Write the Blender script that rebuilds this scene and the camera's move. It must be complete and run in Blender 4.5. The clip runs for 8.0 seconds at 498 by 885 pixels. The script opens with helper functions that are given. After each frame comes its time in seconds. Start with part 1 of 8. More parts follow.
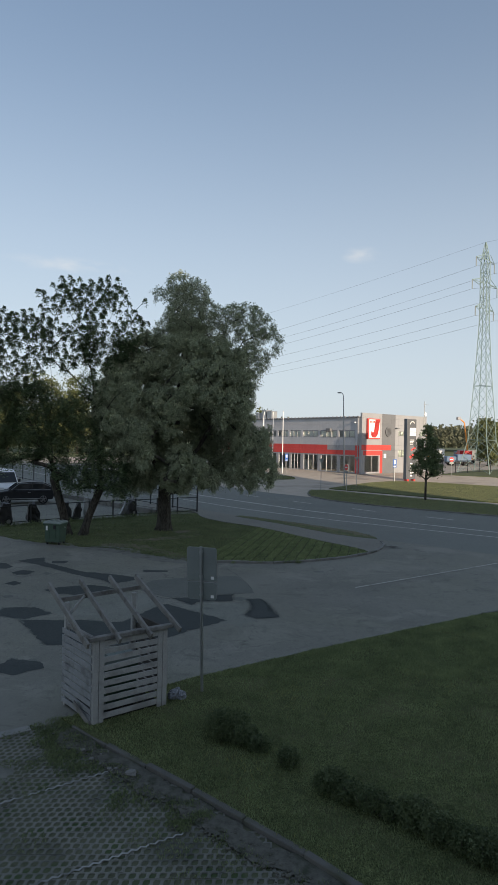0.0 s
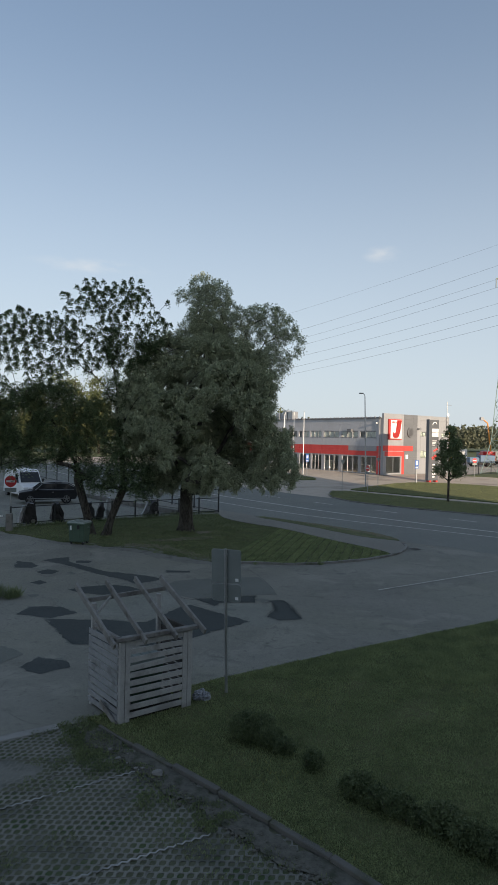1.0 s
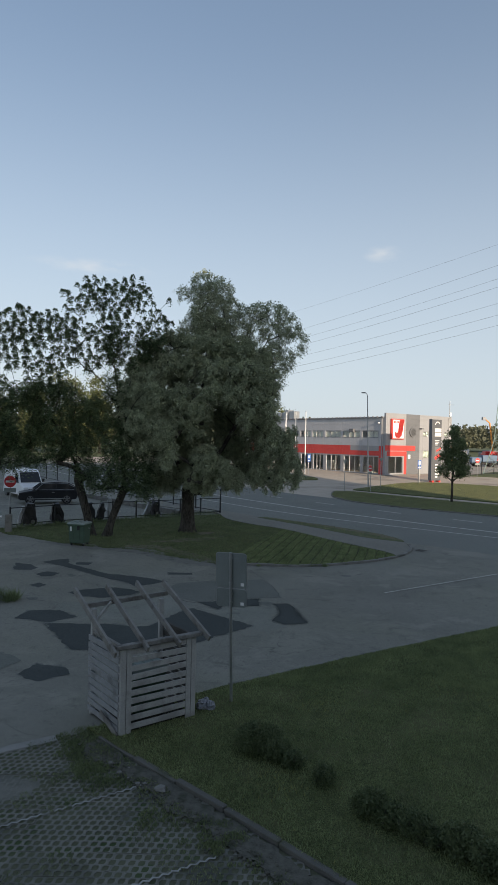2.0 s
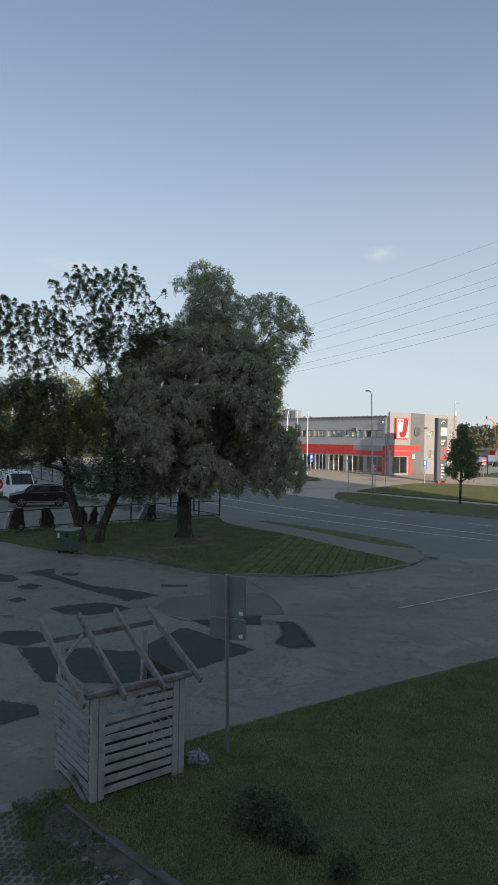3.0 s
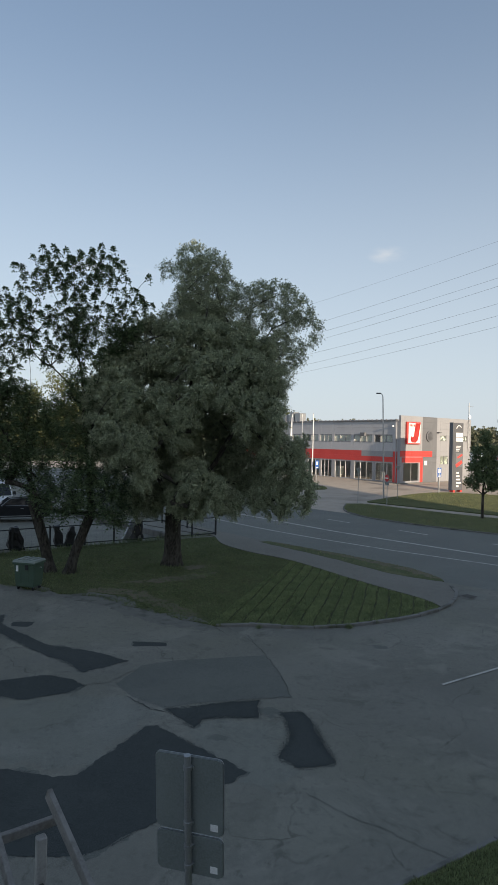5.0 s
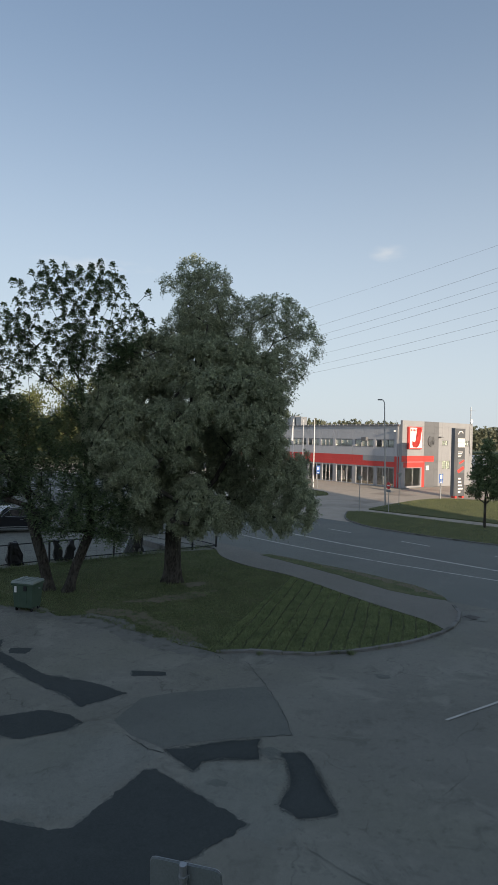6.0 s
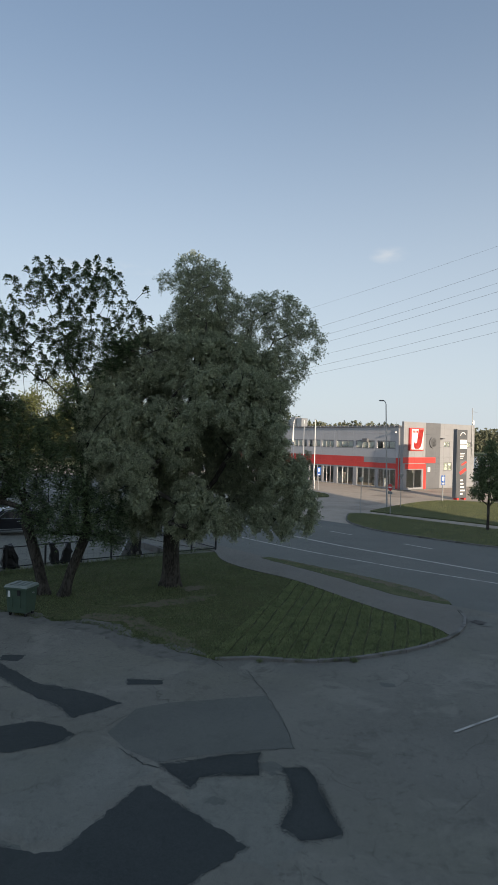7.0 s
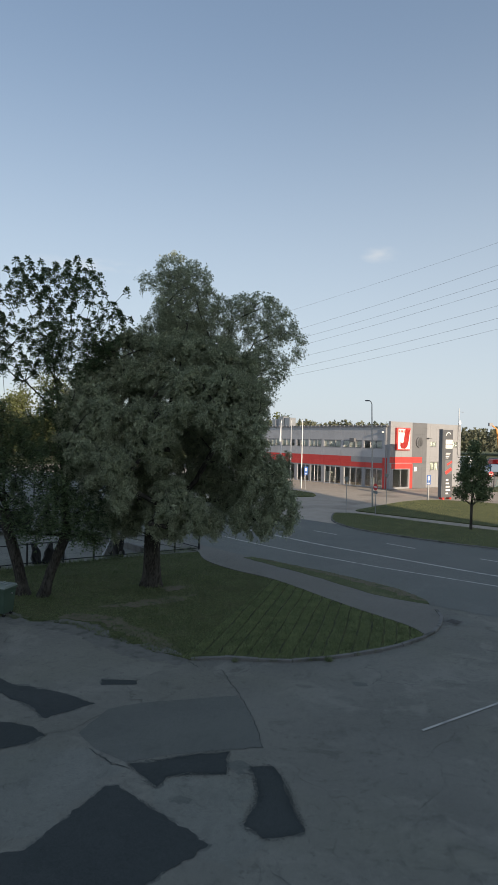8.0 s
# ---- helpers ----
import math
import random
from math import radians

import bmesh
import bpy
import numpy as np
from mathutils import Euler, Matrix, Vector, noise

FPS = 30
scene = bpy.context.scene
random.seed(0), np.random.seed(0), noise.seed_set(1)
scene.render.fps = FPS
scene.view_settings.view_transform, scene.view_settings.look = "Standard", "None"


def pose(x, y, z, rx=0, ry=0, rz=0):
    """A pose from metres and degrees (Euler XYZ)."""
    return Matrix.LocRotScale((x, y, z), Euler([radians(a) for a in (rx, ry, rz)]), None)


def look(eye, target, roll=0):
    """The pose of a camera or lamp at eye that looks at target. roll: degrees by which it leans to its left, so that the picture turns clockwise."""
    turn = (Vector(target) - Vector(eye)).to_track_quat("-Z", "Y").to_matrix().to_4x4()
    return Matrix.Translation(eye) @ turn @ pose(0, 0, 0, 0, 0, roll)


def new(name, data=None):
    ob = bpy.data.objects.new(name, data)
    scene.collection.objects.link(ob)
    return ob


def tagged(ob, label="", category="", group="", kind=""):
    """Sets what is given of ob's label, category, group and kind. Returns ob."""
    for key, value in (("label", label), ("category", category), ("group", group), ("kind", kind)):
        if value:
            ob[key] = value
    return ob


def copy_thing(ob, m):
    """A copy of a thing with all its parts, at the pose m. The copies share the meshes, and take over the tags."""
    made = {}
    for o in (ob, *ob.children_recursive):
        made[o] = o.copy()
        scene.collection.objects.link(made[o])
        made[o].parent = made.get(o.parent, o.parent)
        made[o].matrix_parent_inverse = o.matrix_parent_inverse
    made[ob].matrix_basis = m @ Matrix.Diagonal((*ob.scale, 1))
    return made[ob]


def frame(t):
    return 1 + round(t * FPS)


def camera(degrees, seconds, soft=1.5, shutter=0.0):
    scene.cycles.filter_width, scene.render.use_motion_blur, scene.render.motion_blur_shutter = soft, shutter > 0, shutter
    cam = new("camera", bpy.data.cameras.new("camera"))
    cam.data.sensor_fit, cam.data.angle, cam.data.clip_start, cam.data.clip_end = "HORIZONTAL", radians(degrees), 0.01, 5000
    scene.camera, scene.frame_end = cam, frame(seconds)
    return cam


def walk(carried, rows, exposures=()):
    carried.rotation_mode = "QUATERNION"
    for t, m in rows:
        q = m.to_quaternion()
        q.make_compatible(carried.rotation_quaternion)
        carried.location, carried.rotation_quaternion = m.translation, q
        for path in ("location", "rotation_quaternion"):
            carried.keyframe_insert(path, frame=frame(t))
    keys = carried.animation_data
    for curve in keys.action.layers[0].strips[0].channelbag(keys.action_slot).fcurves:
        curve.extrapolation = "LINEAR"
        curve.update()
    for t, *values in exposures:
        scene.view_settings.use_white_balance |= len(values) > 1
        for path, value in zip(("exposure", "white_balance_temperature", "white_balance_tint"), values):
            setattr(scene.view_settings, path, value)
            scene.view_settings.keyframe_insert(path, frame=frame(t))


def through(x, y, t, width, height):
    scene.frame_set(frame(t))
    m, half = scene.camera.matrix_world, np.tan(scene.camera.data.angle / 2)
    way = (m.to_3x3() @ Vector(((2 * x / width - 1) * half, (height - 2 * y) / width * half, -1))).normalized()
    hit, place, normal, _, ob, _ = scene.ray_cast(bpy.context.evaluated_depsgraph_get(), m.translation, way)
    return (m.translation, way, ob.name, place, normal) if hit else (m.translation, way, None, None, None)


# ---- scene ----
# Camera and its way
cam = camera(44.6, 8.0, 1.3)
PATH = [
    (0, (0.164, -0.049, 5.122), (0.181, 1.951, 5.116), 1.1),
    (0.5, (0.113, -0.11, 5.166), (0.065, 1.889, 5.159), 1.1),
    (1, (0.073, -0.089, 5.172), (0.024, 1.91, 5.165), 1.2),
    (1.5, (0.011, 0.009, 5.146), (-0.038, 2.008, 5.139), 1.2),
    (1.7, (-0.011, 0.074, 5.15), (-0.061, 2.073, 5.143), 1.2),
    (2.8, (-0.07, 1.86, 5.165), (-0.123, 3.859, 5.156), 1.2),
    (3, (-0.066, 2.285, 5.164), (-0.12, 4.285, 5.156), 1.1),
    (3.5, (-0.058, 3.582, 5.17), (-0.114, 5.581, 5.162), 1.2),
    (4, (-0.038, 5.018, 5.147), (-0.095, 7.017, 5.138), 1.2),
    (4.5, (-0.05, 6.399, 5.284), (-0.107, 8.398, 5.278), 1.3),
    (4.7, (-0.03, 6.76, 5.403), (-0.091, 8.759, 5.398), 1.3),
    (5.8, (-0.02, 7.021, 6.337), (-0.087, 9.019, 6.328), 1.3),
    (6, (-0.03, 7.141, 6.408), (-0.098, 9.14, 6.398), 1.3),
    (6.5, (-0.02, 7.597, 6.395), (-0.088, 9.596, 6.39), 1.3),
    (7, (-0.038, 7.721, 6.354), (-0.107, 9.72, 6.35), 1.3),
    (7.5, (0.106, 7.707, 6.376), (0.037, 9.706, 6.37), 1.3),
    (8, (0.415, 7.616, 6.437), (0.375, 9.615, 6.43), 1.4),
]
walk(cam, [(t, look(eye, target, roll)) for t, eye, target, roll in PATH], [(0, 0.48, 6750, 9), (8, 0.48, 6750, 9)])

# Sky and sun: a low evening sun behind the camera, to its right
SUN_ELEV, SUN_X, SUN_Y = radians(12.0), 0.544, -0.839
world = bpy.data.worlds.new("sky")
scene.world = world
world.use_nodes = True
sky = world.node_tree.nodes.new("ShaderNodeTexSky")
sky.sky_type = "NISHITA"
sky.sun_disc = False
sky.sun_elevation, sky.sun_rotation = SUN_ELEV, math.atan2(SUN_X, SUN_Y)
sky.air_density, sky.dust_density, sky.ozone_density = 0.9, 1.3, 1.6
back = world.node_tree.nodes["Background"]
back.inputs["Strength"].default_value = 0.14
haze = world.node_tree.nodes.new("ShaderNodeMix")
haze.data_type = "RGBA"
haze.inputs["B"].default_value = (3.36, 3.80, 4.30, 1)
wt = world.node_tree
# A thin even veil high up, then the evening haze, thickest towards the horizon
veil = wt.nodes.new("ShaderNodeMix")
veil.data_type = "RGBA"
veil.inputs["Factor"].default_value = 0.38
veil.inputs["B"].default_value = (0.97, 1.40, 2.20, 1)
wt.links.new(sky.outputs[0], veil.inputs["A"])
wt.links.new(veil.outputs["Result"], haze.inputs["A"])
way = wt.nodes.new("ShaderNodeTexCoord")
parts = wt.nodes.new("ShaderNodeSeparateXYZ")
wt.links.new(way.outputs["Generated"], parts.inputs[0])
thick = wt.nodes.new("ShaderNodeMapRange")
thick.interpolation_type = "SMOOTHSTEP"
for key, value in (("From Min", -0.05), ("From Max", 0.64), ("To Min", 0.86), ("To Max", 0.08)):
    thick.inputs[key].default_value = value
wt.links.new(parts.outputs["Z"], thick.inputs["Value"])
wt.links.new(thick.outputs["Result"], haze.inputs["Factor"])
# A thin wisp or two of cloud
stretch = wt.nodes.new("ShaderNodeVectorMath")
stretch.operation = "MULTIPLY"
stretch.inputs[1].default_value = (16, 16, 46)
wt.links.new(way.outputs["Generated"], stretch.inputs[0])
fluff = wt.nodes.new("ShaderNodeTexNoise")
fluff.inputs["Scale"].default_value, fluff.inputs["Detail"].default_value = 1.0, 8
wt.links.new(stretch.outputs[0], fluff.inputs["Vector"])
cover = None
for centre, wide, low in (((0.176, 0.94, 0.291), 0.034, 0.42), ((-0.262, 0.91, 0.262), 0.11, 0.44)):
    off = wt.nodes.new("ShaderNodeVectorMath")
    off.operation = "SUBTRACT"
    off.inputs[1].default_value = centre
    wt.links.new(way.outputs["Generated"], off.inputs[0])
    flat = wt.nodes.new("ShaderNodeVectorMath")
    flat.operation = "MULTIPLY"
    flat.inputs[1].default_value = (1.0, 1.0, 2.4 if wide < 0.05 else 8.0)
    wt.links.new(off.outputs[0], flat.inputs[0])
    far = wt.nodes.new("ShaderNodeVectorMath")
    far.operation = "LENGTH"
    wt.links.new(flat.outputs[0], far.inputs[0])
    near = wt.nodes.new("ShaderNodeMapRange")
    near.inputs["From Min"].default_value, near.inputs["From Max"].default_value = wide, 0.0
    wt.links.new(far.outputs["Value"], near.inputs["Value"])
    tuft = wt.nodes.new("ShaderNodeMapRange")
    tuft.inputs["From Min"].default_value, tuft.inputs["From Max"].default_value = low, 0.86
    wt.links.new(fluff.outputs["Fac"], tuft.inputs["Value"])
    both = wt.nodes.new("ShaderNodeMath")
    both.operation = "MULTIPLY"
    wt.links.new(near.outputs["Result"], both.inputs[0])
    wt.links.new(tuft.outputs["Result"], both.inputs[1])
    if cover:
        add = wt.nodes.new("ShaderNodeMath")
        add.operation = "ADD"
        wt.links.new(cover, add.inputs[0])
        wt.links.new(both.outputs[0], add.inputs[1])
        cover = add.outputs[0]
    else:
        cover = both.outputs[0]
cloud = wt.nodes.new("ShaderNodeMix")
cloud.data_type = "RGBA"
cloud.inputs["B"].default_value = (4.3, 4.3, 4.35, 1)
wt.links.new(cover, cloud.inputs["Factor"])
wt.links.new(haze.outputs["Result"], cloud.inputs["A"])
wt.links.new(cloud.outputs["Result"], back.inputs["Color"])
sun = new("sun", bpy.data.lights.new("sun", "SUN"))
sun.data.energy, sun.data.angle, sun.data.color = 4.2, radians(0.5), (1.0, 0.83, 0.65)
sun.matrix_world = look((SUN_X * 100, SUN_Y * 100, 100 * math.tan(SUN_ELEV)), (0, 0, 0))


# ---- materials ----
def material(name, a, b, scale=3.0, rough=0.8, bump=0.2, fine=60.0, metal=0.0, third=None, big=0.3, island=0.0, spec=0.4):
    """Two tones mixed by noise at two scales, with a fine relief; third: a stain colour at the scale big."""
    m = bpy.data.materials.new(name)
    m.use_nodes = True
    nt = m.node_tree
    bsdf = nt.nodes["Principled BSDF"]
    bsdf.inputs["Roughness"].default_value = rough
    bsdf.inputs["Metallic"].default_value = metal
    bsdf.inputs["Specular IOR Level"].default_value = spec
    pos = nt.nodes.new("ShaderNodeNewGeometry")

    def noise_at(s, detail=4.0):
        n = nt.nodes.new("ShaderNodeTexNoise")
        n.inputs["Scale"].default_value = s
        n.inputs["Detail"].default_value = detail
        nt.links.new(pos.outputs["Position"], n.inputs["Vector"])
        return n.outputs["Fac"]

    def ramp(fac, lo, hi):
        r = nt.nodes.new("ShaderNodeMapRange")
        r.inputs["From Min"].default_value, r.inputs["From Max"].default_value = lo, hi
        nt.links.new(fac, r.inputs["Value"])
        return r.outputs["Result"]

    def mixed(fac, one, two):
        x = nt.nodes.new("ShaderNodeMix")
        x.data_type = "RGBA"
        nt.links.new(fac, x.inputs["Factor"])
        for value, socket in ((one, x.inputs["A"]), (two, x.inputs["B"])):
            if isinstance(value, tuple):
                socket.default_value = (*value, 1)
            else:
                nt.links.new(value, socket)
        return x.outputs["Result"]

    colour = mixed(ramp(noise_at(scale), 0.35, 0.65), a, b)
    grain = noise_at(fine, 2.0)
    colour = mixed(ramp(grain, 0.3, 0.8), colour, tuple(min(1.0, 0.5 * (p + q) * 1.25) for p, q in zip(a, b)))
    if third:
        colour = mixed(ramp(noise_at(big, 6.0), 0.52, 0.66), colour, third)
    if island:
        v = nt.nodes.new("ShaderNodeHueSaturation")
        src = pos.outputs["Random Per Island"]
        nt.links.new(ramp(src, -1 / (2 * island) + 0.5, 1 / (2 * island) + 0.5), v.inputs["Value"])
        val = nt.nodes.new("ShaderNodeMapRange")
        val.inputs["To Min"].default_value, val.inputs["To Max"].default_value = 1 - island, 1 + island
        nt.links.new(src, val.inputs["Value"])
        nt.links.new(val.outputs["Result"], v.inputs["Value"])
        nt.links.new(colour, v.inputs["Color"])
        colour = v.outputs["Color"]
    nt.links.new(colour, bsdf.inputs["Base Color"])
    if bump:
        bn = nt.nodes.new("ShaderNodeBump")
        bn.inputs["Strength"].default_value = bump
        bn.inputs["Distance"].default_value = 0.01
        nt.links.new(grain, bn.inputs["Height"])
        nt.links.new(bn.outputs["Normal"], bsdf.inputs["Normal"])
    return m


def asphalt(name, dark, mid, pale, cracks=0.5, gloss=0.85, patchy=1.0):
    """Weathered asphalt: broad tone, pale scuffed areas with ragged rims, dark stains, fine cracks and stone grain."""
    m = bpy.data.materials.new(name)
    m.use_nodes = True
    nt = m.node_tree
    bsdf = nt.nodes["Principled BSDF"]
    bsdf.inputs["Roughness"].default_value = gloss
    bsdf.inputs["Specular IOR Level"].default_value = 0.3
    geo = nt.nodes.new("ShaderNodeNewGeometry")

    def tex(s, detail, rough=0.55, dist=0.0):
        n = nt.nodes.new("ShaderNodeTexNoise")
        n.inputs["Scale"].default_value, n.inputs["Detail"].default_value = s, detail
        n.inputs["Roughness"].default_value, n.inputs["Distortion"].default_value = rough, dist
        nt.links.new(geo.outputs["Position"], n.inputs["Vector"])
        return n.outputs["Fac"]

    def span(fac, lo, hi, a=0.0, b=1.0):
        r = nt.nodes.new("ShaderNodeMapRange")
        for key, value in (("From Min", lo), ("From Max", hi), ("To Min", a), ("To Max", b)):
            r.inputs[key].default_value = value
        nt.links.new(fac, r.inputs["Value"])
        return r.outputs["Result"]

    def mix(fac, one, two, kind="MIX"):
        x = nt.nodes.new("ShaderNodeMix")
        x.data_type, x.blend_type = "RGBA", kind
        nt.links.new(fac, x.inputs["Factor"]) if not isinstance(fac, float) else None
        if isinstance(fac, float):
            x.inputs["Factor"].default_value = fac
        for value, socket in ((one, x.inputs["A"]), (two, x.inputs["B"])):
            if isinstance(value, tuple):
                socket.default_value = (*value, 1)
            else:
                nt.links.new(value, socket)
        return x.outputs["Result"]

    colour = mix(span(tex(0.35, 5), 0.35, 0.65), dark, mid)
    colour = mix(span(tex(0.5, 9, 0.66, 0.4), 0.53, 0.60, 0, 0.8 * patchy), colour, pale)
    olive = (1.05 * mid[0], 1.07 * mid[1], 0.94 * mid[2])
    slate = (0.90 * mid[0], 0.93 * mid[1], 1.02 * mid[2])
    colour = mix(span(tex(0.16, 4, 0.6, 0.5), 0.46, 0.60, 0, 0.65 * patchy), colour, olive)
    colour = mix(span(tex(0.21, 5, 0.6, 0.3), 0.55, 0.68, 0, 0.55 * patchy), colour, slate)
    colour = mix(span(tex(2.6, 6, 0.6), 0.58, 0.72, 0, 0.5), colour, dark)
    colour = mix(span(tex(9.0, 4, 0.6), 0.3, 0.75, 0, 0.35), colour, pale)
    colour = mix(span(tex(1.3, 8, 0.7, 0.8), 0.56, 0.64, 0, 0.7 * patchy), colour, tuple(0.72 * v for v in dark))
    colour = mix(span(tex(0.22, 3), 0.45, 0.6, 0, 0.35), colour, pale)
    warp = nt.nodes.new("ShaderNodeVectorMath")
    warp.operation = "MULTIPLY_ADD"
    wob = nt.nodes.new("ShaderNodeTexNoise")
    wob.inputs["Scale"].default_value, wob.inputs["Detail"].default_value = 1.6, 4
    nt.links.new(geo.outputs["Position"], wob.inputs["Vector"])
    nt.links.new(wob.outputs["Color"], warp.inputs[0])
    warp.inputs[1].default_value = (0.9, 0.9, 0.0)
    nt.links.new(geo.outputs["Position"], warp.inputs[2])
    vor = nt.nodes.new("ShaderNodeTexVoronoi")
    vor.feature = "DISTANCE_TO_EDGE"
    vor.inputs["Scale"].default_value = 0.42
    nt.links.new(warp.outputs[0], vor.inputs["Vector"])
    line = nt.nodes.new("ShaderNodeMath")
    line.operation = "MULTIPLY"
    nt.links.new(span(vor.outputs["Distance"], 0.002, 0.009, 1, 0), line.inputs[0])
    nt.links.new(span(tex(0.6, 3), 0.48, 0.62, 0, cracks), line.inputs[1])
    colour = mix(line.outputs[0], colour, tuple(0.45 * v for v in dark))
    colour = mix(span(tex(5.5, 8, 0.72), 0.56, 0.63, 0, 0.6 * patchy), colour, tuple(0.62 * v for v in dark))
    colour = mix(span(tex(13, 5, 0.7), 0.57, 0.66, 0, 0.5), colour, tuple(1.15 * v for v in pale))
    speck = tex(22, 4, 0.75)
    colour = mix(span(speck, 0.56, 0.70, 0.0, 0.45), colour, tuple(0.55 * v for v in dark))
    colour = mix(span(tex(47, 2, 0.6), 0.58, 0.72, 0.0, 0.5), colour, tuple(1.3 * v for v in pale))
    grain = tex(110, 2)
    colour = mix(span(grain, 0.46, 0.62, 0.0, 0.5), colour, tuple(1.4 * v for v in pale))
    colour = mix(span(tex(75, 2, 0.5), 0.55, 0.66, 0.0, 0.55), colour, tuple(0.45 * v for v in dark))
    nt.links.new(colour, bsdf.inputs["Base Color"])
    bn = nt.nodes.new("ShaderNodeBump")
    bn.inputs["Strength"].default_value, bn.inputs["Distance"].default_value = 0.4, 0.006
    nt.links.new(grain, bn.inputs["Height"])
    nt.links.new(bn.outputs["Normal"], bsdf.inputs["Normal"])
    return m


def leafy(name, a, b, through=0.25, lump=0.9):
    """Foliage: two greens by leaf, a little light passing through."""
    m = bpy.data.materials.new(name)
    m.use_nodes = True
    nt = m.node_tree
    bsdf = nt.nodes["Principled BSDF"]
    bsdf.inputs["Roughness"].default_value = 0.6
    bsdf.inputs["Specular IOR Level"].default_value = 0.3
    geo = nt.nodes.new("ShaderNodeNewGeometry")
    big = nt.nodes.new("ShaderNodeTexNoise")
    big.inputs["Scale"].default_value = lump
    nt.links.new(geo.outputs["Position"], big.inputs["Vector"])
    both = nt.nodes.new("ShaderNodeMath")
    both.operation = "MULTIPLY_ADD"
    both.inputs[1].default_value = 0.6
    nt.links.new(geo.outputs["Random Per Island"], both.inputs[0])
    nt.links.new(big.outputs["Fac"], both.inputs[2])
    span = nt.nodes.new("ShaderNodeMapRange")
    span.inputs["From Min"].default_value, span.inputs["From Max"].default_value = 0.35, 1.2
    nt.links.new(both.outputs[0], span.inputs["Value"])
    mix = nt.nodes.new("ShaderNodeMix")
    mix.data_type = "RGBA"
    mix.inputs["A"].default_value, mix.inputs["B"].default_value = (*a, 1), (*b, 1)
    nt.links.new(span.outputs["Result"], mix.inputs["Factor"])
    nt.links.new(mix.outputs["Result"], bsdf.inputs["Base Color"])
    tr = nt.nodes.new("ShaderNodeBsdfTranslucent")
    nt.links.new(mix.outputs["Result"], tr.inputs["Color"])
    sh = nt.nodes.new("ShaderNodeMixShader")
    sh.inputs["Fac"].default_value = through
    nt.links.new(bsdf.outputs[0], sh.inputs[1])
    nt.links.new(tr.outputs[0], sh.inputs[2])
    nt.links.new(sh.outputs[0], nt.nodes["Material Output"].inputs["Surface"])
    return m


def turf(name, dark, light, stain):
    """Close-mown turf: fine light and dark tufts over soil, with broader tones."""
    m = material(name, dark, dark, 6.0, 0.95, 0.9, 45)
    nt = m.node_tree
    bsdf = nt.nodes["Principled BSDF"]
    bsdf.inputs["Specular IOR Level"].default_value = 0.1
    pos = nt.nodes.new("ShaderNodeNewGeometry")

    def tone(scale, detail, lo, hi, below, above):
        n = nt.nodes.new("ShaderNodeTexNoise")
        n.inputs["Scale"].default_value, n.inputs["Detail"].default_value = scale, detail
        nt.links.new(pos.outputs["Position"], n.inputs["Vector"])
        r = nt.nodes.new("ShaderNodeMapRange")
        for key, value in (("From Min", lo), ("From Max", hi), ("To Min", below), ("To Max", above)):
            r.inputs[key].default_value = value
        nt.links.new(n.outputs["Fac"], r.inputs["Value"])
        return r.outputs["Result"]

    def mixed(fac, one, two, kind="MIX"):
        x = nt.nodes.new("ShaderNodeMix")
        x.data_type, x.blend_type = "RGBA", kind
        nt.links.new(fac, x.inputs["Factor"])
        for value, socket in ((one, x.inputs["A"]), (two, x.inputs["B"])):
            if isinstance(value, tuple):
                socket.default_value = (*value, 1)
            else:
                nt.links.new(value, socket)
        return x.outputs["Result"]

    colour = mixed(tone(38.0, 3.0, 0.36, 0.64, 0.0, 1.0), dark, light)
    colour = mixed(tone(7.0, 3.0, 0.4, 0.65, 0.0, 0.55), colour, dark)
    colour = mixed(tone(1.1, 5.0, 0.5, 0.68, 0.0, 0.6), colour, stain)
    nt.links.new(colour, bsdf.inputs["Base Color"])
    return m


def glassy(name, tint=(0.86, 0.9, 0.9)):
    m = bpy.data.materials.new(name)
    m.use_nodes = True
    bsdf = m.node_tree.nodes["Principled BSDF"]
    bsdf.inputs["Base Color"].default_value = (*tint, 1)
    bsdf.inputs["Roughness"].default_value = 0.0
    bsdf.inputs["IOR"].default_value = 1.45
    bsdf.inputs["Transmission Weight"].default_value = 1.0
    return m


M_EARTH = material("earth_grass", (0.07, 0.09, 0.03), (0.10, 0.11, 0.045), 0.4, 0.95, 0.3)
M_ASPHALT = asphalt("old_asphalt", (0.129, 0.1265, 0.1085), (0.173, 0.170, 0.1445), (0.247, 0.241, 0.204), 0.7)
M_ROAD = asphalt("road_asphalt", (0.124, 0.131, 0.119), (0.148, 0.155, 0.139), (0.187, 0.192, 0.171), 0.35, 0.8, 0.5)
M_WALK = asphalt("footway_asphalt", (0.158, 0.150, 0.128), (0.186, 0.177, 0.152), (0.215, 0.206, 0.18), 0.5, 0.9, 0.6)
M_PATCH = asphalt("new_asphalt_patch", (0.032, 0.040, 0.040), (0.043, 0.051, 0.050), (0.067, 0.075, 0.071), 0.2, 0.85, 0.6)
M_PATCH_OLD = asphalt("worn_asphalt_patch", (0.107, 0.113, 0.102), (0.130, 0.136, 0.121), (0.168, 0.172, 0.150), 0.3, 0.88, 0.5)
M_CRUMBLED = asphalt("crumbled_asphalt", (0.135, 0.136, 0.118), (0.171, 0.173, 0.151), (0.243, 0.243, 0.21), 0.6, 0.92, 0.9)
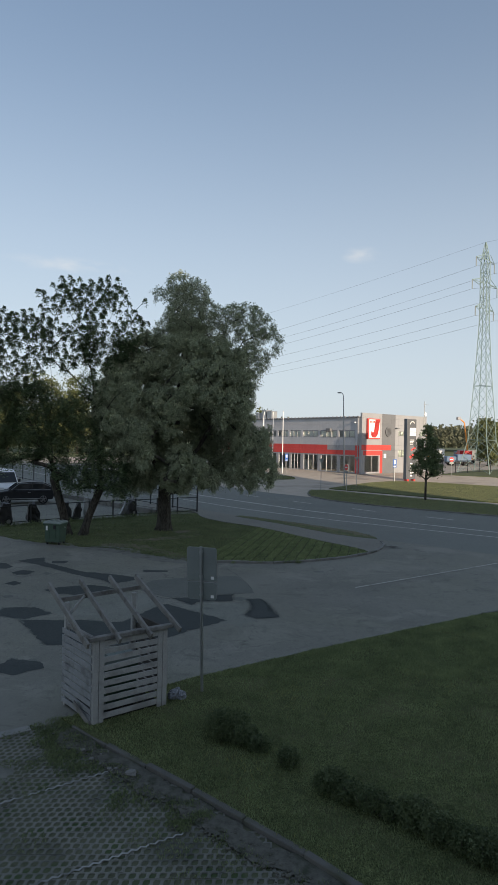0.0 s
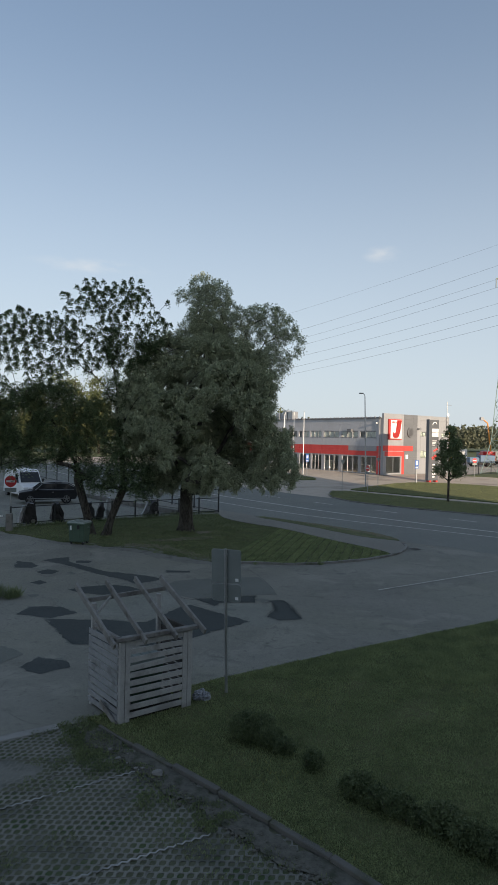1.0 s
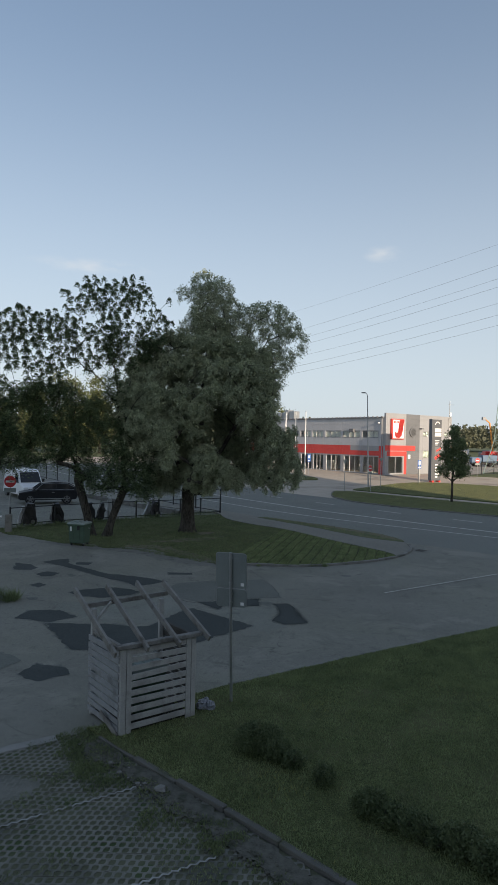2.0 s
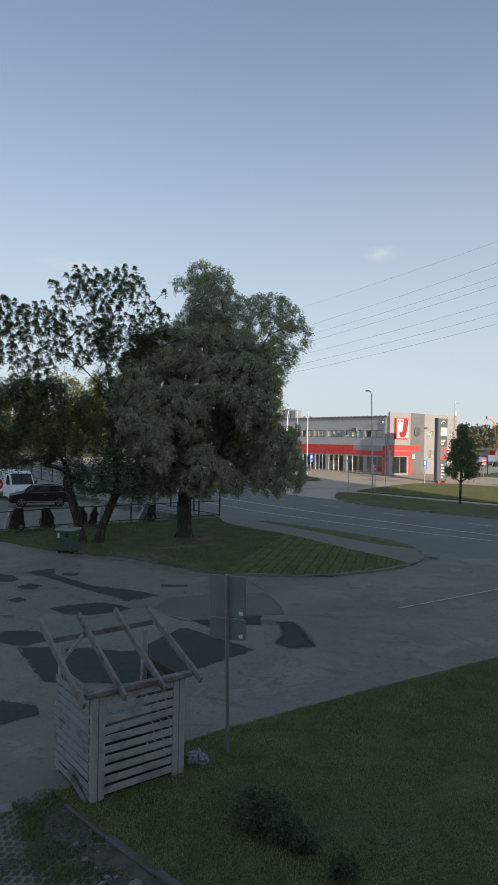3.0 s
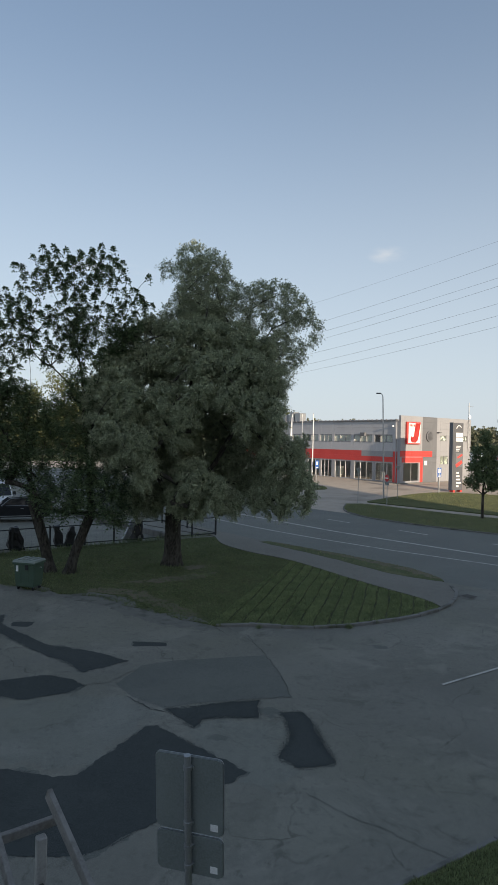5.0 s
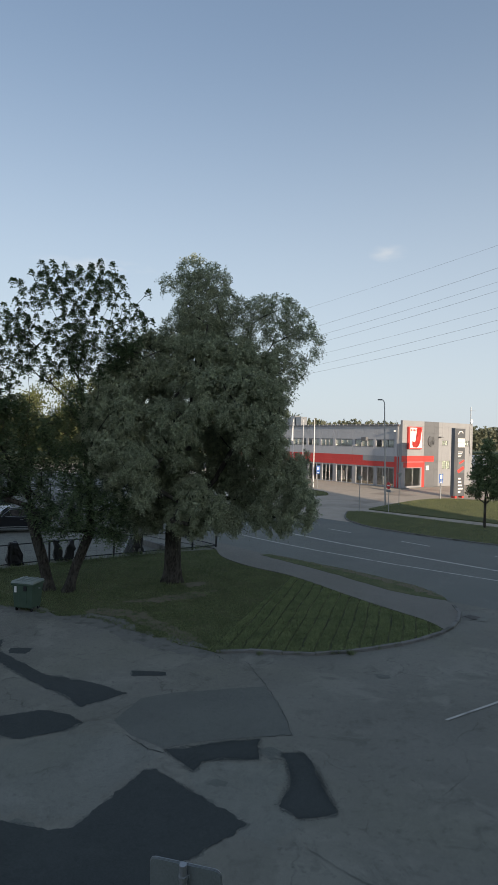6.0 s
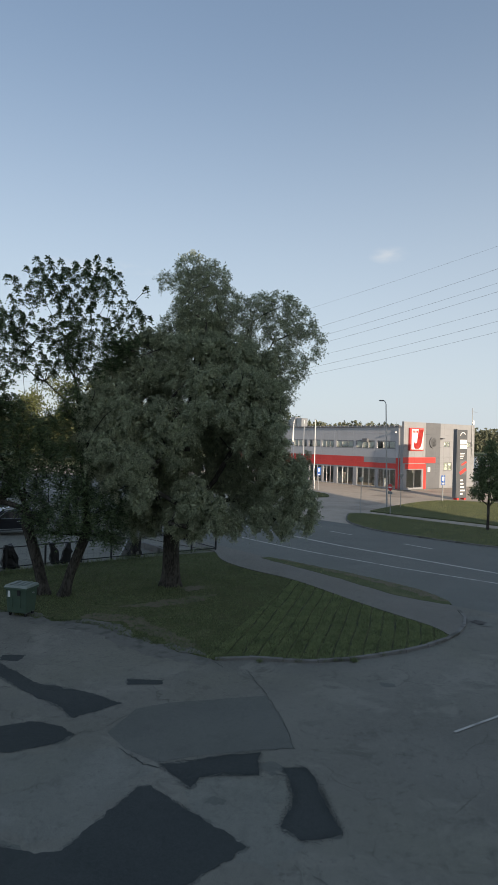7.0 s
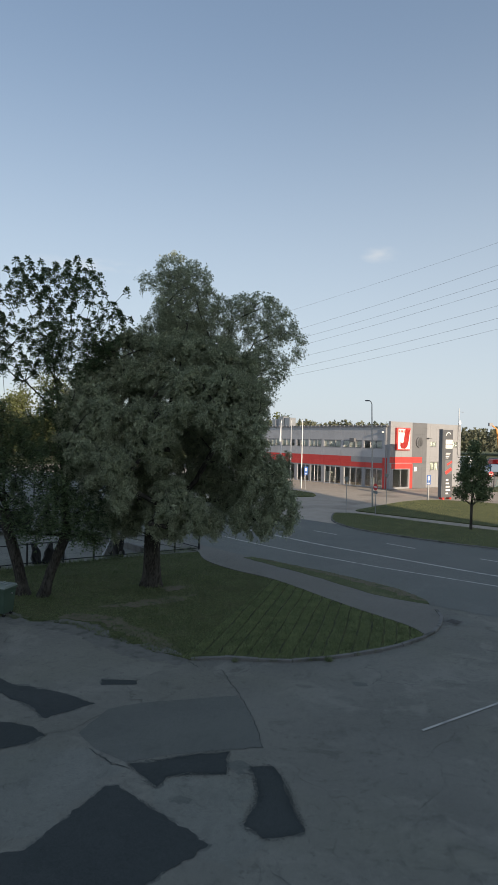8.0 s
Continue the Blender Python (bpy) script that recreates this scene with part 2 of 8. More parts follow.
M_YARD = material("forecourt_paving", (0.36, 0.31, 0.25), (0.44, 0.38, 0.315), 1.2, 0.9, 0.2, 40, third=(0.30, 0.26, 0.215))
M_GRASS = material("lawn_soil", (0.055, 0.072, 0.026), (0.095, 0.112, 0.042), 1.8, 0.95, 0.6, 30, third=(0.12, 0.125, 0.058), big=0.8)
M_DIRT = material("bare_soil", (0.068, 0.074, 0.044), (0.11, 0.11, 0.072), 2.0, 0.95, 0.6, 40, third=(0.05, 0.075, 0.028), big=2.2)
M_SHADEDROWS = material("shaded_clippings", (0.026, 0.034, 0.015), (0.048, 0.058, 0.026), 3.0, 0.95, 0.6, 40)
M_SAND = material("washed_out_sand", (0.132, 0.13, 0.113), (0.18, 0.176, 0.152), 5.0, 0.95, 0.5, 45, third=(0.11, 0.112, 0.095), big=2.4)
M_WORN = material("worn_dry_soil", (0.115, 0.098, 0.064), (0.17, 0.145, 0.098), 3.0, 0.95, 0.6, 40, third=(0.06, 0.08, 0.032), big=3.0)
M_STRIPSOIL = material("washed_soil", (0.055, 0.054, 0.043), (0.125, 0.12, 0.10), 9.0, 0.95, 0.9, 40, third=(0.045, 0.05, 0.032), big=3.4)
M_EDGING = material("pale_edging", (0.20, 0.198, 0.185), (0.26, 0.255, 0.24), 2.5, 0.9, 0.4, 60, third=(0.15, 0.15, 0.135), big=1.4)
M_TURF = turf("lawn_turf", (0.038, 0.046, 0.020), (0.178, 0.197, 0.083), (0.13, 0.126, 0.067))
M_SHADEDFLOOR = material("shaded_floor", (0.02, 0.019, 0.016), (0.04, 0.036, 0.03), 3.0, 0.95, 0.6, 40)
M_KERB = material("concrete_kerb", (0.15, 0.147, 0.137), (0.20, 0.195, 0.18), 2.5, 0.9, 0.4, 60, third=(0.10, 0.10, 0.085), big=1.4)
M_KERBDARK = material("stained_kerb", (0.082, 0.08, 0.072), (0.125, 0.12, 0.109), 2.0, 0.95, 0.5, 60, third=(0.08, 0.083, 0.06), big=1.6)
M_PAVER = material("concrete_paver", (0.135, 0.136, 0.116), (0.188, 0.185, 0.158), 2.5, 0.9, 0.4, 70, third=(0.085, 0.088, 0.074), big=0.9)
M_FADED = material("faded_line_paint", (0.23, 0.23, 0.22), (0.34, 0.34, 0.32), 5.0, 0.8, 0.3, 60, third=(0.15, 0.15, 0.14), big=2.5)
M_PAINT = material("road_paint", (0.40, 0.385, 0.345), (0.52, 0.505, 0.46), 4.0, 0.7, 0.1, 60, third=(0.27, 0.265, 0.245), big=2.0)


def bark(name, dark, mid, pale):
    """Furrowed bark: noise drawn out along the trunk, in colour and relief."""
    m = bpy.data.materials.new(name)
    m.use_nodes = True
    nt = m.node_tree
    bsdf = nt.nodes["Principled BSDF"]
    bsdf.inputs["Roughness"].default_value = 0.95
    bsdf.inputs["Specular IOR Level"].default_value = 0.2
    geo = nt.nodes.new("ShaderNodeNewGeometry")
    sc = nt.nodes.new("ShaderNodeVectorMath")
    sc.operation = "MULTIPLY"
    sc.inputs[1].default_value = (1, 1, 0.38)
    nt.links.new(geo.outputs["Position"], sc.inputs[0])
    outs = []
    for scale_, detail in ((17.0, 4.0), (5.0, 5.0)):
        n = nt.nodes.new("ShaderNodeTexNoise")
        n.inputs["Scale"].default_value, n.inputs["Detail"].default_value = scale_, detail
        nt.links.new(sc.outputs[0], n.inputs["Vector"])
        outs.append(n.outputs["Fac"])
    r = nt.nodes.new("ShaderNodeValToRGB")
    r.color_ramp.elements[0].position, r.color_ramp.elements[1].position = 0.38, 0.66
    r.color_ramp.elements[0].color, r.color_ramp.elements[1].color = (*dark, 1), (*mid, 1)
    nt.links.new(outs[0], r.inputs["Fac"])
    x = nt.nodes.new("ShaderNodeMix")
    x.data_type = "RGBA"
    lim = nt.nodes.new("ShaderNodeMapRange")
    lim.inputs["From Min"].default_value, lim.inputs["From Max"].default_value = 0.5, 0.7
    lim.inputs["To Max"].default_value = 0.6
    nt.links.new(outs[1], lim.inputs["Value"])
    nt.links.new(lim.outputs["Result"], x.inputs["Factor"])
    nt.links.new(r.outputs["Color"], x.inputs["A"])
    x.inputs["B"].default_value = (*pale, 1)
    nt.links.new(x.outputs["Result"], bsdf.inputs["Base Color"])
    bn = nt.nodes.new("ShaderNodeBump")
    bn.inputs["Strength"].default_value, bn.inputs["Distance"].default_value = 1.0, 0.05
    nt.links.new(outs[0], bn.inputs["Height"])
    nt.links.new(bn.outputs["Normal"], bsdf.inputs["Normal"])
    return m


M_BARK = bark("bark", (0.03, 0.027, 0.023), (0.09, 0.082, 0.07), (0.125, 0.117, 0.102))
M_WILLOW = leafy("willow_leaves", (0.162, 0.188, 0.117), (0.57, 0.615, 0.42), 0.28, 2.6)
M_ASH = leafy("ash_leaves", (0.05, 0.082, 0.043), (0.20, 0.265, 0.13), 0.35)
M_SAPLING = leafy("sapling_leaves", (0.06, 0.095, 0.045), (0.21, 0.265, 0.13), 0.3)
M_FAR = leafy("far_leaves", (0.08, 0.10, 0.046), (0.18, 0.20, 0.088), 0.3)
# Paler than needles are: the haze of distance is put into the colour
M_PINE = leafy("hazy_pine_needles", (0.11, 0.125, 0.085), (0.19, 0.2, 0.14), 0.3)
M_HEDGE = leafy("hedge_leaves", (0.05, 0.072, 0.032), (0.165, 0.20, 0.095), 0.25, 3.0)
M_BLADE = leafy("grass_blades", (0.09, 0.124, 0.06), (0.252, 0.295, 0.145), 0.4)
M_LAWN = leafy("lawn_blades", (0.106, 0.140, 0.066), (0.345, 0.400, 0.192), 0.4, 1.6)
M_BLADE_DRY = leafy("dry_grass_blades", (0.24, 0.225, 0.08), (0.44, 0.41, 0.15), 0.25)
M_VERGE = leafy("verge_blades", (0.135, 0.155, 0.072), (0.33, 0.34, 0.165), 0.35)
M_TIMBER = material("weathered_white_paint", (0.29, 0.29, 0.28), (0.37, 0.365, 0.352), 7.0, 0.85, 0.35, 45, third=(0.262, 0.258, 0.246), big=3.0)
# The white paint again, darker: the left wall's shade is in its tone
M_SIDESHADE = material("shaded_weathered_paint", (0.20, 0.205, 0.21), (0.27, 0.275, 0.28), 7.0, 0.85, 0.35, 45, third=(0.17, 0.17, 0.17), big=3.0)
M_OLDWOOD = material("bare_old_wood", (0.155, 0.15, 0.14), (0.245, 0.238, 0.222), 6.0, 0.9, 0.5, 45, third=(0.128, 0.120, 0.108), big=5.0)
# Boards coloured dark to stand for the shade inside the shelter
M_INSIDE = material("inside_shade_boards", (0.05, 0.047, 0.043), (0.085, 0.08, 0.073), 5.0, 0.9, 0.4, 45)
M_STEEL = material("galvanised_steel", (0.30, 0.31, 0.32), (0.40, 0.41, 0.42), 6.0, 0.45, 0.1, 80, metal=0.7)
M_SIGNBACK = material("grey_sign_back", (0.18, 0.205, 0.205), (0.225, 0.25, 0.25), 3.0, 0.6, 0.05, 60, metal=0.3)
M_STICKER = material("white_sticker", (0.7, 0.7, 0.7), (0.78, 0.78, 0.78), 20, 0.5, 0.0)
M_BINGREEN = material("green_bin_plastic", (0.045, 0.08, 0.055), (0.06, 0.10, 0.07), 4.0, 0.55, 0.1, 60)
M_BINLID = material("faded_green_lid", (0.18, 0.215, 0.195), (0.25, 0.285, 0.26), 4.0, 0.55, 0.1, 60)
M_BLACK = material("black_plastic", (0.012, 0.012, 0.014), (0.025, 0.025, 0.027), 5.0, 0.5, 0.2, 60)
M_FENCE = material("dark_fence_paint", (0.012, 0.014, 0.016), (0.03, 0.032, 0.034), 5.0, 0.5, 0.1, 60)
M_CLAD = material("light_grey_cladding", (0.42, 0.425, 0.445), (0.46, 0.465, 0.485), 0.8, 0.5, 0.03, 40, third=(0.40, 0.405, 0.42), big=0.25)
M_CLADMID = material("mid_grey_cladding", (0.27, 0.275, 0.29), (0.30, 0.305, 0.32), 0.8, 0.5, 0.03, 40)
M_CLADDARK = material("dark_grey_cladding", (0.13, 0.135, 0.145), (0.16, 0.165, 0.175), 0.8, 0.5, 0.03, 40)
M_RED = material("red_cladding", (0.55, 0.055, 0.048), (0.61, 0.066, 0.058), 0.8, 0.45, 0.03, 40)
M_WHITE = material("white_panel", (0.72, 0.72, 0.70), (0.78, 0.78, 0.77), 2.0, 0.5, 0.02, 40)
M_ROOF = material("roof_sheet", (0.20, 0.20, 0.21), (0.26, 0.26, 0.27), 2.0, 0.6, 0.1, 40)
M_GLASS = glassy("clear_glass")
M_CARGLASS = material("dark_vehicle_glass", (0.012, 0.014, 0.016), (0.018, 0.02, 0.023), 2.0, 0.06, 0.0, 40, spec=0.5)
M_BLIND = material("window_blind", (0.66, 0.64, 0.56), (0.74, 0.72, 0.63), 2.0, 0.7, 0.02, 40)
M_SHUTTER = material("grey_green_shutter", (0.14, 0.155, 0.135), (0.18, 0.195, 0.17), 2.0, 0.7, 0.02, 40)
M_PYLON = material("pylon_sign_grey", (0.085, 0.09, 0.10), (0.10, 0.105, 0.115), 2.0, 0.45, 0.02, 40)
M_LATTICE = material("pale_green_steel", (0.16, 0.235, 0.225), (0.205, 0.28, 0.27), 2.0, 0.6, 0.05, 40)
M_WIRE = material("cable", (0.2, 0.2, 0.21), (0.25, 0.25, 0.26), 2.0, 0.6, 0.0, 40)
M_SIGNRED = material("sign_red", (0.5, 0.025, 0.03), (0.55, 0.03, 0.035), 4.0, 0.4, 0.02, 40)
M_SIGNBLUE = material("sign_blue", (0.03, 0.11, 0.38), (0.04, 0.13, 0.42), 4.0, 0.4, 0.02, 40)
M_CARWHITE = material("white_car_paint", (0.68, 0.69, 0.70), (0.74, 0.75, 0.76), 2.0, 0.3, 0.0, 40)
M_CARBLACK = material("black_car_paint", (0.012, 0.013, 0.015), (0.02, 0.021, 0.024), 2.0, 0.35, 0.0, 40, spec=0.25)
M_TYRE = material("tyre_rubber", (0.015, 0.015, 0.016), (0.03, 0.03, 0.03), 8.0, 0.9, 0.2, 60)
M_RIM = material("alloy_rim", (0.16, 0.16, 0.165), (0.24, 0.24, 0.245), 8.0, 0.4, 0.0, 60, metal=0.6)
M_LAMPGLASS = material("clear_lamp", (0.6, 0.6, 0.6), (0.7, 0.7, 0.7), 8.0, 0.2, 0.0, 60)
M_SHEET = material("pale_grey_sheet", (0.34, 0.35, 0.36), (0.44, 0.45, 0.46), 4.0, 0.6, 0.3, 30, third=(0.26, 0.27, 0.28), big=2.0)
M_BLOCK = material("plastered_block", (0.42, 0.40, 0.36), (0.48, 0.46, 0.42), 0.6, 0.9, 0.2, 40)
M_ORANGE = material("crane_orange", (0.6, 0.24, 0.04), (0.66, 0.28, 0.05), 2.0, 0.5, 0.0, 40)
M_BLUEVAN = material("blue_grey_box", (0.10, 0.16, 0.24), (0.13, 0.19, 0.28), 2.0, 0.5, 0.0, 40)
M_BAG = material("crumpled_plastic_bag", (0.15, 0.16, 0.18), (0.25, 0.26, 0.28), 8.0, 0.4, 0.5, 30)


# ---- building blocks ----
GROUND_Y, GROUND_Z = [45, 54, 62, 73, 80, 90], [0, 0.10, 0.28, 0.62, 0.95, 1.10]


def lie(y):
    """The ground's height: level near by, rising gently beyond the road."""
    return float(np.interp(y, GROUND_Y, GROUND_Z))


def finish(name, bm, mat, parent=None, label="", smooth=False):
    me = bpy.data.meshes.new(name)
    bm.normal_update()
    bm.to_mesh(me)
    bm.free()
    for m in mat if isinstance(mat, (list, tuple)) else [mat]:
        me.materials.append(m)
    if smooth:
        me.shade_smooth()
    ob = new(name, me)
    if parent is not None:
        ob.parent = parent
    if label:
        ob["label"] = label
    return ob


part = finish


def thing(name, m, label, category, group="", kind=""):
    e = new(name)
    e.empty_display_size = 0.2
    e.matrix_world = m
    return tagged(e, label, category, group, kind)


def box(bm, x0, y0, z0, x1, y1, z1, bevel=0.0, m=None):
    r = bmesh.ops.create_cube(bm, size=1.0)
    vs = r["verts"]
    bmesh.ops.transform(bm, verts=vs, matrix=Matrix.LocRotScale(((x0 + x1) / 2, (y0 + y1) / 2, (z0 + z1) / 2), None, (x1 - x0, y1 - y0, z1 - z0)))
    if bevel:
        es = list({e for v in vs for e in v.link_edges})
        r = bmesh.ops.bevel(bm, geom=es, offset=bevel, segments=1, affect="EDGES")
        vs = list({v for f in r["faces"] for v in f.verts} | {v for v in vs if v.is_valid})
    if m is not None:
        bmesh.ops.transform(bm, verts=vs, matrix=m)
    return vs


def boxed(*a, bevel=0.0, m=None):
    bm = bmesh.new()
    box(bm, *a, bevel=bevel, m=m)
    return bm


def rod(bm, a, b, r0, r1=None, n=8, cap=True):
    a, b = Vector(a), Vector(b)
    r1 = r0 if r1 is None else r1
    q = (b - a).to_track_quat("Z", "Y")
    res = bmesh.ops.create_cone(bm, cap_ends=cap, segments=n, radius1=r0, radius2=r1, depth=(b - a).length)
    bmesh.ops.transform(bm, verts=res["verts"], matrix=Matrix.LocRotScale((a + b) / 2, q, None))
    return res["verts"]


def rodded(a, b, r0, r1=None, n=8):
    bm = bmesh.new()
    rod(bm, a, b, r0, r1, n)
    return bm


def beam(bm, a, b, w, h, up=(0, 0, 1)):
    """A plank of width w and height h from a to b."""
    a, b = Vector(a), Vector(b)
    y = (b - a).normalized()
    x = y.cross(Vector(up)).normalized()
    z = x.cross(y)
    m = Matrix((x, y, z)).transposed().to_4x4()
    m.translation = (a + b) / 2
    box(bm, -w / 2, -(b - a).length / 2, -h / 2, w / 2, (b - a).length / 2, h / 2, bevel=min(w, h) * 0.12, m=m)


def beamed(a, b, w, h, up=(0, 0, 1)):
    bm = bmesh.new()
    beam(bm, a, b, w, h, up)
    return bm


def rounded(points, step=0.5, wobble=0.0, seed=0, closed=True):
    """A closed outline through the corners, cut into short steps and worn a little."""
    rng = random.Random(seed)
    out = []
    n = len(points)
    for i in range(n if closed else n - 1):
        a, b = Vector(points[i]).to_2d(), Vector(points[(i + 1) % n]).to_2d()
        k = max(1, int((b - a).length / step))
        for j in range(k):
            p = a.lerp(b, j / k)
            out.append((p.x + rng.uniform(-wobble, wobble), p.y + rng.uniform(-wobble, wobble)))
    if not closed:
        out.append(tuple(points[-1][:2]))
    return out


def ragged(outline, step, seed, amount, grow=0.0):
    """A worn rim: the outline cut finely and pushed about at two scales, grown outwards by a little."""
    pts = rounded(outline, step, 0.0, seed)
    cx, cy = sum(p[0] for p in pts) / len(pts), sum(p[1] for p in pts) / len(pts)
    area = sum(p[0] * q[1] - q[0] * p[1] for p, q in zip(pts, pts[1:] + pts[:1]))
    out = []
    n = len(pts)
    for i, (x, y) in enumerate(pts):
        (x0, y0), (x1, y1) = pts[i - 2], pts[(i + 2) % n]
        nx, ny = (y1 - y0, x0 - x1) if area > 0 else (y0 - y1, x1 - x0)
        l = math.hypot(nx, ny) or 1.0
        d = grow + amount * (noise.noise((x * 2.1, y * 2.1, seed)) * 1.3 + noise.noise((x * 8, y * 8, seed)) * 0.7 + noise.noise((x * 22, y * 22, seed)) * 0.35)
        out.append((x + nx / l * d, y + ny / l * d))
    return out


def curve_through(points, n=6, closed=False):
    """A smooth line through the points (Catmull-Rom)."""
    P = [Vector(p).to_2d() for p in points]
    out = []
    count = len(P) if closed else len(P) - 1
    for i in range(count):
        if closed:
            a, b, c, d = P[i - 1], P[i], P[(i + 1) % len(P)], P[(i + 2) % len(P)]
        else:
            a, b, c, d = P[max(i - 1, 0)], P[i], P[i + 1], P[min(i + 2, len(P) - 1)]
        for k in range(n):
            t = k / n
            q = 0.5 * (2 * b + (c - a) * t + (2 * a - 5 * b + 4 * c - d) * t * t + (3 * b - a - 3 * c + d) * t ** 3)
            out.append((q.x, q.y))
    if not closed:
        out.append((P[-1].x, P[-1].y))
    return out


def sheet(name, outline, mat, up=0.0, skirt=0.0, parent=None):
    """A flat piece of ground that follows the lie of the land; skirt: how far its rim goes down."""
    bm = bmesh.new()
    vs = [bm.verts.new((x, y, 0)) for x, y in outline]
    bm.faces.new(vs)
    if bm.faces[:][0].normal.z < 0:
        bmesh.ops.reverse_faces(bm, faces=bm.faces[:])
    bm.normal_update()
    if bm.faces[:][0].normal.z < 0:
        bmesh.ops.reverse_faces(bm, faces=bm.faces[:])
    for y in GROUND_Y:
        bmesh.ops.bisect_plane(bm, geom=bm.verts[:] + bm.edges[:] + bm.faces[:], plane_co=(0, y, 0), plane_no=(0, 1, 0))
    if skirt:
        rim = [e for e in bm.edges if e.is_boundary]
        r = bmesh.ops.extrude_edge_only(bm, edges=rim)
        low = {v for v in r["geom"] if isinstance(v, bmesh.types.BMVert)}
    else:
        low = set()
    for v in bm.verts:
        v.co.z = lie(v.co.y) + up - (skirt if v in low else 0)
    bmesh.ops.triangulate(bm, faces=[f for f in bm.faces if len(f.verts) > 4])
    return finish(name, bm, mat, parent)


def inside(x, y, outline):
    hit = False
    n = len(outline)
    for i in range(n):
        (x0, y0), (x1, y1) = outline[i], outline[i - 1]
        if (y0 > y) != (y1 > y) and x < (x1 - x0) * (y - y0) / (y1 - y0) + x0:
            hit = not hit
    return hit


def cards(name, centres, along, across, mat, parent=None, label="", kind=""):
    """Many small pointed leaves as one mesh: a centre, half a length and half a width vector each."""
    c, a, b = (np.asarray(v, np.float32) for v in (centres, along, across))
    n = len(c)
    co = np.stack([c - a, c + b * 1.0 - a * 0.15, c + a, c - b * 1.0 - a * 0.15], 1).reshape(-1, 3)
    me = bpy.data.meshes.new(name)
    me.vertices.add(4 * n)
    me.vertices.foreach_set("co", co.ravel())
    me.loops.add(4 * n)
    me.loops.foreach_set("vertex_index", np.arange(4 * n, dtype=np.int32))
    me.polygons.add(n)
    me.polygons.foreach_set("loop_start", np.arange(0, 4 * n, 4, dtype=np.int32))
    me.update()
    me.validate()
    me.materials.append(mat)
    ob = new(name, me)
    if parent is not None:
        ob.parent = parent
    return tagged(ob, label, kind=kind)


def blade_mesh(name, foot, rise, across, mat, label, parent=None):
    """Many single blades or narrow leaves, each tapering from a foot to a tip, as one mesh."""
    c, d, w = (np.asarray(v, np.float32) for v in (foot, rise, across))
    n = len(c)
    co = np.stack([c - w, c + w, c + d], 1).reshape(-1, 3)
    me = bpy.data.meshes.new(name)
    me.vertices.add(3 * n)
    me.vertices.foreach_set("co", co.ravel())
    me.loops.add(3 * n)
    me.loops.foreach_set("vertex_index", np.arange(3 * n, dtype=np.int32))
    me.polygons.add(n)
    me.polygons.foreach_set("loop_start", np.arange(0, 3 * n, 3, dtype=np.int32))
    me.update()
    me.validate()
    me.materials.append(mat)
    ob = new(name, me)
    if parent is not None:
        ob.parent = parent
        return tagged(ob, label)
    return tagged(ob, label, kind="stuff")


def unit(v):
    return v / np.maximum(np.linalg.norm(v, axis=-1, keepdims=True), 1e-6)


# ---- the ground ----
bm = bmesh.new()
xs = [-1500, -400, -120, -60, -30, 0, 30, 60, 120, 400, 1500]
ys = [-1000, -200, -60, 0, 45, 54, 62, 73, 80, 90, 200, 600, 2500]
grid = [[bm.verts.new((x, y, lie(y) - 0.05)) for x in xs] for y in ys]
for j in range(len(ys) - 1):
    for i in range(len(xs) - 1):
        bm.faces.new((grid[j][i], grid[j][i + 1], grid[j + 1][i + 1], grid[j + 1][i]))
tagged(finish("ground", bm, M_EARTH), "grassy earth reaching to the horizon", "ground", kind="structure")

tagged(sheet("yard", [(-80, -34.6), (-3.2, 10.78), (-2.7, 11.0), (5, 14), (70, 14), (70, 20), (30, 40), (0, 62), (-60, 120), (-90, 120)], M_ASPHALT), "cracked and patched old grey asphalt yard", "yard", kind="structure")
tagged(sheet("road", [(-70, 118.0), (-0.46, 41.2), (7.26, 32.2), (9.4, 30.6), (14.5, 26.0), (40, 7.5), (60, 12), (36, 30), (15.86, 45.4), (13.1, 47.3), (10.6, 49.3), (7.9, 51.9), (6.6, 54.6), (3.0, 57.6), (-55, 122)], M_ROAD, 0.006), "grey asphalt road with worn white lane lines", "road", kind="structure")
tagged(sheet("forecourt", [(2.6, 57.9), (6.5, 54.7), (8, 52), (11, 49.6), (16, 47.2), (60, 22), (120, 60), (120, 140), (-20, 140), (-45, 111)], M_YARD, 0.002), "pale concrete-paved forecourt and drive", "forecourt", kind="structure")


def ribbon(name, line, width, mat, up, dash=None):
    """A painted line of some width along a line on the ground; dash: painted and bare length."""
    bm = bmesh.new()
    pts = [Vector(p) for p in line]
    run, prev = 0.0, None
    fine = []
    for a, b in zip(pts, pts[1:]):
        k = max(1, int((b - a).length / 0.5))
        fine += [a.lerp(b, i / k) for i in range(k)]
    fine.append(pts[-1])
    for i, p in enumerate(fine):
        d = (fine[min(i + 1, len(fine) - 1)] - fine[max(i - 1, 0)]).normalized()
        s = Vector((-d.y, d.x)) * width / 2
        pair = [bm.verts.new((q.x, q.y, lie(q.y) + up)) for q in (p + s, p - s)]
        if i:
            run += (p - fine[i - 1]).length
        if prev and (not dash or run % sum(dash) < dash[0]):
            f = bm.faces.new((prev[0], prev[1], pair[1], pair[0]))
            f.normal_update()
            if f.normal.z < 0:
                f.normal_flip()
        prev = pair
    return finish(name, bm, mat)


